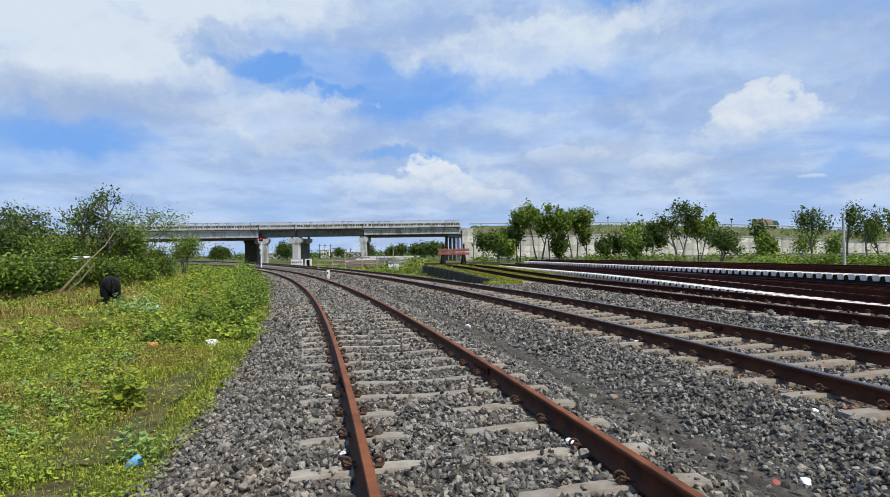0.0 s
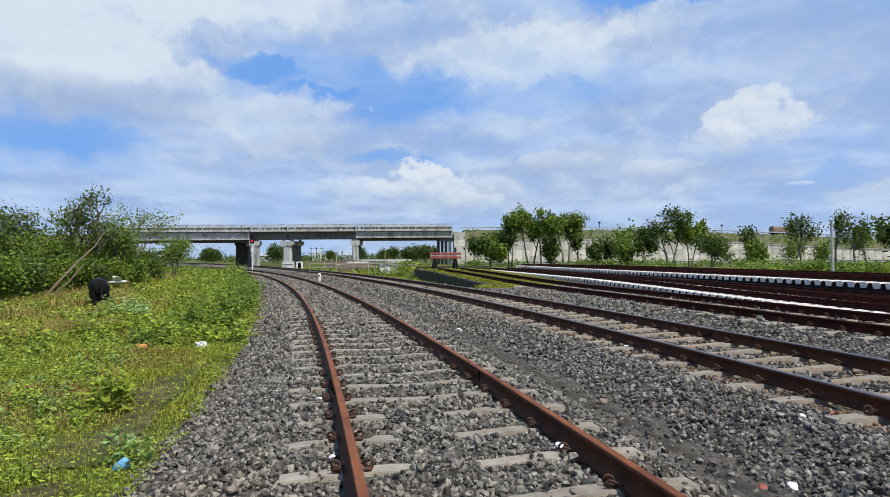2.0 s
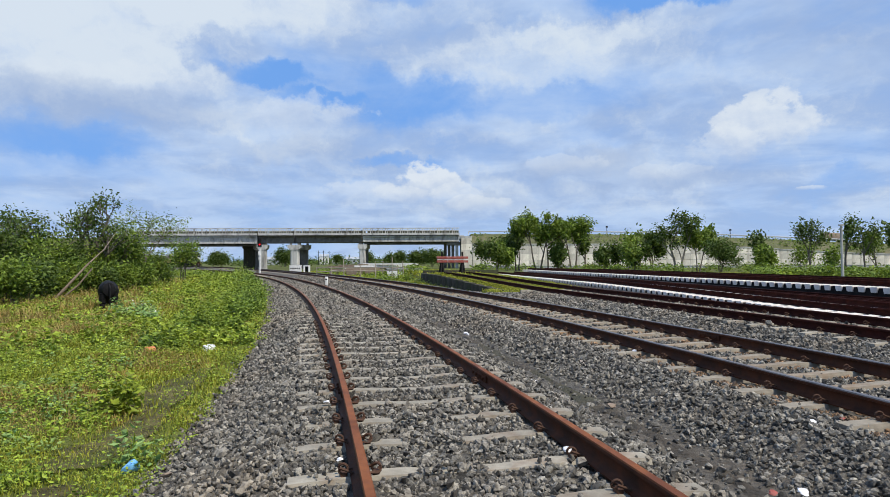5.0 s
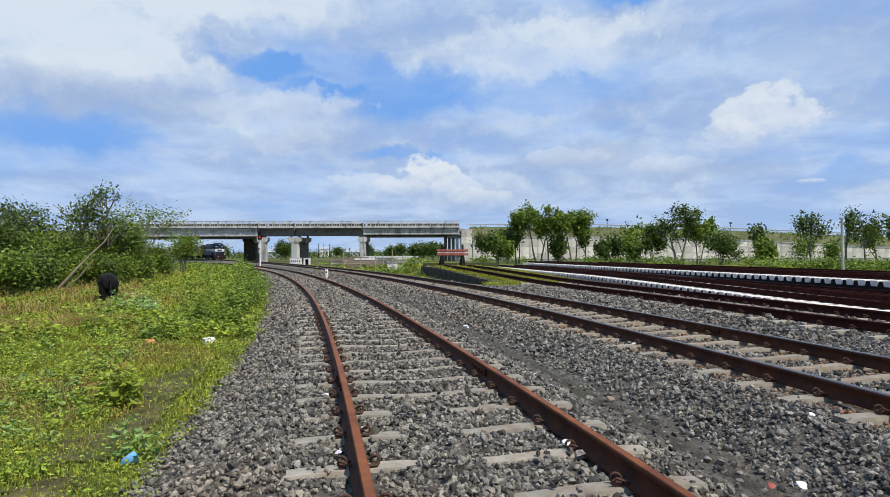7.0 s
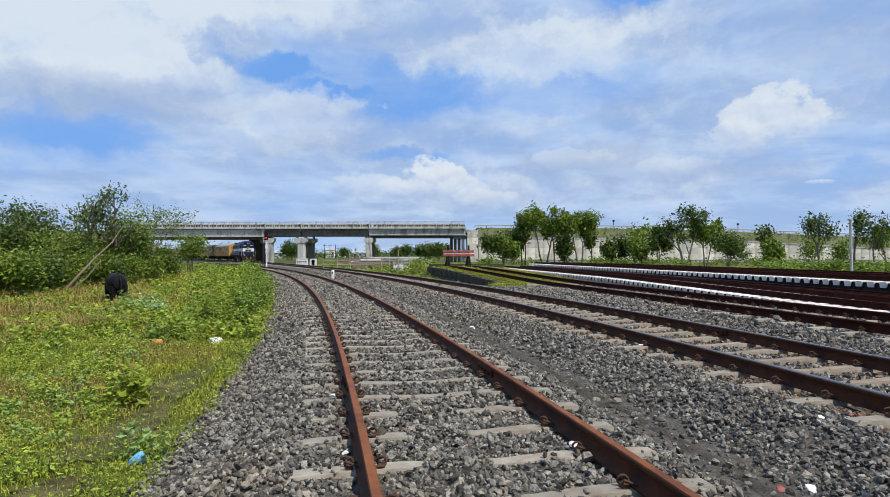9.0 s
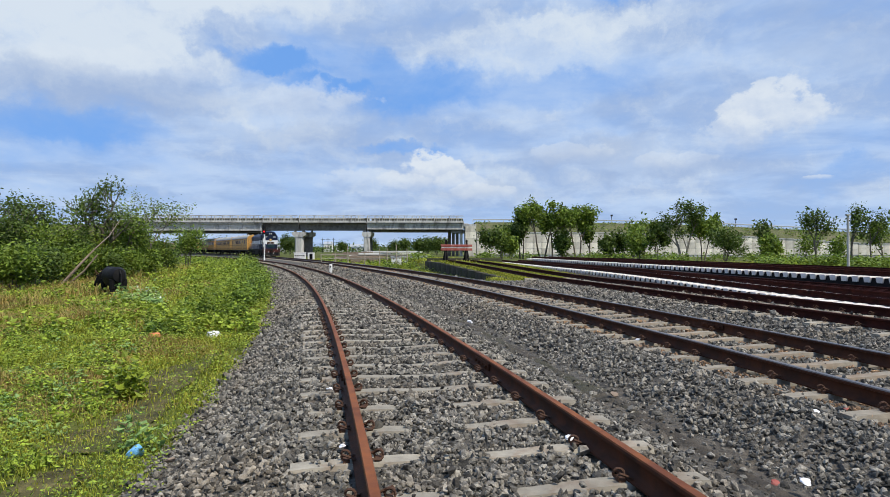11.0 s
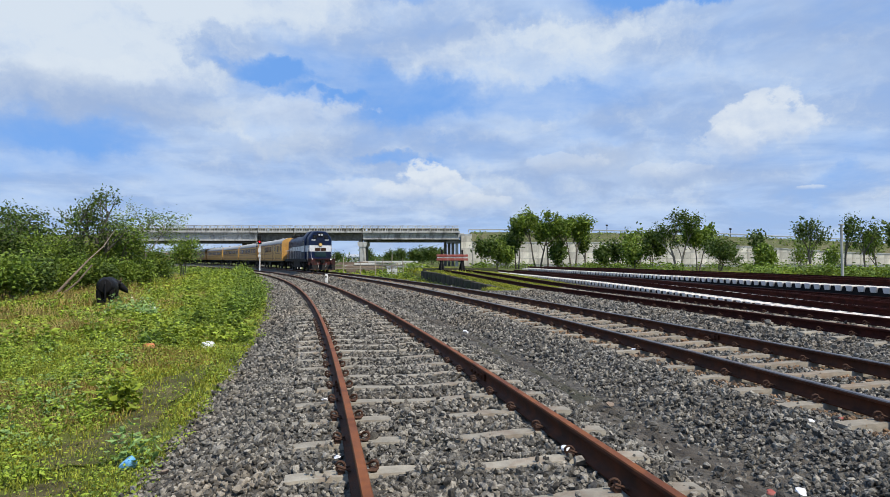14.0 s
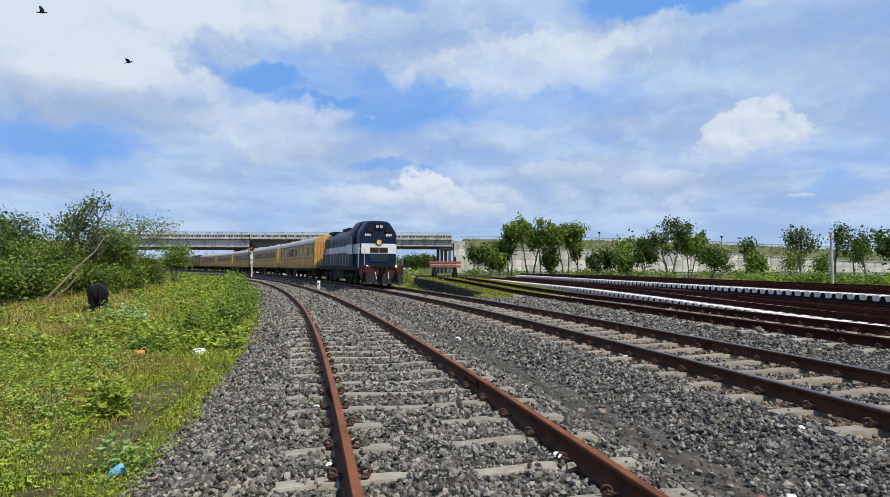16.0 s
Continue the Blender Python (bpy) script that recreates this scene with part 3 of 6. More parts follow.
def build_stones():
    r = np.random.RandomState(5)
    shapes, f = stone_shapes(14, 2)
    pts = []
    for y0, y1, x0, x1, density, size in ((-5.0, 2.6, -4.0, 9.5, 110, 0.032), (2.6, 6.0, -3.2, 5.4, 980, 0.0262), (6.0, 10.0, -4.2, 8.4, 640, 0.0295), (10, 16, -6.5, 11.5, 290, 0.035), (16, 26, -11, 10, 230, 0.040), (26, 44, -16, 4, 110, 0.047), (44, 62, -22, -5, 60, 0.055)):
        k = int((y1 - y0) * (x1 - x0) * density)
        pts.append(np.stack([r.uniform(x0, x1, k), r.uniform(y0, y1, k), size * r.lognormal(0, 0.28, k)], 1))
    p = np.concatenate(pts)
    s2, l2 = across(LINE2, p[:, 0], p[:, 1])
    s1, l1 = across(LINE1, p[:, 0], p[:, 1])
    s3, l3 = across(LINE3, p[:, 0], p[:, 1])
    keep = (l2 > -7.5 + r.uniform(0, 0.35, len(p))) & (l2 < np.where(s2 < 24, 6.6, 2.6))
    keep &= (p[:, 0] < 0.82 * p[:, 1] + 0.7) | (p[:, 1] < 2.6)
    ditch = (np.abs(l2 + 2.72 + 0.06 * lumps(p[:, 0], p[:, 1], 1.1, 29)) < 0.27) & (r.rand(len(p)) < 0.86)
    keep &= ~ditch
    lift = np.zeros(len(p))
    for s, l, first in ((s1, l1, 4.616), (s2, l2, 6.514), (s3, l3, 1.0)):
        keep &= np.abs(np.abs(l) - RAIL_C) > 0.10
        k = np.abs((s - first + PITCH / 2) % PITCH - PITCH / 2)
        on = (k < 0.105) & (np.abs(l) < 1.36)
        buried = (s < 6.2) & (l > -0.45) & (l < 0.05) if first == 4.616 else np.zeros(len(p), bool)
        clear = on & ~buried & (r.rand(len(p)) < np.where(np.abs(l) > 1.05, 0.93, 0.975))
        keep &= ~clear
        lift += np.where(on, 0.03, 0)
    p, s2, l2, lift = p[keep], s2[keep], l2[keep], lift[keep]
    z = bed_height(s2, l2) + 0.012 * lumps(p[:, 0], p[:, 1], 0.35, 11) + p[:, 2] * r.uniform(0.0, 0.75, len(p)) + lift
    q = r.normal(size=(len(p), 4))
    q /= np.linalg.norm(q, axis=1)[:, None]
    a, b, c, d = q.T
    R = np.stack([np.stack([1 - 2 * (c * c + d * d), 2 * (b * c - d * a), 2 * (b * d + c * a)], 1), np.stack([2 * (b * c + d * a), 1 - 2 * (b * b + d * d), 2 * (c * d - b * a)], 1), np.stack([2 * (b * d - c * a), 2 * (c * d + b * a), 1 - 2 * (b * b + c * c)], 1)], 1)
    place = np.stack([p[:, 0], p[:, 1], z], 1)
    octa = np.array([(1, 0, 0), (-1, 0, 0), (0, 0.8, 0), (0, -0.8, 0), (0, 0, 0.75), (0, 0, -0.75)])
    octa_f = np.array([(0, 2, 4), (2, 1, 4), (1, 3, 4), (3, 0, 4), (2, 0, 5), (1, 2, 5), (3, 1, 5), (0, 3, 5)])
    near = (p[:, 1] < 14.5) & (p[:, 1] > 2.6)
    # brake dust and rust gather along the rails of the second track
    dusty = (np.abs(np.abs(l2) - RAIL_C) < 0.24 + 0.24 * r.rand(len(p)) + 0.1 * lumps(p[:, 0], p[:, 1], 0.8, 23)) & (r.rand(len(p)) < 0.85)
    far_set = octa[None] * r.uniform(0.7, 1.3, (9, 6, 1))
    for sel, shape_set, f_set, name, mat, label in (
            (near & ~dusty, shapes, f, "ballast_stones", M_STONE, "loose grey angular crushed stone ballast round the sleepers"),
            (~near & ~dusty, far_set, octa_f, "ballast_stones_beyond", M_STONE, "loose grey angular crushed stone ballast round the sleepers"),
            (near & dusty, shapes, f, "rusty_stones", M_RUST_STONE, "rust-stained crushed stone along the rails"),
            (~near & dusty, far_set, octa_f, "rusty_stones_beyond", M_RUST_STONE, "rust-stained crushed stone along the rails")):
        n = sel.sum()
        base = shape_set[r.randint(0, len(shape_set), n)] * p[sel, 2][:, None, None]
        V = np.einsum("nij,nkj->nki", R[sel], base) + place[sel][:, None]
        T = f_set[None] + V.shape[1] * np.arange(n)[:, None, None]
        tagged(new(name, fast_mesh(name, V.reshape(-1, 3), T.reshape(-1, 3), mat)), label, "ballast", kind="stuff")


build_stones()

RAIL = [(-0.070, 0.0), (0.070, 0.0), (0.070, 0.012), (0.020, 0.030), (0.009, 0.045), (0.009, 0.115), (0.016, 0.127), (0.034, 0.134), (0.035, 0.158), (0.028, 0.169), (-0.028, 0.169), (-0.035, 0.158), (-0.034, 0.134), (-0.016, 0.127), (-0.009, 0.115), (-0.009, 0.045), (-0.020, 0.030), (-0.070, 0.012)]


def rail_mesh(line, lat, z, s0, s1, step, body, top):
    s = np.arange(s0, s1 + step / 2, step)
    x, y, th = at(line, s, lat)
    rings = [[(x[i] + u * math.cos(th[i]), y[i] + u * math.sin(th[i]), z(s[i]) + w) for u, w in RAIL] for i in range(len(s))]
    bm = loft(rings)
    for k, face in enumerate(bm.faces):
        if k % len(RAIL) in (8, 9, 10) and k < len(RAIL) * (len(s) - 1):
            face.material_index = 1
    return bm


def sleeper_mesh(name, mat, length=2.75, wide=0.27, high=0.22, taper=0.56):
    """A monoblock: deep and broad under the rails, slimmer in the middle, sloping sides."""
    rings = []
    for k in (-1, -0.9, -0.62, -0.42, -0.12, 0.12, 0.42, 0.62, 0.9, 1):
        x = length / 2 * k
        u = abs(x) / (length / 2)
        waist = 1 - smooth01((u - 0.12) / 0.3)
        top = 0.0 - 0.02 * float(waist) - 0.015 * float(smooth01((u - 0.82) / 0.18))
        w = wide / 2 * (taper - 0.06 * float(waist))
        wb = wide / 2
        rings.append([(x, -wb, -high), (x, wb, -high), (x, w + 0.012, top - 0.03), (x, w, top), (x, -w, top), (x, -w - 0.012, top - 0.03)])
    bm = loft(rings)
    bmesh.ops.recalc_face_normals(bm, faces=bm.faces[:])
    me = bpy.data.meshes.new(name)
    bm.to_mesh(me)
    bm.free()
    me.materials.append(mat)
    return me


def clip_mesh():
    """A spring clip: a steel bar bent into a leaning loop, one leg on the rail's foot, the other in a cast shoulder."""
    pts = [(-0.075, -0.050, 0.026), (-0.050, -0.048, 0.022)]
    for k in range(17):
        a = -0.5 * math.pi + 2.7 * math.pi * k / 16
        pts.append((-0.008 + 0.031 * math.cos(a), -0.044 + 0.0055 * k, 0.046 + 0.031 * math.sin(a)))
    pts += [(-0.060, 0.050, 0.034), (-0.078, 0.052, 0.026)]
    bm = sweep(pts, 0.0095, 6)
    box(bm, -0.012, 0.0, 0.006, 0.05, 0.07, 0.04, bevel=0.008)
    bmesh.ops.recalc_face_normals(bm, faces=bm.faces[:])
    me = bpy.data.meshes.new("clip")
    bm.to_mesh(me)
    bm.free()
    me.materials.append(M_CLIP)
    return me


ME_SLEEPER, ME_NEW_SLEEPER, ME_CLIP = sleeper_mesh("sleeper", M_SLEEPER), sleeper_mesh("new_sleeper", M_NEW_SLEEPER, 2.75, 0.20, 0.20, 1.3), clip_mesh()
ME_WIDE_SLEEPER = sleeper_mesh("wide_sleeper", M_NEW_SLEEPER, 2.75, 0.19, 0.20, 1.30)
ME_RUSTY_SLEEPER = sleeper_mesh("rusty_sleeper", M_RUSTY_SLEEPER)


def track(label, line, z, s0, s1, first, me_sleeper, body, top, clips_to, sleepers=999.0, rails=True, pitch=PITCH, group="railway tracks"):
    ob = thing("railway_track", label, "railway track", group)
    height = z if callable(z) else (lambda s: z)
    if rails:
        for lat in (-RAIL_C, RAIL_C):
            part("rail", rail_mesh(line, lat, height, s0, s1, 0.5, body, top), (body, top), ob)
    r = random.Random(first)
    k = math.ceil((s0 - first) / pitch)
    while first + k * pitch < min(s1, sleepers):
        s = first + k * pitch
        k += 1
        x, y, th = at(line, s)
        sl = shared("sleeper", me_sleeper, ob, m=pose(x, y, height(s) + r.uniform(-0.006, 0.004), 0, 0, math.degrees(th) + r.uniform(-0.7, 0.7)))
        if s < clips_to:
            for lat in (-RAIL_C, RAIL_C):
                for side in (-1, 1):
                    shared("clip", ME_CLIP, sl, m=pose(lat + side * 0.125, r.uniform(-0.01, 0.01), 0.0, 0, 0, 0 if side > 0 else 180))
    return ob


def siding_height(s):
    return 0.2 + 0.29 * float(smooth01((s - 20) / 24))


def yard_height(s):
    return 0.16 + 0.19 * float(smooth01((s - 9) / 22))


near_track = track("disused curved railway track with rust-red rails on concrete sleepers", LINE1, Z1, -6, 124, 4.616, ME_SLEEPER, M_RUST, M_RAILTOP, 16)
second_track = track("curved railway track with brown rails on dusty concrete sleepers", LINE2, Z2, -6, 330, 6.514, ME_RUSTY_SLEEPER, M_RUST, M_RUNNING, 20)
siding = track("old siding with dark rails running out onto a grassy bank", LINE3, siding_height, -3, 46, 1.0, ME_SLEEPER, M_DARK_RUST, M_RUST, 16, sleepers=24.0)
new_track_a = track("unballasted new track of pale concrete sleepers and dark red rails", LINE4, yard_height, -2, 55, 0.4, ME_WIDE_SLEEPER, M_DARK_RUST, M_DARK_RUST, 0, pitch=0.48)
new_track_b = track("unballasted new track of pale sleepers standing high on dark earth", LINE5, 0.65, -2, 58, 0.4, ME_NEW_SLEEPER, M_DARK_RUST, M_DARK_RUST, 0, pitch=0.48)


def fishplate(line, lat, s, z, parent):
    x, y, th = at(line, s, lat)
    bm = bmesh.new()
    for side in (-1, 1):
        box(bm, side * 0.022, 0, 0.082, 0.022, 0.62, 0.085, bevel=0.006)
        for k in range(4):
            tube(bm, (side * 0.02, -0.22 + k * 0.147, 0.082), (side * 0.058, -0.22 + k * 0.147, 0.082), 0.019, sides=6)
    bmesh.ops.transform(bm, matrix=pose(x, y, z, 0, 0, math.degrees(th)), verts=bm.verts[:])
    part("fishplate", bm, M_RUST, parent, "bolted rusty joint plates")


fishplate(LINE1, RAIL_C, 7.6, Z1, near_track)
fishplate(LINE1, -RAIL_C, 7.2, Z1, near_track)
fishplate(LINE2, RAIL_C, 9.5, Z2, second_track)


def gap_filler(line, z, s0, s1, ob):
    """Black filler added between the new sleepers in place of shaded gaps."""
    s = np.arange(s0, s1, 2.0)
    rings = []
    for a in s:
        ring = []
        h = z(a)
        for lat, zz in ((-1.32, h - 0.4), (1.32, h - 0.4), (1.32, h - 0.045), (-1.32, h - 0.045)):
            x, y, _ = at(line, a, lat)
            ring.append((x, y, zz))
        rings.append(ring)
    part("packing", loft(rings), M_BLACK, ob, "added dark filler for the shade between the sleepers")


gap_filler(LINE4, yard_height, -2, 55, new_track_a)
gap_filler(LINE5, lambda s: 0.65, -2, 58, new_track_b)


def drain_soil():
    s, lat = np.arange(-2, 30, 0.2), np.linspace(-0.34, 0.34, 7)
    verts, faces = [], []
    for a in s:
        w = 0.5 + 0.3 * float(lumps(a, 0.0, 1.3, 41))
        for b in lat:
            l = -2.7 + b * w
            x, y, _ = at(LINE2, a, l)
            verts.append((x, y, float(bed_height(np.array(a), np.array(l))) + 0.03 - 0.05 * abs(b) / 0.34 + 0.008 * float(lumps(x, y, 0.3, 42))))
    n = len(lat)
    faces = [(i * n + j, (i + 1) * n + j, (i + 1) * n + j + 1, i * n + j + 1) for i in range(len(s) - 1) for j in range(n - 1)]
    tagged(new("drain_soil", mesh_from("drain_soil", verts, faces, M_WET_SOIL, True)), "strip of dark bare soil in the drain between the tracks", "soil", kind="structure")


drain_soil()

# ---- train ----
def vehicle_pose(s, half):
    """Standing on the second track with bogies half a base before and behind s."""
    xa, ya, _ = at(LINE2, s - half)
    xb, yb, _ = at(LINE2, s + half)
    return pose((xa + xb) / 2, (ya + yb) / 2, Z2 + RAIL_H, 0, 0, math.degrees(math.atan2(xa - xb, -(ya - yb))) + 0)


def wheel_mesh(r):
    bm = bmesh.new()
    for x in (-0.84, 0.84):
        tube(bm, (x - 0.06, 0, 0), (x + 0.06, 0, 0), r, sides=20)
        s = 1 if x > 0 else -1
        tube(bm, (x - s * 0.09, 0, 0), (x - s * 0.06, 0, 0), r + 0.03, sides=20)
    tube(bm, (-0.84, 0, 0), (0.84, 0, 0), 0.09, sides=10)
    return bm


def bogie(parent, y, axles, base, r):
    bm = boxes((-1.05, y, r + 0.12, 0.12, base + 1.0, 0.26), (1.05, y, r + 0.12, 0.12, base + 1.0, 0.26), (0, y, r + 0.15, 2.1, 0.6, 0.3))
    for k in range(axles):
        yy = y - base / 2 + base * k / (axles - 1)
        for x in (-1.1, 1.1):
            box(bm, x, yy, r, 0.2, 0.36, 0.34, bevel=0.03)
            tube(bm, (x, yy - 0.32, r + 0.1), (x, yy - 0.32, r + 0.42), 0.09, sides=8)
            tube(bm, (x, yy + 0.32, r + 0.1), (x, yy + 0.32, r + 0.42), 0.09, sides=8)
    b = part("bogie", bm, M_BLACK, parent, "sooty black bogie")
    for k in range(axles):
        w = part("wheelset", wheel_mesh(r), M_BLACK, b)
        w.location = (0, y - base / 2 + base * k / (axles - 1), r)


def build_loco():
    ob = thing("diesel_locomotive", "dark blue diesel locomotive with a white band and red buffer beam", "locomotive")
    # front is towards -y in the thing's space
    part("underframe", boxes((0, 0, 1.13, 2.7, 15.6, 0.28), (0, 0.3, 0.72, 2.3, 4.2, 0.7)), M_BLACK, ob, "black underframe and fuel tank")
    # cab and short nose: full width, rounded roof
    def section(y, w, top, low=1.27, shoulder=0.45):
        # upright sides, sloping shoulders, a narrow nearly flat roof
        half = [(1.0, top - shoulder), (0.985, top - shoulder * 0.86), (0.93, top - shoulder * 0.68), (0.62, top - shoulder * 0.14), (0.50, top - shoulder * 0.03), (0.25, top)]
        return [(-w, y, low)] + [(-w * u, y, z) for u, z in half] + [(w * u, y, z) for u, z in half[::-1]] + [(w, y, low)]
    part("nose", loft([section(-7.05, 1.10, 3.98, shoulder=0.95), section(-6.97, 1.15, 4.05, shoulder=0.95), section(-6.5, 1.16, 4.1, shoulder=0.95), section(-5.58, 1.16, 4.12, shoulder=0.95)]), M_BLUE, ob)
    part("cab", loft([section(-5.6, 1.30, 4.10, shoulder=1.0), section(-5.5, 1.34, 4.14, shoulder=1.0), section(-4.0, 1.34, 4.16, shoulder=1.0), section(-3.9, 1.34, 4.14, shoulder=1.0)]), M_BLUE, ob)
    part("hood", loft([section(-3.9, 0.98, 3.82, shoulder=0.6), section(3.0, 0.98, 3.82, shoulder=0.6), section(7.2, 0.98, 3.78, shoulder=0.6), section(7.35, 0.9, 3.64, shoulder=0.6)]), M_BLUE, ob)
    # white band round the cab and along the hood
    part("white_band", boxes((0, -7.062, 2.33, 2.20, 0.02, 0.62), (-1.163, -6.26, 2.33, 0.03, 1.3, 0.62), (1.163, -6.26, 2.33, 0.03, 1.3, 0.62), (-1.24, -5.61, 2.33, 0.13, 0.03, 0.62), (1.24, -5.61, 2.33, 0.13, 0.03, 0.62), (-1.343, -4.7, 2.33, 0.02, 1.55, 0.62), (1.343, -4.7, 2.33, 0.02, 1.55, 0.62), (0, -5.62, 2.33, 2.3, 0.02, 0.62)), M_WHITE, ob, "white painted band")
    for x in (-0.29, 0.29):
        part("grille", boxes((x, -7.08, 2.24, 0.54, 0.03, 0.32), *[(x, -7.1, 2.12 + k * 0.06, 0.5, 0.02, 0.028) for k in range(5)]), M_CLIP, ob, "dusty brown louvred front grille")
    part("nose_door", boxes((0, -7.07, 1.72, 1.15, 0.03, 0.46, 0, 0.01)), M_TEAL, ob, "dark teal lower nose panel")
    for x in (-0.56, 0.56):
        part("windscreen_frame", boxes((x, -7.03, 3.50, 0.42, 0.12, 0.36)), M_BLACK, ob, "black windscreen frame")
        w = part("windscreen", boxes((x, -7.05, 3.50, 0.34, 0.12, 0.28)), M_GLASS, ob, "dark windscreen")
        part("wiper", tube(bmesh.new(), (x - 0.12, -7.12, 3.30), (x + 0.05, -7.12, 3.5), 0.012), M_BLACK, w)
    part("headlight_hood", boxes((0, -7.02, 3.70, 0.56, 0.2, 0.34)), M_BLACK, ob, "black headlight box")
    part("headlight", tube(tube(bmesh.new(), (-0.13, -7.16, 3.70), (-0.13, -6.9, 3.70), 0.10, sides=14), (0.13, -7.16, 3.70), (0.13, -6.9, 3.70), 0.10, sides=14), M_STEEL, ob, "twin round headlight")
    part("badge", tube(bmesh.new(), (0, -7.12, 2.72), (0, -7.05, 2.72), 0.15, sides=20), M_BADGE, ob, "round yellow badge")
    part("badge_ring", tube(bmesh.new(), (0, -7.105, 2.72), (0, -7.045, 2.72), 0.21, sides=20), M_MAROON, ob, "dark red ring round the badge")
    for x in (-0.70, 0.62):
        part("number_bars", boxes(*[(x - 0.15 + k * 0.1, -7.07, 3.18, 0.065, 0.02, 0.15) for k in range(4)]), M_WHITE, ob, "white painted marks")
    for x in (-1.34, 1.34):
        part("side_window", boxes((x, -5.1, 2.92, 0.03, 0.62, 0.50)), M_GLASS, ob, "dark cab side window")
        part("cab_door", boxes((x, -4.25, 2.2, 0.02, 0.6, 1.75)), M_BLUE, ob)
    part("roof_gear", boxes((0, 0.2, 3.86, 1.2, 2.2, 0.22), (0, -2.2, 3.86, 0.9, 1.2, 0.2), (0, 5.3, 3.86, 1.5, 1.9, 0.2), (0, 2.8, 3.88, 0.5, 0.9, 0.3)), M_BLACK, ob, "black exhaust and fans on the roof")
    for x in (-0.99, 0.99):
        for k in range(9):
            d = part("hood_door", boxes((x, -3.2 + k * 1.12, 2.25, 0.03, 1.02, 1.75)), M_BLUE, ob)
            part("door_stripe", boxes((x * 1.017, -3.2 + k * 1.12, 2.4, 0.012, 0.98, 0.46)), M_WHITE, d, "white band across the door")
        part("louvre", boxes(*[(x * 1.02, 5.6, 2.0 + k * 0.16, 0.03, 1.7, 0.05) for k in range(9)]), M_BLACK, ob)
    rail = bmesh.new()
    for x in (-1.33, 1.33):
        for k in range(10):
            tube(rail, (x, -3.4 + k * 1.15, 1.27), (x, -3.4 + k * 1.15, 2.25), 0.02, sides=5)
        tube(rail, (x, -3.4, 2.25), (x, 6.95, 2.25), 0.02, sides=5)
        tube(rail, (x * 1.04, -7.45, 1.1), (x * 1.04, -7.45, 2.3), 0.02, sides=5)
        tube(rail, (x * 0.75, -7.45, 1.1), (x * 0.75, -7.45, 2.3), 0.02, sides=5)
        tube(rail, (x * 1.04, -7.45, 2.3), (x * 0.75, -7.45, 2.3), 0.02, sides=5)
    part("handrail", rail, M_STEEL, ob, "thin steel handrails")
    part("buffer_beam", box(boxes((0, -7.72, 1.0, 2.72, 0.16, 0.62)), 0, -7.4, 1.24, 2.7, 0.8, 0.08), M_MAROON, ob, "dirty red buffer beam")
    for x in (-0.98, 0.98):
        b = part("buffer", tube(bmesh.new(), (x, -7.8, 1.03), (x, -8.25, 1.03), 0.12, sides=14), M_MAROON, ob)
        part("buffer_head", tube(bmesh.new(), (x, -8.25, 1.03), (x, -8.31, 1.03), 0.23, sides=18), M_MAROON, b, "round buffer plate")
        part("marker_lamp", tube(bmesh.new(), (x * 0.92, -7.83, 1.24), (x * 0.92, -7.79, 1.24), 0.055, sides=12), M_LAMP, ob, "small lit white lamp")
    part("coupler", boxes((0, -8.0, 1.0, 0.26, 0.5, 0.3), (0.09, -8.3, 1.0, 0.14, 0.26, 0.34)), M_BLACK, ob)
    part("brake_hose", tube(tube(bmesh.new(), (-0.42, -7.82, 0.9), (-0.36, -7.95, 0.45), 0.022), (0.42, -7.82, 0.9), (0.36, -7.95, 0.45), 0.022), M_STEEL, ob, "pale brake hoses")
    cow = bmesh.new()
    for v in ((-1.35, 1.35, 0.72, 0.2),):
        vs = [cow.verts.new(p) for p in ((-1.30, -7.8, 0.70), (1.30, -7.8, 0.70), (1.30, -7.98, 0.16), (-1.30, -7.98, 0.16), (-1.30, -7.7, 0.70), (1.30, -7.7, 0.70), (1.30, -7.88, 0.16), (-1.30, -7.88, 0.16))]
        for f in ((0, 1, 2, 3), (7, 6, 5, 4), (0, 4, 5, 1), (1, 5, 6, 2), (2, 6, 7, 3), (3, 7, 4, 0)):
            cow.faces.new([vs[i] for i in f])
    part("rail_guard", cow, M_BLACK, ob, "black sheet rail guard")
    part("guard_marks", boxes(*[(x, -7.975, 0.24, 0.16, 0.03, 0.12) for x in (-1.1, -0.75, -0.4, 0.4, 0.75, 1.1)]), M_CLIP, ob, "worn pale paint marks")
    for x in (-1.3, 1.3):
        part("step", boxes((x, -7.3, 0.45, 0.25, 0.5, 0.04), (x, -7.3, 0.8, 0.25, 0.5, 0.04), (x, -7.05, 0.8, 0.2, 0.04, 0.8)), M_BLACK, ob)
    bogie(ob, -4.6, 3, 3.8, 0.54)
    bogie(ob, 4.6, 3, 3.8, 0.54)
    return ob


def coach_section(y, w=1.62, low=1.05, side=3.15, top=3.95):
    pts = [(-w + 0.05, y, low), (-w, y, low + 0.15), (-w, y, side)]
    for k in range(1, 10):
        a = math.pi * k / 10
        pts.append((-w * math.cos(a), y, side + (top - side) * math.sin(a) ** 0.85))
    return pts + [(w, y, side), (w, y, low + 0.15), (w - 0.05, y, low)]


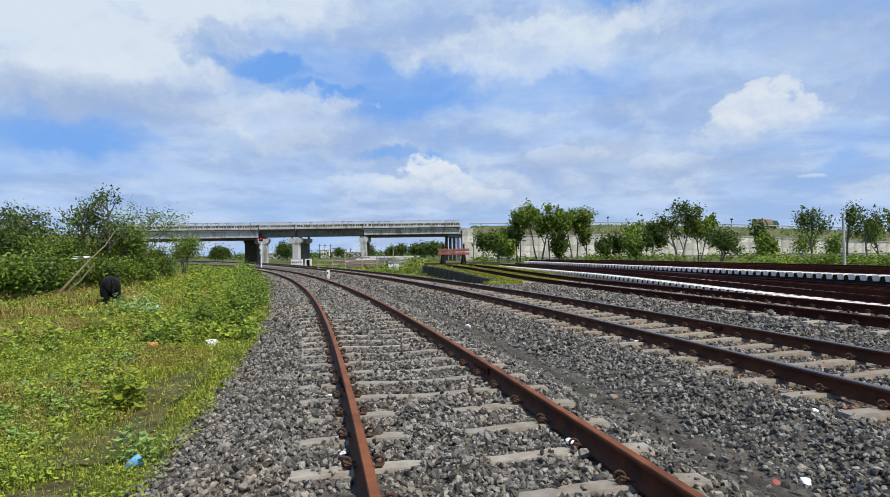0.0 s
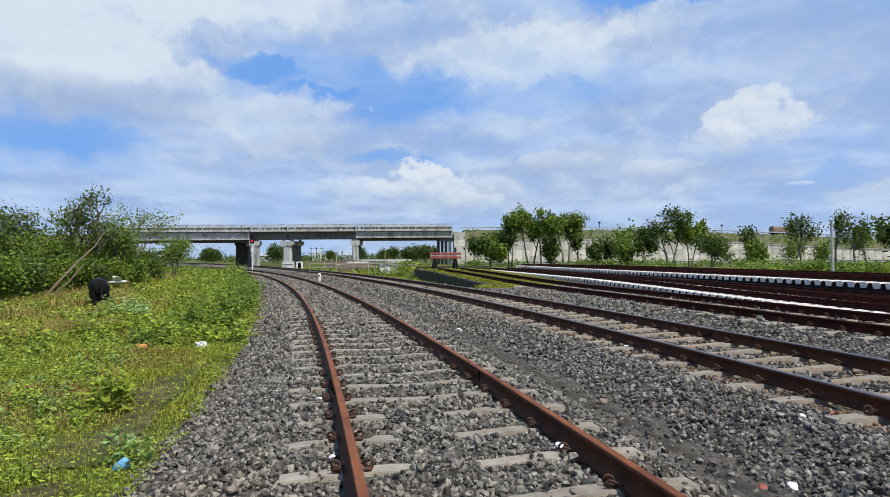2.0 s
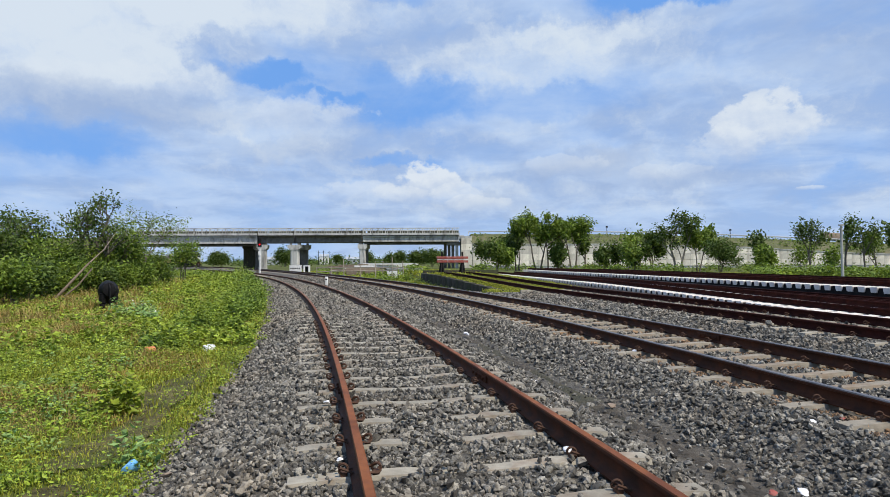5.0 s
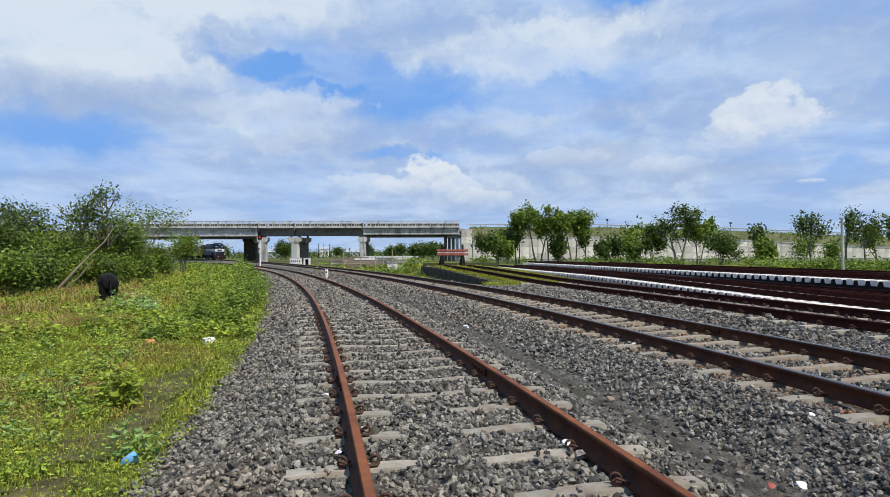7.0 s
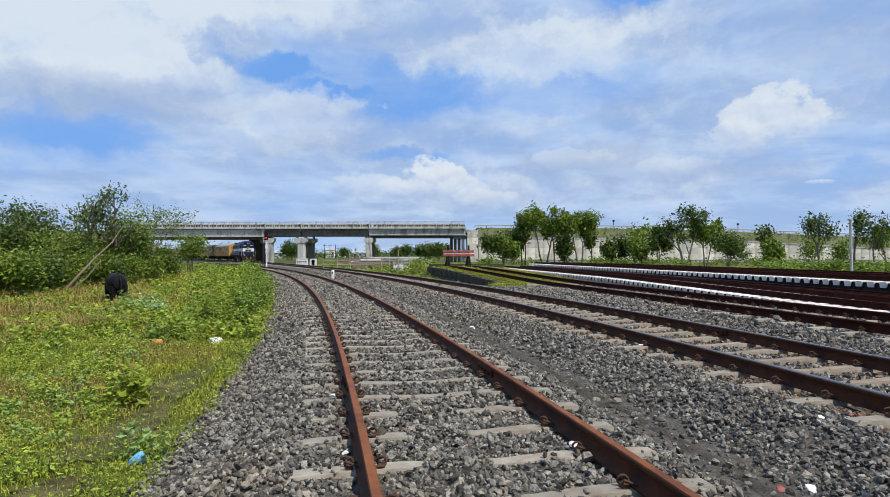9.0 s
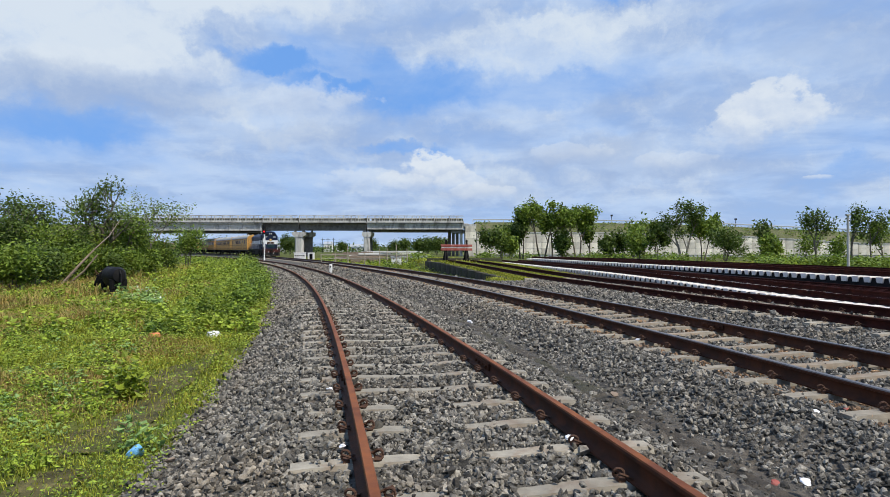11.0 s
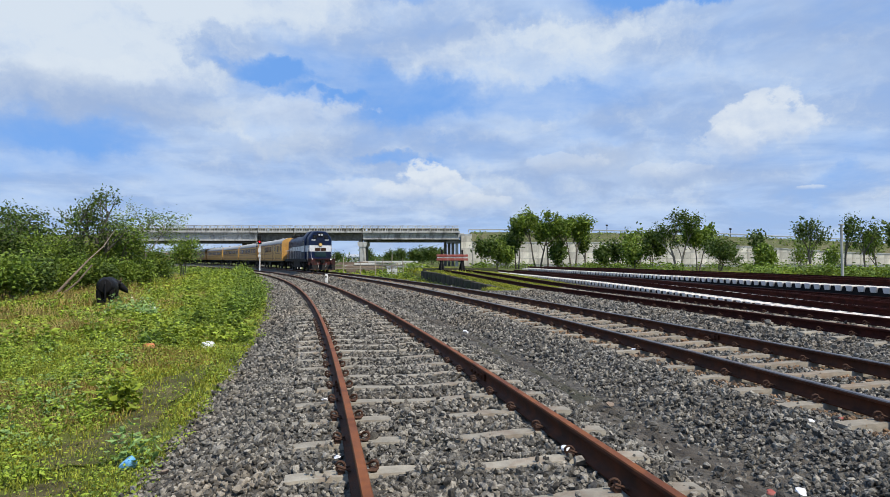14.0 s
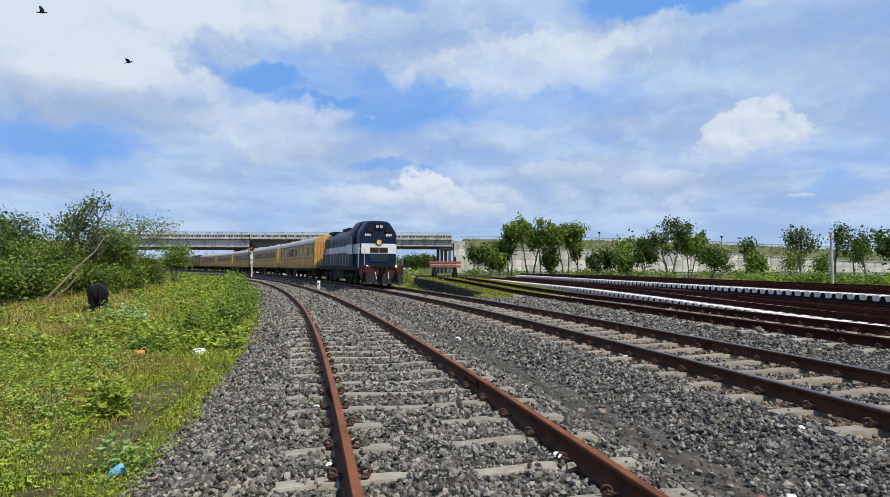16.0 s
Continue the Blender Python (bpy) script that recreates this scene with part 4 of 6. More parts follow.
def build_coach(luggage):
    label = "ochre brake coach with wide doors and few windows" if luggage else "ochre railway coach with barred windows and brown lines"
    ob = thing("railway_coach", label, "railway coach", "coaches of the train")
    h = 10.6
    bm = loft([coach_section(-h), coach_section(-h + 0.2), coach_section(0), coach_section(h - 0.2), coach_section(h)])
    for f in bm.faces:
        if f.calc_center_median().z > 3.2 and abs(f.normal.y) < 0.5:
            f.material_index = 1
    part("body", bm, (M_YELLOW, M_ROOF), ob)
    for x in (-1, 1):
        part("waist_line", boxes((x * 1.624, 0, 1.95, 0.012, 2 * h - 0.1, 0.07), (x * 1.624, 0, 1.32, 0.012, 2 * h - 0.1, 0.05)), M_BROWN, ob, "thin brown painted line")
        part("gutter", boxes((x * 1.64, 0, 3.16, 0.05, 2 * h - 0.1, 0.05)), M_BROWN, ob)
        if luggage:
            doors, windows = (-9.6, -5.2, -2.9, 4.6, 6.8), ((-7.6, 0.9), (-1.2, 0.8), (0.6, 0.8), (1.8, 0.8), (3.0, 0.8), (8.6, 0.7))
        else:
            doors, windows = (-9.7, 9.7), tuple((-8.1 + k * 1.8, 1.15) for k in range(10))
        for y in doors:
            d = part("door", boxes((x * 1.622, y, 2.1, 0.02, 0.86 if not luggage else 1.0, 1.95)), M_BROWN if luggage else M_YELLOW, ob, "recessed coach door")
            part("door_panel", boxes((x * 1.632, y, 2.08, 0.02, 0.74 if not luggage else 0.88, 1.8)), M_YELLOW, d)
            part("door_window", boxes((x * 1.645, y, 2.6, 0.012, 0.42, 0.6)), M_GLASS, d)
        for y, w in windows:
            win = part("window", boxes((x * 1.628, y, 2.55, 0.02, w, 0.62)), M_GLASS, ob, "dark barred window")
            part("window_frame", boxes((x * 1.636, y, 2.88, 0.03, w + 0.1, 0.05), (x * 1.636, y, 2.22, 0.03, w + 0.1, 0.05), (x * 1.636, y - w / 2 - 0.03, 2.55, 0.03, 0.05, 0.7), (x * 1.636, y + w / 2 + 0.03, 2.55, 0.03, 0.05, 0.7), (x * 1.636, y, 2.55, 0.03, 0.06, 0.7)), M_BROWN, win)
            part("bar", boxes(*[(x * 1.652, y, 2.36 + k * 0.13, 0.012, w, 0.018) for k in range(4)]), M_YELLOW, win)
    for y in (-h - 0.35, h + 0.35):
        part("gangway", boxes((0, y, 2.25, 1.1, 0.5, 2.2)), M_BLACK, ob, "black gangway bellows")
        part("end_ladder", boxes(*[(sx, y * 0.985, 2.2, 0.03, 0.03, 2.2) for sx in (-1.4, -1.15, -0.9, 0.9, 1.15, 1.4)]), M_BROWN, ob)
        part("buffer", tube(tube(bmesh.new(), (-0.98, y - 0.35, 1.05), (-0.98, y + 0.35, 1.05), 0.16), (0.98, y - 0.35, 1.05), (0.98, y + 0.35, 1.05), 0.16), M_BLACK, ob)
    for k in range(6):
        part("roof_vent", tube(bmesh.new(), (0.5 * (-1) ** k, -8 + 3.2 * k, 3.85), (0.5 * (-1) ** k, -8 + 3.2 * k, 4.02), 0.16, sides=10), M_ROOF, ob)
    part("underframe", boxes((0, 0, 0.98, 2.9, 20.8, 0.2), (-0.9, 1.2, 0.68, 0.8, 2.2, 0.5), (0.9, -1.4, 0.68, 0.8, 2.6, 0.5), (0, 4, 0.7, 1.2, 0.9, 0.4)), M_BLACK, ob, "black underframe with boxes")
    bogie(ob, -7.4, 2, 2.9, 0.46)
    bogie(ob, 7.4, 2, 2.9, 0.46)
    return ob


loco = build_loco()
coaches = [build_coach(True), build_coach(False)]
for _ in range(9):
    coaches.append(copy_thing(coaches[1], pose(0, 0, 0)))


def walk_train():
    times = [0.0, 2.0, 4.0, 5.0] + [6.0 + 0.5 * k for k in range(21)]
    for i, ob in enumerate([loco] + coaches):
        rows = []
        for t in times:
            nose = 36.2 + 12.25 * (16.0 - t) + 0.14 * (16.0 - t) ** 2   # slowing down
            s = nose + 8.3 if i == 0 else nose + 16.0 + 11.3 + 22.5 * (i - 1)
            rows.append((t, vehicle_pose(s, 4.6 if i == 0 else 7.4)))
        walk(ob, rows)

# ---- road bridge and its ramps ----
BY = 150.0                       # front face of the bridge


def bx(u):
    """Place along the bridge's face, from the direction in which it is seen."""
    return (u - 784) / 1066 * BY


def build_bridge():
    ob = thing("road_bridge", "grey weathered concrete road bridge on hammerhead piers over the tracks", "bridge")
    spans = ((205, 455, 6.05, "plain"), (457, 519, 6.25, "dark"), (521, 639, 6.3, "dark"), (641, 812, 6.4, "plain"))
    for a, b, low, kind in spans:
        xa, xb = bx(a) + 0.05, bx(b) - 0.05
        w = xb - xa
        c = (xa + xb) / 2
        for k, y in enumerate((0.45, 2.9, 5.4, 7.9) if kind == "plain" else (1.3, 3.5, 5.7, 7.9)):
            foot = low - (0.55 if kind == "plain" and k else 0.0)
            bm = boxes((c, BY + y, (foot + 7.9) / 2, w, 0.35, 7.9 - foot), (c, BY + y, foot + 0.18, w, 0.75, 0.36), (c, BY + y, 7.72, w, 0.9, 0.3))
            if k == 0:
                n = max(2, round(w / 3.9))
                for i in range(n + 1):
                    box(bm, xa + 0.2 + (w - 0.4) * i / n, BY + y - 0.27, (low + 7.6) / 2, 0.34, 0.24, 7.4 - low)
            # only the front girders of plain spans stay pale, the rest are coloured as shaded
            part("girder", bm, M_CONCRETE if kind == "plain" and k == 0 else M_CONCRETE_SHADE, ob)
        part("deck_slab", boxes((c, BY + 4.5, 8.05, w + 0.08, 8.5, 0.28)), M_CONCRETE_SHADE, ob)
        part("kerb_beam", boxes((c, BY - 0.2, 8.30, w + 0.06, 0.5, 0.5)), M_CONCRETE, ob)
        n = round(w / 1.9)
        solid = False
        for i in range(n):
            x0, x1 = xa + w * i / n, xa + w * (i + 1) / n
            if solid:
                part("parapet_panel", boxes(((x0 + x1) / 2, BY - 0.26, 9.1, x1 - x0 - 0.03, 0.18, 1.06)), M_CONCRETE, ob)
            else:
                bm = boxes((x0 + 0.12, BY - 0.26, 9.1, 0.24, 0.24, 1.08), ((x0 + x1) / 2, BY - 0.26, 9.12, x1 - x0 - 0.24, 0.16, 0.16))
                for q in range(1, 3):
                    box(bm, x0 + (x1 - x0) * q / 3, BY - 0.26, 9.05, 0.12, 0.13, 0.95)
                part("railing_panel", bm, M_CONCRETE, ob)
        part("hand_rail", boxes((c, BY - 0.26, 9.72, w, 0.26, 0.2)), M_CONCRETE, ob)
        # far parapet is coloured nearly black for its shadowed inner side
        part("far_parapet", boxes((c, BY + 8.7, 9.0, w, 0.2, 1.3)), M_MOSS_AND_SHADE, ob)

    def pier(u, w, cap, depth, lean=0.0, back=0):
        x = bx(u)
        for k in range(1 + back):
            dx, dy = lean * k * 4.6, k * 4.6
            # rear piers take the darker colour in place of shade
            p = part("pier", loft([[(x + dx + u * w / 2 * f, BY + 1.2 + dy + v * depth / 2, z) for u, v in ((-1, -0.7), (-0.7, -1), (0.7, -1), (1, -0.7), (1, 0.7), (0.7, 1), (-0.7, 1), (-1, 0.7))] for z, f in ((-0.6, 1.12), (0.3, 1.1), (0.32, 1.0), (4.6, 1.0))]), M_CONCRETE if k == 0 else M_CONCRETE_SHADE, ob)
            part("pier_cap", loft([[(x + dx + u * cc / 2, BY + 1.2 + dy + v * depth / 2 * 1.1, z) for u, v in ((-1, -1), (1, -1), (1, 1), (-1, 1))] for z, cc in ((4.5, w * 1.02), (4.95, cap), (5.75, cap))]), M_CONCRETE, p)
            for side in (-0.3, 0.3):
                part("bearing", boxes((x + dx + cap * side, BY + 0.9 + dy, 5.95, 0.5, 0.5, 0.5)), M_CONCRETE_SHADE, p)
    pier(463, 1.7, 2.6, 1.8, -0.5, 1)
    # one broad pier added for the rear group, its shade put into the colour
    wall_pier = part("wall_pier", loft([[(bx(436) + u * 2.7 * f, BY + 6.4 + v * 0.8, z) for u, v in ((-1, -0.6), (-0.85, -1), (0.85, -1), (1, -0.6), (1, 0.6), (0.85, 1), (-0.85, 1), (-1, 0.6))] for z, f in ((-0.6, 1.04), (0.3, 1.02), (0.32, 0.98), (4.7, 0.98), (5.1, 1.1), (5.8, 1.1))]), M_MOSS_AND_SHADE, ob, "stained broad pier darkened for the shade under the bridge")
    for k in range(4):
        part("bearing", boxes((bx(436) - 2.1 + 1.4 * k, BY + 6.4, 5.95, 0.6, 0.8, 0.5)), M_CONCRETE_SHADE, wall_pier)
    pier(520, 2.0, 3.3, 1.9, 0.25, 1)
    pier(640, 1.5, 2.3, 1.8, 0.0, 1)
    # abutment at the right end
    xa = bx(813)
    ab = part("abutment", boxes((xa + 1.55, BY + 4.2, 3.4, 2.7, 9.4, 8.6), (xa + 0.4, BY + 4.4, 7.4, 1.2, 9.0, 1.0)), M_CONCRETE, ob, "pale stained abutment wall")
    for k in range(4):
        # columns behind the first have shade in their colour
        part("abutment_column", boxes((xa - 0.8 - 1.2 * k * 0.8, BY + 1.5 + 2.0 * k, 2.7, 0.75, 0.8, 6.4)), M_CONCRETE if k == 0 else M_CONCRETE_SHADE, ab)
    part("abutment_beam", boxes((xa - 1.6, BY + 4.4, 5.9, 3.2, 7.6, 0.7)), M_CONCRETE_SHADE, ab)
    for i in range(5):
        part("block_course", boxes((xa + 1.55, BY - 0.53, 0.5 + i * 1.5, 2.66, 0.04, 1.44)), M_PANEL, ab)
    # left abutment, behind trees
    part("abutment", boxes((bx(205) - 1.5, BY + 4.2, 3.4, 3.0, 9.4, 9.0)), M_CONCRETE, ob)


build_bridge()


def crest(x):
    return np.interp(x, [-220, -80, 8, 30, 66, 100, 140, 230], [6.6, 8.0, 8.5, 8.6, 7.8, 6.3, 4.8, 2.5])


def wall_top(x):
    return np.interp(x, [6, 39, 73, 101, 150], [5.6, 5.5, 4.7, 3.1, 1.6])


def build_ramp(name, x0, x1, front, label):
    """An earth bank with the road on top: front edge at the wall's head, slope, crest, far slope."""
    xs = np.arange(x0, x1, 1.5)
    prof = np.array([0.0, 0.15, 0.35, 0.55, 0.75, 0.9, 1.0])
    rows = []
    for x in xs:
        c, w = crest(x), front(x)
        ring = []
        for u in prof:
            ring.append((x, BY - 0.5 + 7.5 * u + (0 if u in (0, 1) else 0.3 * lumps(x, 7 * u, 5, 3)), w + (c - w) * u ** 0.9 + (0 if u in (0.0, 1.0) else 0.25 * lumps(x, 9 * u, 3.5, 8))))
        ring += [(x, BY + 16.5, c), (x, BY + 30, -0.6)]
        rows.append(ring)
    verts = [p for r in rows for p in r]
    n = len(rows[0])
    faces = [(i * n + j, (i + 1) * n + j, (i + 1) * n + j + 1, i * n + j + 1) for i in range(len(rows) - 1) for j in range(n - 1)]
    ob = new(name, mesh_from(name, verts, faces, M_SLOPE, True))
    return tagged(ob, label, "embankment", kind="structure")


build_ramp("embankment_right", bx(813) + 2.9, 232, wall_top, "grassy road embankment sloping down behind a panelled retaining wall")
build_ramp("embankment_left", -222, bx(205) - 2.9, lambda x: -0.6, "grassy road embankment behind the trees")


def slope_scrub():
    r = np.random.RandomState(61)
    P, S = [], []
    for _ in range(420):
        x = r.uniform(8, 190) if r.rand() < 0.8 else r.uniform(-200, -84)
        u = r.uniform(0.1, 1.0)
        w = float(wall_top(x)) if x > 0 else -0.6
        c = float(crest(x))
        n = r.randint(6, 22)
        P.append(np.array([x, BY - 0.5 + 7.5 * u, w + (c - w) * u ** 0.9 + 0.2]) + r.normal(size=(n, 3)) * np.array([0.9, 0.5, 0.25]))
        S.append(r.uniform(0.15, 0.4, n))
    V, T = leaf_cloud(np.concatenate(P), np.concatenate(S), 62)
    tagged(new("slope_scrub", fast_mesh("slope_scrub", V, T, M_BUSH)), "tufts of scrub on the road embankment", "scrub", kind="stuff")


def build_wall():
    wall = tagged(new("retaining_wall", mesh_from("retaining_wall", [], [], M_PANEL)), "pale retaining wall of square concrete panels below the road", "retaining wall", kind="structure")
    me = bpy.data.meshes.new("panel")
    bm = boxes((0, 0, 0, 1.94, 0.16, 1.44, 0, 0.03))
    bm.to_mesh(me)
    bm.free()
    me.materials.append(M_PANEL)
    bm = bmesh.new()
    x = bx(813) + 4.0
    while x < 150:
        z, top = 0.2, float(wall_top(x))
        while z < top - 0.3:
            h = min(1.5, top - z)
            shared("panel", me, wall, m=Matrix.Translation((x, BY - 0.55, z + h / 2)) @ Matrix.Diagonal((1, 1, h / 1.5, 1)))
            z += 1.5
        box(bm, x, BY - 0.6, top + 0.1, 2.0, 0.3, 0.22)
        box(bm, x, BY - 0.42, top / 2 - 0.3, 2.0, 0.14, top + 0.5)
        x += 2.0
    part("coping", bm, M_CONCRETE, wall)


build_wall()


def build_guard_rail(x0, x1):
    ob = thing("guard_rail", "pale steel crash barrier along the embankment road", "crash barrier", "road barriers")
    xs = np.arange(x0, x1, 4.0)
    part("beam", sweep([(a, BY + 7.4, float(crest(a)) + 0.72) for a in xs], 0.16, 5), M_STEEL, ob)
    bm = boxes((0, 0, 0.35, 0.16, 0.16, 0.9))
    bmesh.ops.recalc_face_normals(bm, faces=bm.faces[:])
    me = bpy.data.meshes.new("post")
    bm.to_mesh(me)
    bm.free()
    me.materials.append(M_WHITEWASH)
    for a in xs:
        shared("post", me, ob, m=pose(a, BY + 7.5, float(crest(a))))


build_guard_rail(bx(830), 150)
build_guard_rail(-170, bx(200))


def road_lamp(x):
    ob = thing("road_lamp", "short dark post with a lamp head beside the embankment road", "street lamp", "road lamps")
    z = float(crest(x))
    part("post", tube(bmesh.new(), (x, BY + 8, z - 0.1), (x, BY + 8, z + 1.9), 0.09, 0.07), M_BLACK, ob)
    part("head", boxes((x, BY + 8, z + 2.05, 0.5, 0.35, 0.4)), M_BLACK, ob)


for u in (1072, 1290, 1339):
    road_lamp((u - 784) / 1066 * 158)


def build_truck():
    ob = thing("truck", "drab covered truck driving along the embankment road", "truck")
    part("cargo_cover", loft([[(x, y * k, z) for y, z in ((-1.2, 0.8), (-1.25, 1.9), (-0.9, 2.45), (0, 2.6), (0.9, 2.45), (1.25, 1.9), (1.2, 0.8))] for x, k in ((-3.0, 0.94), (-2.8, 1.0), (1.4, 1.0), (1.5, 0.96))]), M_TIMBER, ob, "drab tarpaulin cover")
    part("cab", loft([[(x, y, z) for y, z in ((-1.1, 0.6), (-1.1, t), (1.1, t), (1.1, 0.6))] for x, t in ((1.6, 2.2), (2.6, 2.2), (3.0, 1.5), (3.2, 1.4))]), M_GREEN, ob)
    part("chassis", boxes((0, 0, 0.65, 6.2, 2.0, 0.25)), M_BLACK, ob)
    for x in (-1.9, 2.2):
        for y in (-1.0, 1.0):
            part("wheel", tube(bmesh.new(), (x, y - 0.15, 0.45), (x, y + 0.15, 0.45), 0.45, sides=14), M_BLACK, ob)
    return ob


truck = build_truck()


def walk_truck():
    rows = []
    for t in (0, 4, 8, 12, 16):
        x = 85.0 + 3.7 * t
        rows.append((t, pose(x, BY + 10.5, float(crest(x)) - 0.03, 0, math.degrees(math.atan2(float(crest(x - 3) - crest(x + 3)), 6)))))
    walk(truck, rows)

# ---- plants ----
def leaf_cloud(centres, sizes, seed, flat=0.4, curl=0.25, slim=0.55):
    """Corners and triangles of many single leaves: a folded lozenge each."""
    r = np.random.RandomState(seed)
    n = len(centres)
    a = r.normal(size=(n, 3))
    a[:, 2] *= flat
    a /= np.linalg.norm(a, axis=1)[:, None]
    up = r.normal(size=(n, 3)) * 0.55 + np.array([0, 0, 1.0])
    b = np.cross(up, a)
    b /= np.linalg.norm(b, axis=1)[:, None] + 1e-6
    c = np.cross(a, b)
    s = np.asarray(sizes)[:, None]
    p = np.asarray(centres)
    V = np.stack([p - a * s, p + b * s * slim - c * s * curl, p + a * s, p - b * s * slim - c * s * curl], 1)
    i = 4 * np.arange(n)[:, None]
    T = np.concatenate([i + np.array([[0, 1, 2]]), i + np.array([[0, 2, 3]])], 1).reshape(-1, 3)
    return V.reshape(-1, 3), T


def limb(bm, pts, r0, r1, sides=6):
    n = len(pts) - 1
    for k, (a, b) in enumerate(zip(pts, pts[1:])):
        tube(bm, a, b, r0 + (r1 - r0) * k / n, r0 + (r1 - r0) * (k + 1) / n, sides)


def grow(r, bm, base, aim, length, radius, levels, tips, fork=3, spread=0.75, wob=0.12):
    """One limb and its branches; collects the twig ends."""
    p, d = Vector(base), Vector(aim).normalized()
    pts = [p.copy()]
    for _ in range(4):
        d = (d + Vector((r.uniform(-1, 1), r.uniform(-1, 1), r.uniform(-0.5, 0.8))) * wob).normalized()
        p = p + d * length / 4
        pts.append(p.copy())
    limb(bm, pts, radius, radius * 0.62, 6 if levels > 1 else 4)
    if levels == 0:
        tips.append((p, length))
        tips.append((pts[2], length))
        return
    for k in range(fork):
        a = pts[-1] if k == 0 else pts[r.choice((2, 3, 4))]
        side = Vector((r.uniform(-1, 1), r.uniform(-1, 1), r.uniform(-0.2, 0.7)))
        grow(r, bm, a, d * (1 - spread * 0.45) + side.normalized() * spread, length * r.uniform(0.55, 0.8), radius * 0.5, levels - 1, tips, fork, spread, wob)


def tree(x, y, height, label, seed, name="tree", bark=None, leaf=None, trunks=1, per_tip=40, size=0.16, puff=0.6, levels=3, fork=3, spread=0.75, lean=(0, 0), group="trees", low=0.42, zb=None):
    r = random.Random(seed)
    ob = thing(name, label, "tree" if name == "tree" else "bush", group)
    z = float(ground_height(np.array([x]), np.array([y]))[0]) - 0.1 if zb is None else zb
    bm, tips = bmesh.new(), []
    for k in range(trunks):
        ang = 2 * math.pi * k / trunks + r.uniform(0, 1)
        off = Vector((math.cos(ang), math.sin(ang), 0)) * (0.12 * height if trunks > 1 else 0) * 0.3
        aim = Vector((lean[0], lean[1], 1)) + off / max(height, 1) * 6
        grow(r, bm, Vector((x, y, z)) + off, aim, height * low, 0.022 * height / trunks ** 0.4, levels, tips, fork, spread)
    part("trunk", bm, bark or M_BARK, ob)
    rn = np.random.RandomState(seed)
    P, S = [], []
    top = max(t[0].z for t in tips)
    k = height / max(top - z, 0.1)
    for p, ln in tips:
        n = max(4, int(per_tip * r.uniform(0.3, 1.5)))
        c = rn.normal(size=(n, 3)) * np.array([1, 1, 0.75]) * puff * 0.5
        P.append(np.array(p) + c)
        S.append(rn.uniform(0.6, 1.3, n) * size)
    V, T = leaf_cloud(np.concatenate(P), np.concatenate(S), seed)
    shared("crown", fast_mesh("crown", V, T, leaf or M_TREE), ob)
    # bring the whole plant to its height
    ob.matrix_basis = Matrix.Translation((x, y, z)) @ Matrix.Diagonal((1, 1, k, 1)) @ Matrix.Translation((-x, -y, -z))
    return ob


def pt(u, y):
    return (u - 784) / 1066 * y


# trees before the retaining wall
for i, (u, y, h, kw) in enumerate((
        (855, 100, 5.2, dict(trunks=3, per_tip=26, levels=2, spread=0.6)), (878, 104, 4.6, dict(trunks=3, per_tip=22, levels=2)), (914, 108, 9.0, dict(trunks=2, per_tip=34, levels=3)), (950, 105, 10.2, dict(trunks=2, per_tip=40)), (968, 110, 8.5, dict(per_tip=30)),
        (1012, 104, 9.4, dict(trunks=2, per_tip=40)), (1034, 108, 8.4, dict(per_tip=34)), (1108, 100, 5.6, dict(trunks=3, per_tip=24, levels=2)), (1090, 104, 4.4, dict(trunks=3, per_tip=24, levels=2)), (1130, 106, 7.2, dict(per_tip=10)),
        (1150, 98, 6.4, dict(trunks=2, per_tip=24)), (1118, 96, 4.2, dict(trunks=4, per_tip=30, levels=2)), (1066, 102, 3.6, dict(trunks=4, per_tip=26, levels=2)), (895, 102, 3.8, dict(trunks=4, per_tip=26, levels=2)), (985, 103, 4.0, dict(trunks=4, per_tip=26, levels=2)), (1232, 94, 6.8, dict(trunks=2, per_tip=24)), (1335, 90, 5.6, dict(per_tip=16, levels=2, fork=4)), (1350, 88, 3.2, dict(trunks=4, per_tip=30, levels=2)), (1432, 70, 6.0, dict(per_tip=26, size=0.14, puff=0.8, spread=0.45)), (1420, 74, 3.6, dict(trunks=3, per_tip=20, levels=2, size=0.14, puff=0.8)), (1492, 60, 5.6, dict(per_tip=14, size=0.12, puff=0.6, spread=0.4)), (1472, 62, 2.6, dict(trunks=3, per_tip=22, levels=2, size=0.12, puff=0.7)),
        (1530, 56, 4.9, dict(per_tip=14, size=0.12, puff=0.65, spread=0.5)), (1550, 58, 4.2, dict(per_tip=20, size=0.12, puff=0.65, spread=0.5)), (1600, 60, 5.0, dict(per_tip=22, trunks=2)))):
    kw = dict(dict(size=0.24, puff=0.80), **kw)
    kw.setdefault("low", 0.30)
    kw.setdefault("spread", 0.86)
    kw.setdefault("leaf", M_BUSH if i % 2 else M_TREE)
    tree(pt(u, y), y, h, "slender green roadside tree with an open ragged crown" if h > 5 else "low green bushy tree beside the yard", 40 + i, **kw)
tree(pt(1272, 84), 84, 4.3, "dense dark rounded bush beside the yard", 81, trunks=6, per_tip=46, levels=2, size=0.17, puff=1.0, spread=0.9)
tree(pt(1196, 92), 92, 9.0, "pale-barked tree with a thin feathery crown", 82, bark=M_PALE_BARK, leaf=M_TREE, per_tip=26, size=0.20, puff=0.9, lean=(-0.35, 0), trunks=1)
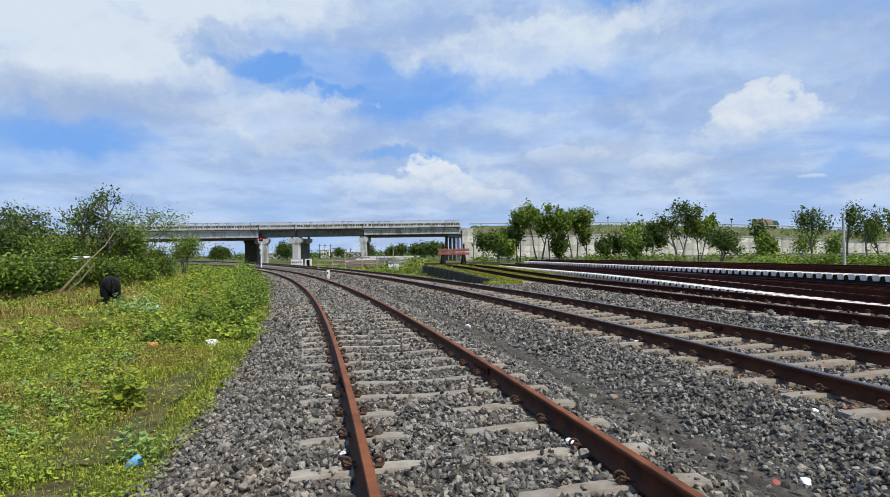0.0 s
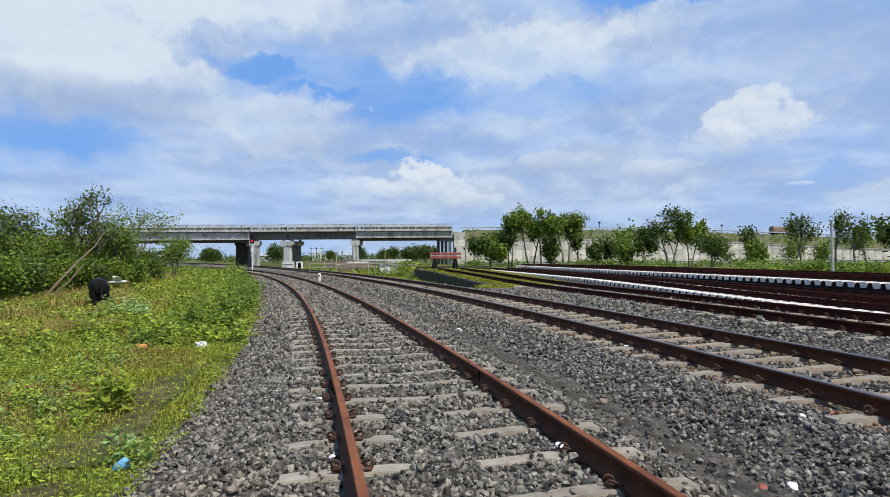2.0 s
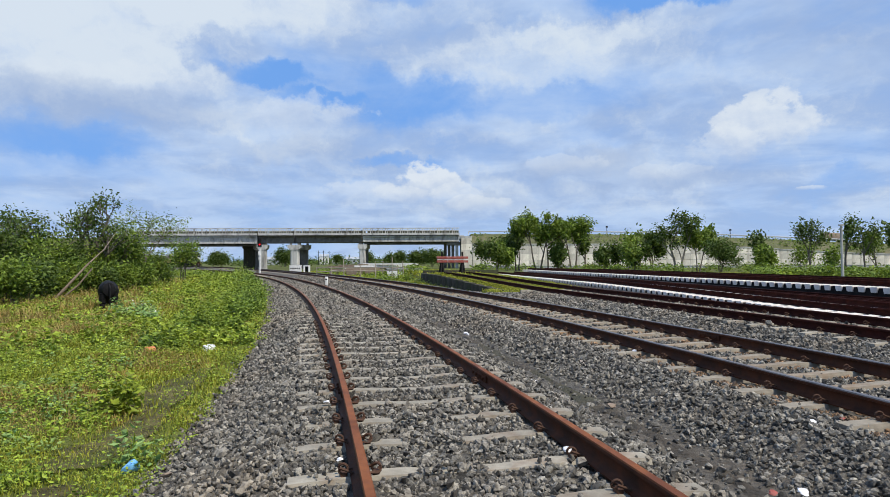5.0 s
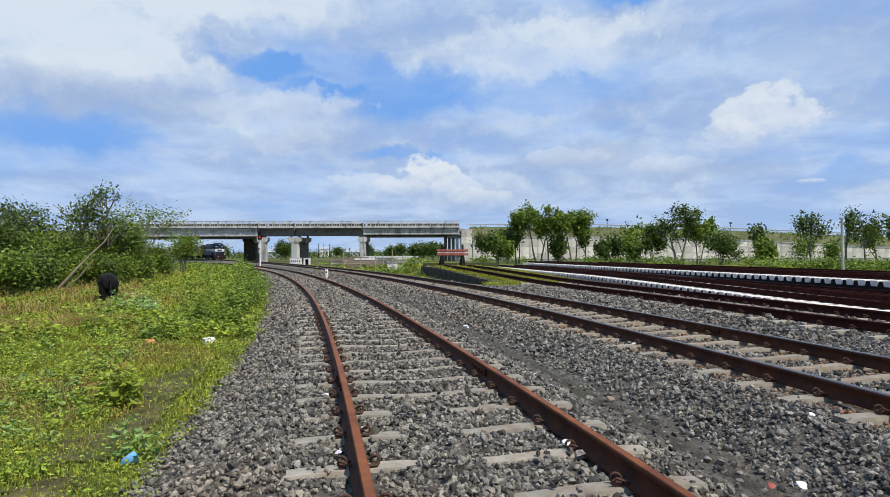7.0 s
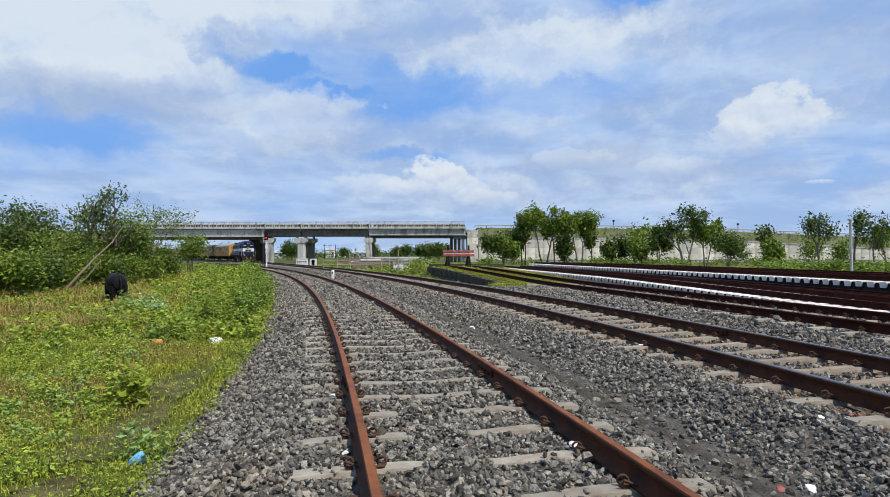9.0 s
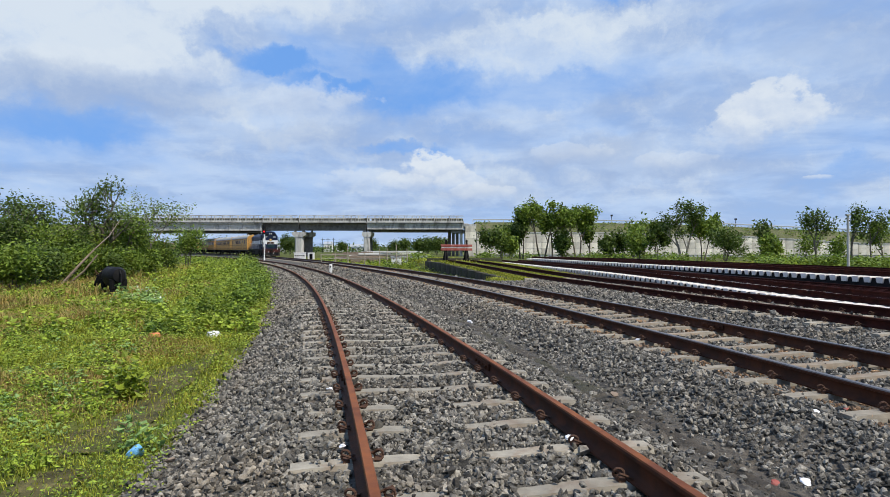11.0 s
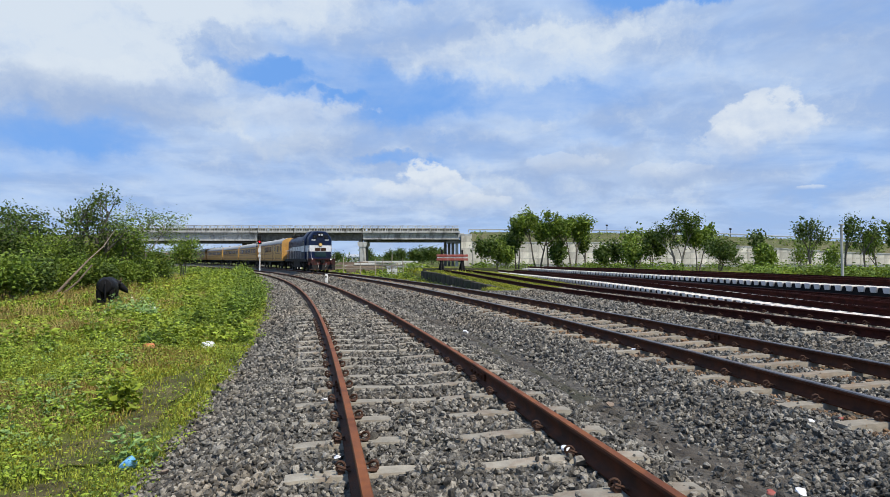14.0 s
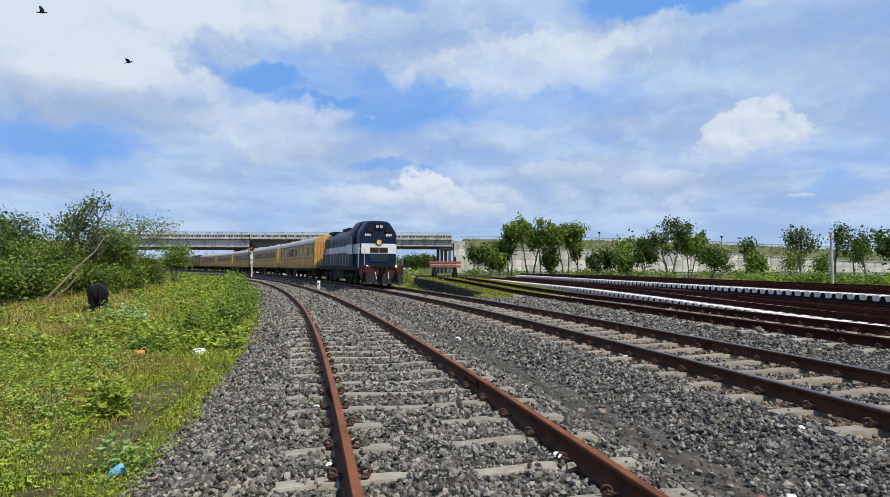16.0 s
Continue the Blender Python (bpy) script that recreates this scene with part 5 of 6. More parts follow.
tree(pt(1200, 92), 92, 8.6, "pale-barked tree with a thin feathery crown", 85, bark=M_PALE_BARK, leaf=M_TREE, per_tip=26, size=0.20, puff=0.9, lean=(0.25, 0), trunks=1)

# thicket on the left: bushes, then the taller trees
for i, (u, y, h) in enumerate(((-60, 27, 3.4), (-10, 29, 3.6), (40, 31, 3.5), (85, 33, 3.3), (125, 35, 3.3), (20, 25, 2.2), (165, 37, 3.2), (200, 39, 3.3), (232, 41, 3.1), (262, 44, 2.9), (60, 28, 2.0), (105, 31.5, 1.9), (215, 36, 2.0), (180, 34, 1.9), (250, 39, 1.9), (-30, 24, 2.0), (285, 50, 2.0), (145, 33, 2.0))):
    tree(pt(u, y), y, h, "dense green wild bush in a thicket", 120 + i, name="bush", leaf=M_TREE if i % 3 == 1 else M_BUSH, trunks=6, per_tip=30, size=0.085, puff=0.50, levels=2, spread=0.95, group="thicket", low=0.40)
tree(pt(172, 37), 37, 6.4, "tall thin wild tree with sparse leaves above the thicket", 163, per_tip=11, size=0.085, puff=0.42, levels=3, fork=4, spread=0.98, lean=(0.05, 0), low=0.33)
tree(pt(150, 37), 37, 5.4, "tall thin wild tree with sparse leaves above the thicket", 167, per_tip=7, size=0.085, puff=0.45, levels=3, fork=4, spread=0.9, lean=(-0.05, 0), low=0.34)
tree(pt(212, 38), 38, 4.2, "wild tree with brownish green leaves above the thicket", 152, per_tip=26, size=0.10, puff=0.7, levels=3, leaf=M_BUSH, lean=(0.02, 0))
tree(pt(240, 42), 42, 6.1, "wild tree with light green leaves above the thicket", 153, per_tip=28, size=0.085, puff=0.6, levels=3, leaf=M_BUSH, trunks=2)
tree(pt(25, 32), 32, 5.0, "wild tree with sparse leaves above the thicket", 164, per_tip=13, size=0.09, puff=0.45, levels=3, fork=4, spread=0.95)
tree(pt(70, 33), 33, 4.2, "wild tree with sparse leaves above the thicket", 155, per_tip=16, size=0.10, puff=0.7, levels=3)
tree(pt(-40, 30), 30, 5.2, "wild tree with sparse leaves above the thicket", 156, per_tip=22, size=0.085, puff=0.7, levels=3)
tree(pt(325, 60), 60, 4.2, "small rounded green tree beside the track", 157, per_tip=40, size=0.11, puff=0.8, levels=2, trunks=4, spread=0.8, leaf=M_BUSH)


def fallen_log():
    ob = thing("fallen_log", "pale bare fallen trunk leaning through the thicket", "log")
    bm = bmesh.new()
    limb(bm, [Vector(p) for p in ((pt(100, 30), 30, -0.3), (pt(135, 30.5), 30.5, 0.75), (pt(160, 31), 31, 1.5))], 0.07, 0.04, 8)
    limb(bm, [Vector(p) for p in ((pt(160, 31), 31, 1.5), (pt(185, 33), 33, 2.2), (pt(205, 35), 35, 3.2))], 0.03, 0.015, 6)
    part("trunk", bm, M_TIMBER, ob)
    bm = bmesh.new()
    limb(bm, [Vector(p) for p in ((pt(112, 30.2), 30.2, -0.3), (pt(140, 30.4), 30.4, 0.35), (pt(165, 30.6), 30.6, 1.2))], 0.05, 0.035, 8)
    part("branch", bm, M_TIMBER, ob)


fallen_log()


WEED_NAMES = {"weeds": "weed", "bushes along the track": "leafy_bush", "scrub round the fence": "scrub_bush", "scrub beyond the yard": "scrub_bush"}


def shrub(x, y, h, w, count, leaf_size, label, seed, leaf=None, group="weeds", flowers=0):
    r, rn = random.Random(seed), np.random.RandomState(seed)
    z = float(ground_height(np.array([x]), np.array([y]))[0]) - 0.02
    ob = thing(WEED_NAMES[group], label, "plant", group)
    bm, P = bmesh.new(), []
    n = max(5, int(w * 16))
    heads = []
    for k in range(n):
        a, q = r.uniform(0, 2 * math.pi), r.uniform(0.1, 1) ** 0.6
        tip = Vector((x + math.cos(a) * w * q * 0.5, y + math.sin(a) * w * q * 0.5, z + h * r.uniform(0.55, 1.0) * (1.08 - 0.45 * q * q)))
        root = Vector((x + math.cos(a) * w * q * 0.22, y + math.sin(a) * w * q * 0.22, z))
        mid = (root + tip) / 2 + Vector((math.cos(a), math.sin(a), 0.4)) * w * 0.05
        limb(bm, [root, mid, tip], 0.008, 0.004, 3)
        heads.append(tip)
        m = count // n
        u = rn.uniform(0.25, 1.05, m)[:, None]
        line = np.where(u < 0.5, np.array(root) * (1 - 2 * u) + np.array(mid) * 2 * u, np.array(mid) * (2 - 2 * u) + np.array(tip) * (2 * u - 1))
        P.append(line + rn.normal(size=(m, 3)) * leaf_size * 1.5)
    tagged(part("stem", bm, M_HERB, ob), kind="stuff")
    P = np.concatenate(P)
    V, T = leaf_cloud(P, rn.uniform(0.6, 1.2, len(P)) * leaf_size, seed, flat=0.35, slim=0.62)
    shared("foliage", fast_mesh("foliage", V, T, leaf or M_HERB), ob)
    if flowers:
        F = np.concatenate([np.array(heads[k % len(heads)])[None] + rn.normal(size=(10, 3)) * 0.05 for k in range(flowers)])
        V, T = leaf_cloud(F, np.full(len(F), 0.035), seed + 1)
        tagged(shared("flower", fast_mesh("flower", V, T, M_FLOWER), ob, "pale whitish flower heads"), kind="stuff")
    return ob


# single plants in the meadow
shrub(pt(203, 7.4), 7.5, 0.66, 0.36, 230, 0.062, "upright leafy green weed in the grass", 1, M_HERB)
shrub(pt(246, 5.45), 5.5, 0.40, 0.26, 80, 0.048, "small broad-leaved weed at the ballast edge", 2, M_PALE_LEAF)
shrub(pt(318, 13.0), 13.0, 0.55, 1.1, 520, 0.06, "low leafy green weed clump", 3)
shrub(pt(290, 13.6), 13.7, 0.5, 0.9, 400, 0.06, "low leafy green weed clump", 4)
shrub(pt(410, 13.4), 13.4, 0.5, 1.0, 460, 0.06, "low leafy green weed clump beside the ballast", 5)
shrub(pt(388, 13.9), 14.0, 0.4, 0.7, 300, 0.06, "low leafy green weed clump beside the ballast", 6)
shrub(pt(236, 19), 19, 0.80, 1.5, 420, 0.085, "pale milkweed with whitish flower heads", 7, M_PALE_LEAF, flowers=6)
shrub(pt(262, 18), 18, 0.55, 0.9, 200, 0.08, "pale milkweed with whitish flower heads", 8, M_PALE_LEAF, flowers=3)
k = 20
rr = random.Random(9)
for s in range(17, 64, 1):
    for lat in (-3.05, -4.0) if s < 34 else (-2.95, -4.3, -5.6):
        if rr.random() < (0.85 if lat > -3.5 else 0.5):
            x, y, _ = at(LINE1, s + rr.uniform(-0.6, 0.6), lat + rr.uniform(-0.45, 0.45) - 0.6 * max(0, (22 - s) / 5))
            hh = rr.uniform(0.6, 1.35) * (0.82 if lat > -3.5 else 0.5) + (0.5 if s > 44 else 0.25 if s > 36 else 0.0)
            shrub(x, y, hh, rr.uniform(1.0, 1.7), 480 if s < 34 else 300, 0.052 if s < 34 else 0.085, "rank leafy green bush along the track", k, M_BUSH if (lat > -3.5 and rr.random() < 0.7) else M_HERB, "bushes along the track")
            k += 1
for _ in range(110):
    y = rr.uniform(11, 40)
    x = rr.uniform(-0.72 * y, -0.36 * y - 1.0)
    if across(LINE1, np.array([x]), np.array([y]))[1][0] < -5.2 and not (-14.6 < x < -11.5 and 15 < y < 24):
        shrub(x, y, rr.uniform(0.25, 0.55), rr.uniform(0.5, 1.3), 170, 0.055 + 0.001 * y, "low leafy weed in the meadow", k, M_HERB)
        k += 1
for _ in range(120):
    y = rr.uniform(4.6, 14)
    x = rr.uniform(-0.74 * y, -0.45 * y - 0.6)
    if across(LINE2, np.array([x]), np.array([y]))[1][0] < -7.9 and float(bare(np.array([x]), np.array([y]))[0]) < 0.3:
        shrub(x, y, rr.uniform(0.12, 0.30), rr.uniform(0.15, 0.4), 46, 0.024 + 0.0014 * y, "small leafy weed in the meadow", k, M_HERB if rr.random() < 0.8 else M_PALE_LEAF)
        k += 1
# rank clumps that spill onto the ballast
for s, lat, h, w in ((17.5, -3.3, 0.5, 0.9), (18.8, -3.0, 0.75, 1.0), (20.0, -3.1, 0.9, 1.1), (21.4, -2.8, 0.8, 1.2), (22.6, -3.0, 1.0, 1.2), (24.2, -2.75, 0.9, 1.1), (26.0, -2.9, 1.1, 1.4), (28.5, -2.8, 1.0, 1.3), (31, -2.8, 1.15, 1.5), (15.2, -4.0, 0.5, 0.9), (13.9, -4.2, 0.42, 0.8)):
    x, y, _ = at(LINE1, s, lat)
    shrub(x, y, h, w, 560, 0.055, "dense rank green bush spilling onto the ballast", k, M_BUSH, "bushes along the track")
    k += 1
# sparse seedlings among the edge stones
for _ in range(34):
    x, y, _th = at(LINE1, rr.uniform(13.5, 34), rr.uniform(-2.75, -2.1))
    shrub(x, y, rr.uniform(0.12, 0.26), rr.uniform(0.2, 0.4), 34, 0.035, "small green seedling among the ballast stones", k, M_HERB)
    k += 1
# low growth that hides the foot of the far curve
for s in range(64, 118, 3):
    for lat in (-3.2, -5.2):
        x, y, _ = at(LINE1, s + rr.uniform(-0.8, 0.8), lat + rr.uniform(-0.6, 0.6))
        shrub(x, y, rr.uniform(0.45, 0.85), rr.uniform(1.6, 2.8), 150, 0.13, "rank leafy green bush along the track", k, M_BUSH if rr.random() < 0.5 else M_HERB, "bushes along the track")
        k += 1
# rough growth round the fence and the bank
for _ in range(75):
    y = rr.uniform(46, 98)
    x = pt(rr.uniform(560, 760), y)
    l2 = across(LINE2, np.array([x]), np.array([y]))[1][0]
    if l2 > 3.2:
        shrub(x, y, rr.uniform(0.3, 0.8), rr.uniform(1.0, 2.4), 130, 0.10 + 0.0006 * y, "rough green scrub beside the track", k, M_HERB if rr.random() < 0.5 else M_BUSH, "scrub round the fence")
        k += 1
# green border behind the yard
for _ in range(60):
    y = rr.uniform(42, 66)
    x = pt(rr.uniform(1330, 1640), y)
    shrub(x, y, rr.uniform(0.4, 1.05), rr.uniform(1.6, 3.2), 220, 0.13, "low green scrub beyond the yard", k, M_HERB if rr.random() < 0.25 else M_BUSH, "scrub beyond the yard")
    k += 1
for _ in range(45):
    y = rr.uniform(75, 140)
    x = pt(rr.uniform(840, 1400), y)
    shrub(x, y, rr.uniform(0.6, 1.6), rr.uniform(2, 4), 130, 0.22, "low green scrub beyond the yard", k, M_BUSH, "scrub beyond the yard")
    k += 1


def build_grass():
    r = np.random.RandomState(31)
    out = []
    for y0, y1, density, h, w in ((3.2, 7, 2200, 0.085, 0.0042), (7, 12, 1500, 0.11, 0.0065), (12, 20, 600, 0.15, 0.010), (20, 34, 190, 0.20, 0.017), (34, 70, 50, 0.28, 0.035)):
        k = int((y1 - y0) * (0.95 * y1 + 2) * density)
        X, Y = r.uniform(-0.85 * y1 - 1, 0.1 * y1, k), r.uniform(y0, y1, k)
        _, l2 = across(LINE2, X, Y)
        _, l1 = across(LINE1, X, Y)
        ok = (l2 < -7.25 + 0.25 * lumps(X, Y, 0.9, 17)) & (l1 < -2.3) & (X > -0.8 * Y - 1) & (r.rand(k) > 0.80 * bare(X, Y))
        ok &= r.rand(k) < 0.55 + 0.45 * lumps(X, Y, 1.4, 13) + 0.2
        out.append((X[ok], Y[ok], np.full(ok.sum(), h), np.full(ok.sum(), w), l2[ok]))
    for x0, x1, y0, y1, density, h, w in ((-3, 10, 27, 52, 330, 0.17, 0.016), (-26, 3, 44, 110, 22, 0.3, 0.06), (8, 40, 26, 70, 16, 0.3, 0.04), (-9, -1, -5, 3.2, 420, 0.1, 0.006)):
        k = int((x1 - x0) * (y1 - y0) * density)
        X, Y = r.uniform(x0, x1, k), r.uniform(y0, y1, k)
        _, l2 = across(LINE2, X, Y)
        _, l4 = across(LINE4, X, Y)
        ok = np.where(Y < 3.3, l2 < -7.3, (l2 > 3.1) & ((l4 < -2.2) | (l4 > 8.6))) & (r.rand(k) < 0.75 + 0.5 * lumps(X, Y, 2.0, 13))
        out.append((X[ok], Y[ok], np.full(ok.sum(), h), np.full(ok.sum(), w), l2[ok]))
    X, Y, h, w, l2 = (np.concatenate(c) for c in zip(*out))
    dry = smooth01((lumps(X, Y, 5.0, 14) + 0.15 + 0.55 * ((X < -0.5 * Y) & (Y > 13)) + 0.10 * (X < -0.5 * Y) - 0.10 * (Y < 7)) / 0.8) > r.rand(len(X)) * 0.9 + 0.20
    dry &= l2 < 0
    tall = 0.55 + 0.75 * np.clip(lumps(X, Y, 2.2, 15) + 0.4, 0, 1.4) * smooth01((-7.6 - l2) / 1.5) + 0.9 * dry * ((X < -0.5 * Y) & (Y > 13))
    h = h * tall * r.uniform(0.6, 1.5, len(X))
    Z = ground_height(X, Y) - 0.01
    a = r.uniform(0, 2 * math.pi, len(X))
    lean = r.uniform(0.1, 0.9, len(X)) * h
    sx, sy = np.cos(a + 1.57) * w, np.sin(a + 1.57) * w
    lx, ly = np.cos(a) * lean, np.sin(a) * lean
    V = np.stack([np.stack([X - sx, Y - sy, Z], 1), np.stack([X + sx, Y + sy, Z], 1), np.stack([X - sx * 0.7 + lx * 0.35, Y - sy * 0.7 + ly * 0.35, Z + h * 0.6], 1), np.stack([X + sx * 0.7 + lx * 0.35, Y + sy * 0.7 + ly * 0.35, Z + h * 0.6], 1), np.stack([X + lx, Y + ly, Z + h], 1)], 1)
    for name, sel, mat, label in (("grass", ~dry, M_GRASS, "short green grass of the meadow"), ("dry_grass", dry, M_DRY, "yellowish dry grass among the green")):
        n = sel.sum()
        T = (5 * np.arange(n)[:, None, None] + np.array([[0, 1, 3], [0, 3, 2], [2, 3, 4]])[None]).reshape(-1, 3)
        tagged(new(name, fast_mesh(name, V[sel].reshape(-1, 3), T, mat)), label, "grass", kind="stuff")
    # small round leaves of creeping herbs
    P, S = [], []
    for y0, y1, density, size in ((3.2, 7, 1400, 0.0145), (7, 12, 850, 0.020), (12, 20, 400, 0.025), (20, 34, 170, 0.037), (34, 64, 18, 0.09)):
        k = int((y1 - y0) * (0.95 * y1 + 2) * density)
        X, Y = r.uniform(-0.85 * y1 - 1, 0.1 * y1, k), r.uniform(y0, y1, k)
        _, l2 = across(LINE2, X, Y)
        _, l1 = across(LINE1, X, Y)
        ok = (l2 < -7.2 + 0.3 * lumps(X, Y, 0.9, 17)) & (l1 < -2.3) & (X > -0.8 * Y - 1) & (r.rand(k) > 0.90 * bare(X, Y)) & (r.rand(k) < 0.45 + 0.6 * lumps(X, Y, 1.1, 19))
        P.append(np.stack([X[ok], Y[ok], ground_height(X[ok], Y[ok]) + r.uniform(0.01, 0.16, ok.sum()) * (1 + y1 / 22)], 1))
        S.append(size * r.uniform(0.6, 1.4, ok.sum()))
    V, T = leaf_cloud(np.concatenate(P), np.concatenate(S), 77, flat=0.25, slim=0.7)
    tagged(new("ground_herbs", fast_mesh("ground_herbs", V, T, M_HERB)), "small bright green leaves of creeping herbs", "herbs", kind="stuff")


build_grass()


def bare_soil():
    """Trodden earth between the grass."""
    xs, ys = np.arange(-12.5, -2.0, 0.09), np.arange(3.4, 23, 0.09)
    X, Y = np.meshgrid(xs, ys)
    B = bare(X, Y)
    Z = ground_height(X, Y) + 0.014 + 0.01 * lumps(X, Y, 0.35, 51)
    n = len(xs)
    keep = ((B[:-1, :-1] + B[1:, 1:] + B[:-1, 1:] + B[1:, :-1]) / 4 > 0.4) & (across(LINE2, X, Y)[1][:-1, :-1] < -7.3)
    i = (np.arange(len(ys) - 1)[:, None] * n + np.arange(n - 1)[None])[keep]
    T = np.concatenate([np.stack([i, i + 1, i + n + 1], 1), np.stack([i, i + n + 1, i + n], 1)])
    used = np.unique(T)
    index = np.zeros(X.size, int)
    index[used] = np.arange(len(used))
    tagged(new("bare_soil", fast_mesh("bare_soil", np.stack([X, Y, Z], -1).reshape(-1, 3)[used], index[T], M_SOIL)), "patches of brown trodden earth in the meadow", "soil", kind="structure")


bare_soil()


def far_woods():
    r = np.random.RandomState(8)
    P, S = [], []
    for _ in range(230):
        y = r.uniform(230, 900)
        x = pt(r.uniform(280, 1500) if r.rand() < 0.75 else r.uniform(540, 800), y)
        h, w = r.uniform(1.5, 4.0) * (1 + y / 1400), r.uniform(4, 12)
        n = 90
        c = r.normal(size=(n, 3)) * np.array([w / 2.2, w / 2.5, h / 3.2]) + np.array([x, y, -0.6 + h * 0.5])
        c[:, 2] = np.maximum(c[:, 2], -0.5)
        P.append(c)
        S.append(r.uniform(0.4, 1.0, n) * (0.5 + y / 900))
    V, T = leaf_cloud(np.concatenate(P), np.concatenate(S), 5)
    tagged(new("far_woods", fast_mesh("far_woods", V, T, M_TREE)), "far dark green trees on the plain", "trees", kind="stuff")


far_woods()
slope_scrub()
for i, (u, y, h) in enumerate(((378, 190, 4.6), (392, 196, 4.0), (505, 205, 6.6), (497, 210, 5.4), (748, 195, 5.0), (732, 200, 4.6), (764, 190, 5.2), (776, 205, 5.0), (690, 230, 4.4), (708, 236, 5.2), (650, 240, 5.4), (596, 260, 4.4))):
    tree(pt(u, y), y, h, "dark green leafy tree on the plain beyond the bridge", 300 + i, trunks=3, per_tip=44, size=0.28, puff=1.5, levels=2, spread=0.7, zb=-0.5)

# ---- beside the tracks ----
def on_ground(x, y, lift=0.0):
    return float(ground_height(np.array([x]), np.array([y]))[0]) + lift


def yard_floor():
    """Very dark earth under the new tracks."""
    s, lat = np.arange(-3, 58, 1.0), np.arange(-2.2, 8.6, 0.4)
    verts, faces = [], []
    for a in s:
        for b in lat:
            x, y, _ = at(LINE4, a, b)
            verts.append((x, y, on_ground(x, y, 0.03) + 0.02 * float(lumps(x, y, 0.7, 5))))
    n = len(lat)
    for i in range(len(s) - 1):
        for j in range(n - 1):
            faces.append((i * n + j, (i + 1) * n + j, (i + 1) * n + j + 1, i * n + j + 1))
    tagged(new("yard_floor", mesh_from("yard_floor", verts, faces, M_BLACK_EARTH, True)), "very dark earth under the new tracks", "ground", kind="structure")


M_BLACK_EARTH = surface("dark earth", ((0.012, 0.009, 0.008), (0.035, 0.024, 0.02)), 0.95, 4, 7, 0.6, 25)
yard_floor()


def loose_rail(line, lat, s0, s1, z, mat):
    ob = thing("loose_rail", "long dark red loose rail lying in the yard", "rail", "loose rails")
    part("rail", rail_mesh(line, lat, lambda s: z, s0, s1, 4.0, mat, mat), (mat, mat), ob)
    for s in (s0 + 1.5, (s0 + s1) / 2, s1 - 1.5):
        x, y, th = at(line, s, lat)
        g = on_ground(x, y)
        if z - g > 0.04:
            part("packing", boxes((x, y, (z + g) / 2, 0.3, 0.3, z - g, math.degrees(th))), M_TIMBER, ob)


for lat, z, a, b in ((2.1, 0.16, 0, 44), (2.45, 0.20, -2, 50), (1.75, 0.15, -1, 36)):
    loose_rail(LINE4, lat, a, b, z, M_DARK_RUST)
for lat, z, a, b in ((1.95, 0.62, 6, 56), (2.3, 0.66, 0, 50), (3.0, 0.60, 4, 34)):
    loose_rail(LINE5, lat, a, b, z, M_DARK_RUST)


def painted_beam():
    x, y, th = at(LINE5, 8.5, -1.95)
    ob = thing("steel_beam", "faded green steel beam lying beside pale sleepers", "beam")
    bm = boxes((0, 0, 0.03, 0.24, 9.0, 0.03), (0, 0, 0.17, 0.03, 9.0, 0.26), (0, 0, 0.31, 0.24, 9.0, 0.03))
    bmesh.ops.transform(bm, matrix=pose(x, y, on_ground(x, y, 0.08), 0, 0, math.degrees(th)), verts=bm.verts[:])
    part("beam", bm, M_GREEN, ob)


painted_beam()


def pale_stack():
    x, y, th = at(LINE5, 29, 4.4)
    ob = thing("concrete_slab", "pale concrete slab lying behind the rails", "slab")
    for k in range(1):
        part("slab", boxes((x, y, on_ground(x, y, 0.15 + 0.27 * k), 0.9, 2.0, 0.22, math.degrees(th), 0.02)), M_NEW_SLEEPER, ob)


pale_stack()


def retaining_edge():
    """The low wall that holds the grassy bank beside the second track."""
    th = BANK_TH
    wall = tagged(new("bank_wall", mesh_from("bank_wall", [], [], M_MOSS_AND_SHADE)), "dark weathered low retaining wall of the grassy bank", "wall", kind="structure")
    n = 14
    for k in range(n):
        a, b = 22.0 * k / n - 1.5, 22.0 * (k + 1) / n - 1.55
        m = (a + b) / 2
        x, y = BANK_X - math.sin(th) * m, BANK_Y + math.cos(th) * m
        top = max(on_ground(x + 1.4, y) + 0.06, -0.1)
        part("wall_block", boxes((x, y, (top - 0.7) / 2, 0.36, b - a, top + 0.7, math.degrees(th), 0.03)), M_MOSS_AND_SHADE, wall)
    m = 20.6
    x, y = BANK_X - math.sin(th) * m, BANK_Y + math.cos(th) * m
    part("wall_end", boxes((x + 3.2, y + 0.4, 0.0, 6.4, 0.4, 1.5, 8.0, 0.03)), M_MOSS_AND_SHADE, wall)


retaining_edge()


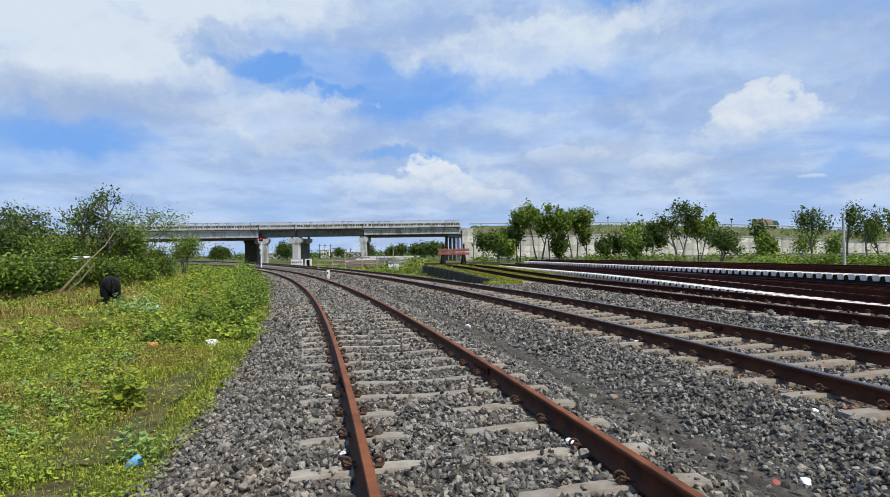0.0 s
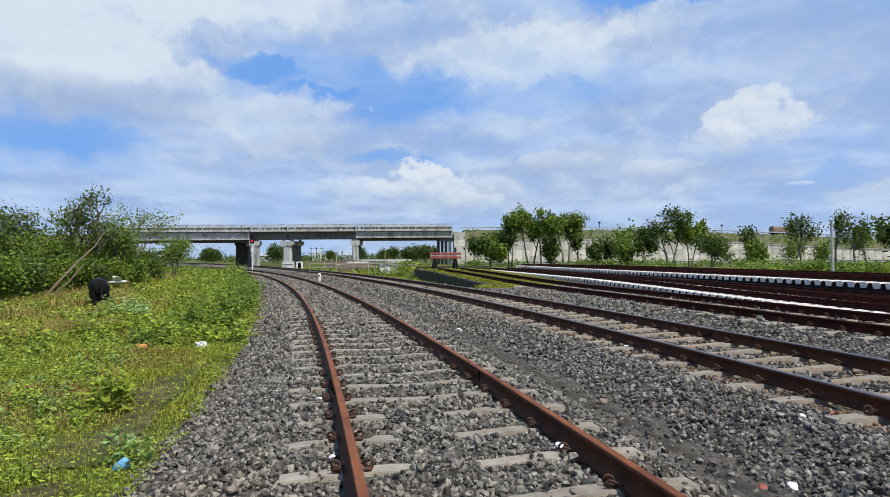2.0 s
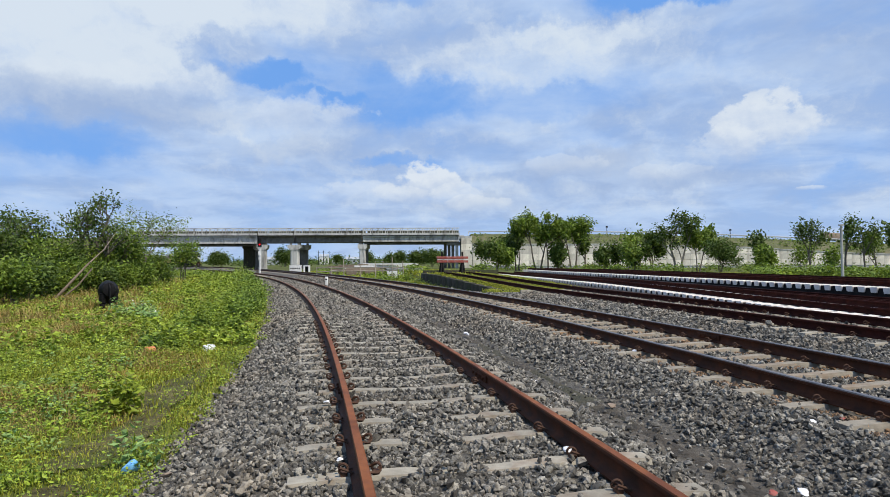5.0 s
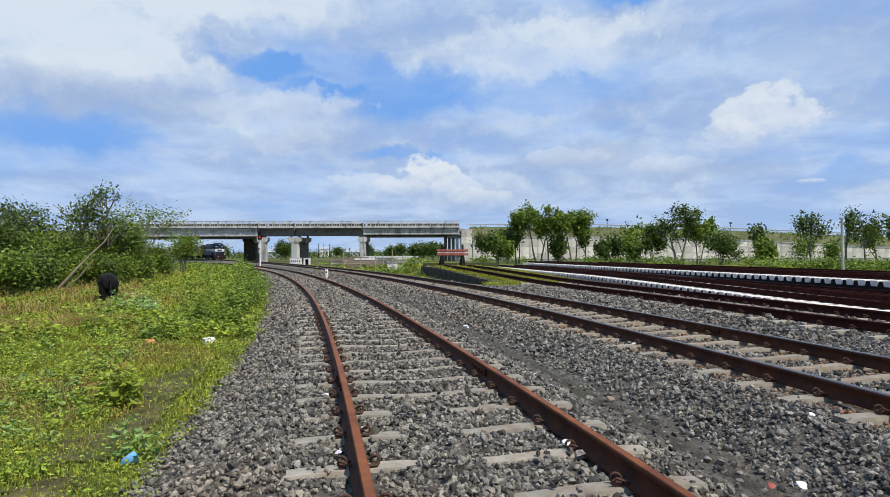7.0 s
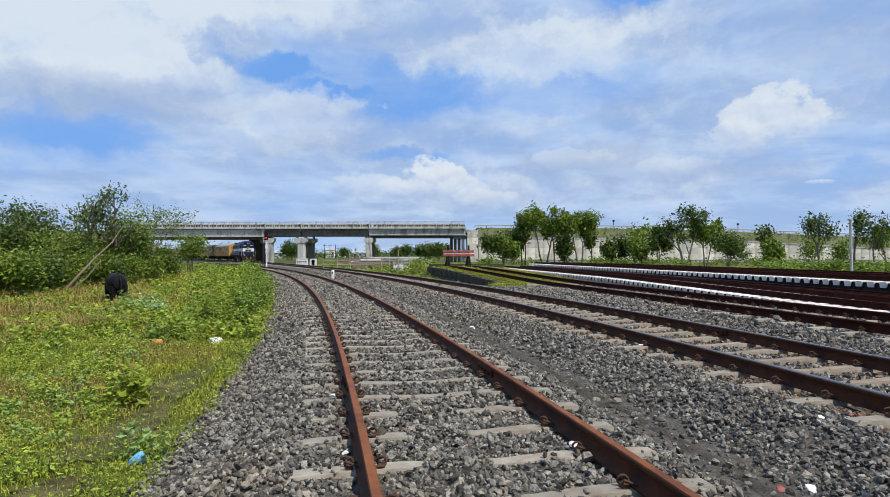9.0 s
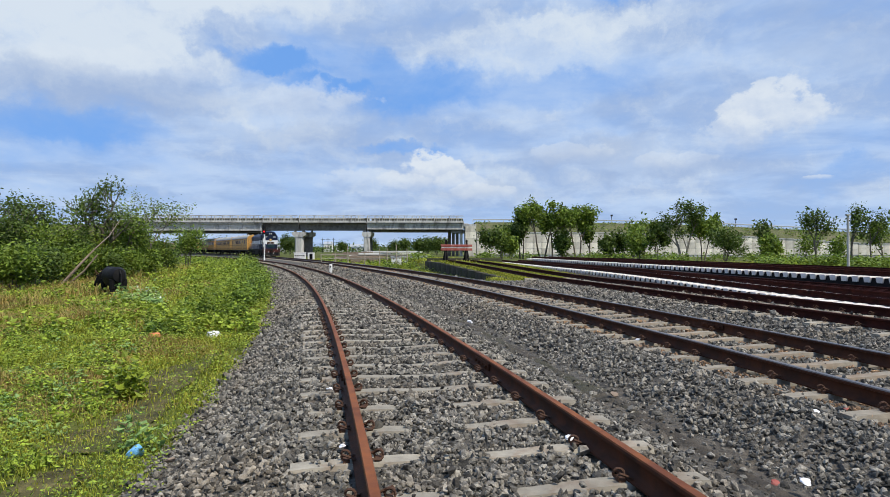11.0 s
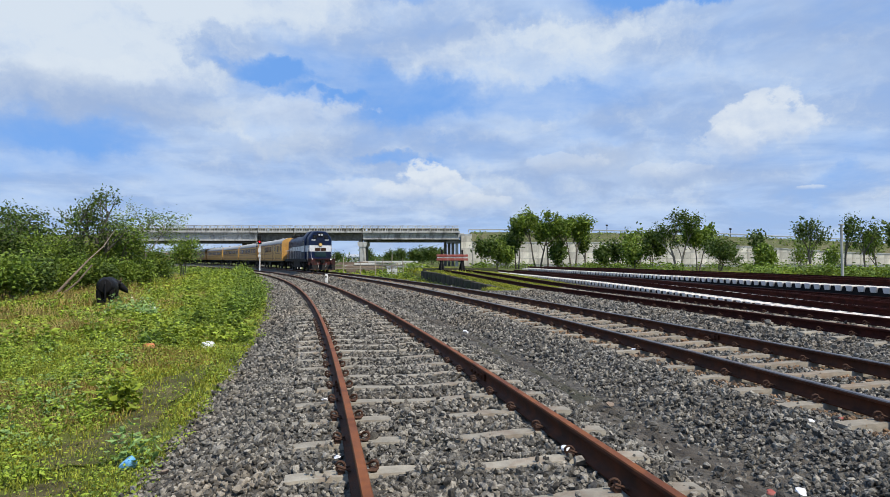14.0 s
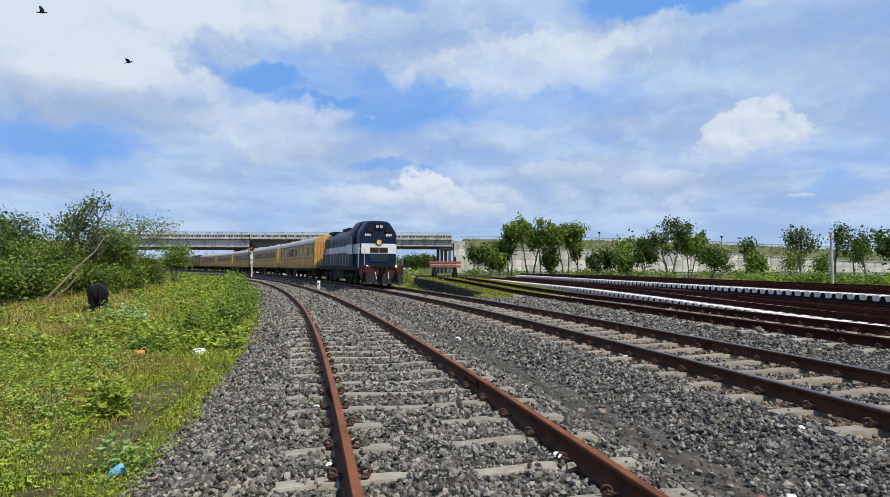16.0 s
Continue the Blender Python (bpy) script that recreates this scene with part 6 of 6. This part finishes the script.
def buffer_stop():
    ob = thing("buffer_stop", "dead-end buffer stop of black rail frames with red crossbars", "buffer stop")
    x, y, th = at(LINE3, 46.2)
    m = pose(x, y, siding_height(46) - 0.05, 0, 0, math.degrees(th))

    def add(name, bm, mat, label=""):
        bmesh.ops.transform(bm, matrix=m, verts=bm.verts[:])
        part(name, bm, mat, ob, label)
    for sx in (-0.86, 0.86):
        bm = bmesh.new()
        for a, b in (((sx - 0.12, -0.35, 0), (sx - 0.03, 0, 1.15)), ((sx + 0.12, -0.35, 0), (sx + 0.03, 0, 1.15)), ((sx - 0.12, 0.6, 0), (sx, 0.1, 1.15)), ((sx + 0.12, 0.6, 0), (sx, 0.1, 1.15))):
            tube(bm, a, b, 0.075, sides=6)
        add("leg_frame", bm, M_BLACK, "black legs bent from old rail")
        add("upright", boxes((sx, 0, 1.1, 0.14, 0.14, 1.5)), M_BLACK)
    for z in (1.05, 1.36):
        add("crossbar", boxes((0, -0.12, z, 2.6, 0.16, 0.19, 0, 0.02)), M_RED, "faded red crossbar")
    add("white_stripe", boxes((0, -0.12, 1.205, 2.5, 0.08, 0.05)), M_WHITEWASH)


buffer_stop()


def signal_post():
    x, y = -23.4, 77.0
    z = -0.2
    ob = thing("railway_signal", "white signal post showing a red light", "railway signal")
    part("post", tube(bmesh.new(), (x, y, z), (x, y, 3.5), 0.085, 0.075, 10), M_WHITEWASH, ob)
    part("ladder", boxes((x - 0.3, y + 0.1, 1.8, 0.04, 0.04, 3.6), (x - 0.5, y + 0.1, 1.8, 0.04, 0.04, 3.6), *[(x - 0.4, y + 0.1, 0.3 + 0.4 * k, 0.2, 0.03, 0.03) for k in range(9)]), M_BLACK, ob)
    head = part("signal_head", boxes((x, y - 0.05, 4.0, 0.42, 0.25, 1.2, 0, 0.05)), M_BLACK, ob, "black signal head")
    for k, mat in ((0, M_RED_LAMP), (1, M_GLASS)):
        zz = 3.72 + 0.56 * k
        part("lens", tube(bmesh.new(), (x, y - 0.20, zz), (x, y - 0.17, zz), 0.11, sides=14), mat, head, "lit red lens" if k == 0 else "dark lens")
        part("visor", tube(bmesh.new(), (x, y - 0.42, zz + 0.17), (x, y - 0.17, zz + 0.17), 0.1, sides=8), M_BLACK, head)
    part("marker_plate", boxes((x, y - 0.14, 2.6, 0.34, 0.03, 0.5), (x, y - 0.14, 1.9, 0.3, 0.03, 0.34)), M_WHITEWASH, ob, "white plate on the post")


signal_post()


def track_post():
    x, y = -8.14, 42.0
    ob = thing("marker_post", "short whitewashed concrete marker post between the tracks", "marker post")
    part("post", boxes((x, y, 0.16, 0.2, 0.2, 0.62, 12, 0.03)), M_WHITEWASH, ob)
    part("mark", boxes((x - 0.01, y - 0.105, 0.28, 0.1, 0.01, 0.12, 12)), M_BLACK, ob, "small dark painted mark")


track_post()


def culvert_walls():
    ob = thing("culvert_parapet", "whitewashed culvert parapet with dark painted marks", "low wall", "culvert parapets")
    part("wall", boxes((-24.5, 100, 0.28, 1.9, 0.4, 1.15, 0, 0.04)), M_WHITEWASH, ob)
    part("coping", boxes((-24.5, 100, 0.9, 2.0, 0.5, 0.1)), M_WHITEWASH, ob)
    part("marks", boxes(*[(-25.2 + 0.34 * k, 99.79, 0.42, 0.22, 0.02, 0.2) for k in range(5)]), M_BLACK, ob, "row of dark painted marks")
    ob = thing("culvert_wall", "whitewashed culvert head with a square dark opening", "low wall", "culvert parapets")
    part("frame", boxes((-22.95, 99.6, 0.3, 0.22, 0.5, 1.2), (-22.15, 99.6, 0.3, 0.22, 0.5, 1.2), (-22.55, 99.6, 0.82, 0.6, 0.5, 0.18)), M_WHITEWASH, ob)
    part("opening", boxes((-22.55, 99.75, 0.22, 0.6, 0.1, 1.0)), M_BLACK, ob, "dark opening")
    ob = thing("culvert_parapet", "dirty white low masonry wall beside the bank", "low wall", "culvert parapets")
    for k in range(6):
        part("masonry_block", boxes((-5.6 + 0.62 * k, 63 - 0.1 * k, 0.2, 0.6, 0.45, 1.0, -8, 0.04)), M_WHITEWASH, ob)
    part("coping", boxes((-4.05, 62.75, 0.76, 3.8, 0.55, 0.12, -9)), M_CONCRETE, ob)


culvert_walls()


def fence():
    ob = thing("pole_fence", "rough fence of leaning weathered poles", "fence")
    r = random.Random(3)
    for x, y, h in ((-9.9, 60, 2.2), (-8.4, 61, 1.5), (-6.77, 60, 2.0), (-6.0, 59.5, 2.0), (-5.12, 59.6, 2.4), (-4.5, 60, 1.6), (-3.9, 59, 2.0), (-11.6, 62, 1.5), (-13.4, 64, 1.4)):
        z = on_ground(x, y, -0.1)
        part("pole", tube(bmesh.new(), (x, y, z), (x + r.uniform(-0.12, 0.12), y, z + h), 0.06, 0.045, 7), M_BAMBOO, ob)
    for z0, z1 in ((0.65, 0.75), (1.1, 1.0)):
        part("rail", tube(bmesh.new(), (-13.4, 64, z0 - 0.2), (-3.9, 59, z1 - 0.1), 0.04, sides=6), M_BAMBOO, ob)


fence()


def timber_pile():
    ob = thing("timber_pile", "heap of old brown timbers and rails beyond the fence", "timber pile")
    r = random.Random(6)
    for k in range(16):
        x, y = r.uniform(-12, -4.5), 78 + r.uniform(-1.5, 2.5)
        part("timber", boxes((x, y, -0.1 + 0.085 * k, r.uniform(4, 8), 0.3, 0.2, r.uniform(-8, 8))), M_TIMBER if k % 3 else M_WHITEWASH, ob)
    part("base", boxes((-8.2, 78.5, 0.0, 8.5, 3.6, 1.4, 0, 0.2)), M_TIMBER, ob)


timber_pile()


def utility_pole():
    ob = thing("utility_pole", "pale concrete utility pole beyond the yard", "utility pole")
    x, y = 24.1, 36.5
    part("pole", tube(bmesh.new(), (x, y, on_ground(x, y, -0.1)), (x - 0.05, y, 3.6), 0.085, 0.065, 8), M_CONCRETE, ob)
    part("cap", boxes((x - 0.05, y, 3.62, 0.22, 0.22, 0.08)), M_CONCRETE, ob)


utility_pole()


def far_house(x, y, w, d, h, mat, label):
    ob = thing("house", label, "house", "far houses")
    part("wall", boxes((x, y, h / 2 - 0.6, w, d, h)), mat, ob)
    part("roof", loft([[(x - w / 2 - 0.3, y - d / 2 - 0.3, h - 0.6), (x - w / 2 - 0.3, y + d / 2 + 0.3, h - 0.6), (x - w / 2 - 0.3, y, h + 0.9)], [(x + w / 2 + 0.3, y - d / 2 - 0.3, h - 0.6), (x + w / 2 + 0.3, y + d / 2 + 0.3, h - 0.6), (x + w / 2 + 0.3, y, h + 0.9)]]), M_STEEL, ob)
    for k in range(3):
        part("window", boxes((x - w / 3 + k * w / 3, y - d / 2 - 0.02, h * 0.45, w * 0.12, 0.06, h * 0.25)), M_GLASS, ob)


far_house(-79, 400, 5.5, 5, 5.5, M_WHITEWASH, "small white house far on the plain")
far_house(-73, 410, 4.5, 5, 3.6, M_WHITEWASH, "small white house far on the plain")
far_house(-56, 380, 10, 5, 3.6, M_STEEL, "long pale metal shed far on the plain")
far_house(-96, 330, 12, 5, 3.4, M_STEEL, "long pale metal shed far on the plain")
for x, y in ((-62.2, 300), (-59.6, 300), (-58, 306)):
    ob = thing("pylon_post", "thin dark power pole far on the plain", "utility pole", "far power poles")
    part("pole", tube(bmesh.new(), (x, y, -0.8), (x, y, 7.0), 0.16, 0.12, 6), M_BLACK, ob)
    part("crossarm", boxes((x, y, 6.2, 2.0, 0.15, 0.15)), M_BLACK, ob)


# ---- litter ----
def scrap(x, y, z, size, mat, label, seed, name="litter", thick=0.4):
    """A crumpled bit of film or paper."""
    r = random.Random(seed)
    ob = thing(name, label, "litter", "litter beside the tracks")
    bm = bmesh.new()
    bmesh.ops.create_icosphere(bm, subdivisions=2, radius=size)
    for v in bm.verts:
        n = noise.noise(v.co * (3.0 / size) * 0.33 + Vector((seed * 3.1, 0, 0)))
        v.co *= 1 + 0.55 * n + r.uniform(-0.12, 0.12)
        v.co.z *= thick
    bmesh.ops.transform(bm, matrix=pose(x, y, z + size * thick * 0.5, r.uniform(-20, 20), r.uniform(-20, 20), r.uniform(0, 180)), verts=bm.verts[:])
    part("film", bm, mat, ob)
    return ob


scrap(-4.99, 12.83, on_ground(-4.99, 12.83), 0.15, M_PLASTIC, "crumpled white plastic bag on the grass", 1, "plastic_bag", 0.6)
scrap(-2.77, 5.36, on_ground(-2.77, 5.36, 0.02), 0.075, M_PLASTIC_BLUE, "crumpled light blue wrapper at the ballast edge", 2, "wrapper", 0.7)
scrap(-5.74, 11.86, on_ground(-5.74, 11.86, 0.07), 0.09, M_ORANGE, "crumpled orange wrapper in the grass", 3, "wrapper", 0.7)
for i, (x, y, z, s, m) in enumerate(((2.19, 4.06, -0.05, 0.028, M_RED), (2.45, 4.16, -0.08, 0.04, M_PLASTIC), (3.37, 5.54, 0.03, 0.04, M_PLASTIC), (3.65, 5.57, 0.05, 0.025, M_RED), (3.03, 9.65, 0.06, 0.06, M_PLASTIC), (0.96, 4.77, 0.03, 0.035, M_PLASTIC), (-0.79, 4.55, 0.03, 0.025, M_PLASTIC), (-1.24, 6.38, 0.03, 0.04, M_PLASTIC), (-0.53, 12.34, 0.03, 0.07, M_PLASTIC),
                                     (1.9, 6.9, -0.14, 0.045, M_TIMBER), (2.6, 6.3, -0.12, 0.04, M_PLASTIC), (1.2, 8.2, -0.12, 0.05, M_PLASTIC), (-2.0, 4.36, -0.02, 0.04, M_TIMBER), (7.4, 12.0, 0.2, 0.12, M_PLASTIC), (0.5, 13.4, -0.1, 0.06, M_PLASTIC), (-1.6, 19, -0.1, 0.07, M_PLASTIC))):
    scrap(x, y, z, s, m, "small crumpled scrap of litter on the stones", 10 + i, "litter")


# ---- animals ----
def build_cow():
    ob = thing("cow", "black cow grazing in the tall grass", "cow")
    part("body", blob([((0, -0.86, 0.98), 0.05, 0.06), ((0, -0.82, 1.0), 0.22, 0.26), ((0, -0.6, 0.98), 0.32, 0.36), ((0, -0.2, 0.90), 0.37, 0.40), ((0, 0.3, 0.92), 0.35, 0.40), ((0, 0.65, 0.96), 0.28, 0.36), ((0, 0.85, 0.98), 0.16, 0.24), ((0, 0.92, 0.98), 0.05, 0.1)], 14), M_HIDE, ob)
    for x in (-0.2, 0.2):
        for y in (-0.66, 0.58):
            bm = bmesh.new()
            limb(bm, [Vector((x, y, 0.85)), Vector((x, y + 0.03, 0.5)), Vector((x, y, 0.44)), Vector((x, y - 0.02, 0.08)), Vector((x, y + 0.02, 0.0))], 0.13, 0.045, 9)
            leg = part("leg", bm, M_HIDE, ob)
            bm = bmesh.new()
            limb(bm, [Vector((x, y - 0.005, 0.36)), Vector((x, y - 0.02, 0.02))], 0.062, 0.056, 9)
            part("shank", bm, M_SHIN, leg, "brown lower leg")
    bm = bmesh.new()
    limb(bm, [Vector((0, -0.84, 1.2)), Vector((0.03, -0.93, 1.05)), Vector((0.04, -0.95, 0.6)), Vector((0.03, -0.93, 0.4))], 0.03, 0.035, 7)
    part("tail", bm, M_HIDE, ob)
    head = part("head", blob([((0, -0.1, 0.0), 0.17, 0.24), ((0, 0.12, -0.02), 0.15, 0.21), ((0, 0.3, -0.05), 0.14, 0.18), ((0, 0.44, -0.1), 0.135, 0.16), ((0, 0.62, -0.2), 0.10, 0.11), ((0, 0.70, -0.25), 0.085, 0.08)], 12), M_HIDE, ob)
    for sx in (-1, 1):
        bm = bmesh.new()
        limb(bm, [Vector((sx * 0.08, 0.34, 0.08)), Vector((sx * 0.18, 0.33, 0.15)), Vector((sx * 0.16, 0.35, 0.27))], 0.028, 0.008, 7)
        part("horn", bm, M_SHIN, head, "short curved horn")
        part("ear", blob([((sx * 0.19, 0.30, 0.02), 0.09, 0.03), ((sx * 0.20, 0.34, 0.02), 0.10, 0.035), ((sx * 0.19, 0.38, 0.02), 0.05, 0.02)], 8), M_HIDE, head)
    return ob, head


cow, cow_head = build_cow()


def bird(name, label, span, mat, beak):
    """Body along +y, wings hinged at the shoulders."""
    ob = thing(name, label, "bird", "birds")
    L = span * 0.48
    part("body", blob([((0, -L * 0.75, 0), 0.06 * span, 0.012 * span), ((0, -L * 0.35, 0), 0.05 * span, 0.035 * span), ((0, 0, 0), 0.07 * span, 0.065 * span), ((0, L * 0.4, 0.01), 0.05 * span, 0.05 * span), ((0, L * 0.62, 0.02), 0.035 * span, 0.035 * span), ((0, L * 0.72, 0.02), 0.012 * span, 0.012 * span)], 10), mat, ob)
    part("beak", tube(bmesh.new(), (0, L * 0.70, 0.02), (0, L * 0.95, 0.0), 0.016 * span, 0.003, 6), beak, ob)
    wings = []
    for sx in (-1, 1):
        h = span / 2
        rings = []
        for u, c0, c1, z in ((0.02, 0.16, -0.15, 0.0), (0.3, 0.20, -0.16, 0.03), (0.6, 0.15, -0.17, 0.035), (0.85, 0.02, -0.20, 0.02), (1.0, -0.14, -0.22, 0.0)):
            rings.append([(sx * u * h, c0 * span * 0.8, z * span), (sx * u * h, (c0 + c1) / 2 * span * 0.8, (z + 0.012) * span), (sx * u * h, c1 * span * 0.8, z * span), (sx * u * h, (c0 + c1) / 2 * span * 0.8, (z - 0.004) * span)])
        wings.append((part("wing", loft(rings), mat, ob), sx))
    return ob, wings


egret, egret_wings = bird("egret", "white egret flying down into the grass by the cow", 0.92, M_FEATHER_WHITE, M_BADGE)
crow, crow_wings = bird("crow", "dark bird flapping across the sky", 0.85, M_FEATHER_BLACK, M_BLACK)
kite, kite_wings = bird("crow", "dark bird flapping across the sky", 0.85, M_FEATHER_BLACK, M_BLACK)


def flap(wings, times, rate, size, rest=None):
    for w, sx in wings:
        rows = []
        for t in times:
            a = size * math.sin(2 * math.pi * rate * t) + 8 if rest is None or t < rest else -75
            rows.append((t, pose(0, 0, 0, 0, -sx * a, 0)))
        walk(w, rows)


def walk_animals():
    z = on_ground(-13.3, 24.0, -0.02)
    rows = []
    for t, turn in ((0, 6), (4, 4), (8, 5), (9, 10), (11.3, 16), (12, 8), (12.7, 2), (13.3, 0), (14.0, -5), (14.8, -4), (15.3, 0), (15.7, 3), (16, 4)):
        rows.append((t, pose(-13.3, 24.0, z, 0, 0, turn + 27)))
    walk(cow, rows)
    rows = []
    for t, turn, dip in ((0, 5, -52), (4, -4, -55), (8, 4, -50), (9.0, 24, -40), (11.3, 45, -25), (12.0, 15, -45), (12.7, -15, -45), (13.2, -60, -20), (13.8, -78, -14), (14.4, -82, -8), (15.0, -72, -16), (15.4, -30, -40), (16, 0, -50)):
        rows.append((t, pose(0, 0.82, 1.08, dip, 0, turn)))
    walk(cow_head, rows)
    # the egret glides down behind the cow and stays
    zg = on_ground(-13.2, 25.6, 0.06)
    walk(egret, [(0, pose(-13.84, 23.0, 1.52, 4, 0, -75)), (0.5, pose(-13.54, 23.0, 1.48, 0, 0, -80)), (1.0, pose(-13.22, 23.0, 1.41, -6, 0, -85)), (1.5, pose(-12.5, 23.0, 1.0, -10, 0, -90)), (2.0, pose(-12.05, 23.0, 0.65, 0, 0, -60)), (2.4, pose(-12.2, 24.0, 0.35, 10, 0, 0)), (3.0, pose(-13.0, 25.6, zg, 20, 0, 30)), (16, pose(-13.0, 25.6, zg, 20, 0, 30))])
    flap(egret_wings, [0.15 * k for k in range(19)] + [3.0, 16.0], 1.6, 24, 2.6)
    way = [(15.0, -32.45, 45, 10.55), (15.2, -30.88, 45, 10.93), (15.4, -29.24, 45, 11.95), (15.6, -27.51, 45, 13.28), (15.8, -25.25, 45, 15.03), (16.0, -23.02, 45, 16.62)]
    walk(crow, [(0, pose(-140, 80, 14, 8, 0, -75)), (9, pose(-85, 62, 11, 5, 0, -75))] + [(t, pose(x, y, zz, 18, 0, -72)) for t, x, y, zz in way])
    flap(crow_wings, [0, 14.6] + [14.7 + 0.1 * k for k in range(14)], 2.4, 38)
    walk(kite, [(0, pose(-150, 60, 16, 5, 0, -75)), (9, pose(-90, 48, 16, 5, 0, -75)), (15.8, pose(-29.7, 38, 16.65, 10, 20, -60)), (15.9, pose(-27.5, 38, 17.35, 10, 35, -60)), (16, pose(-24.9, 38, 17.4, 10, 50, -60))])
    flap(kite_wings, [0, 14.6] + [14.7 + 0.1 * k for k in range(14)], 2.2, 34)

def motions():
    walk_train()
    walk_truck()
    walk_animals()


motions()
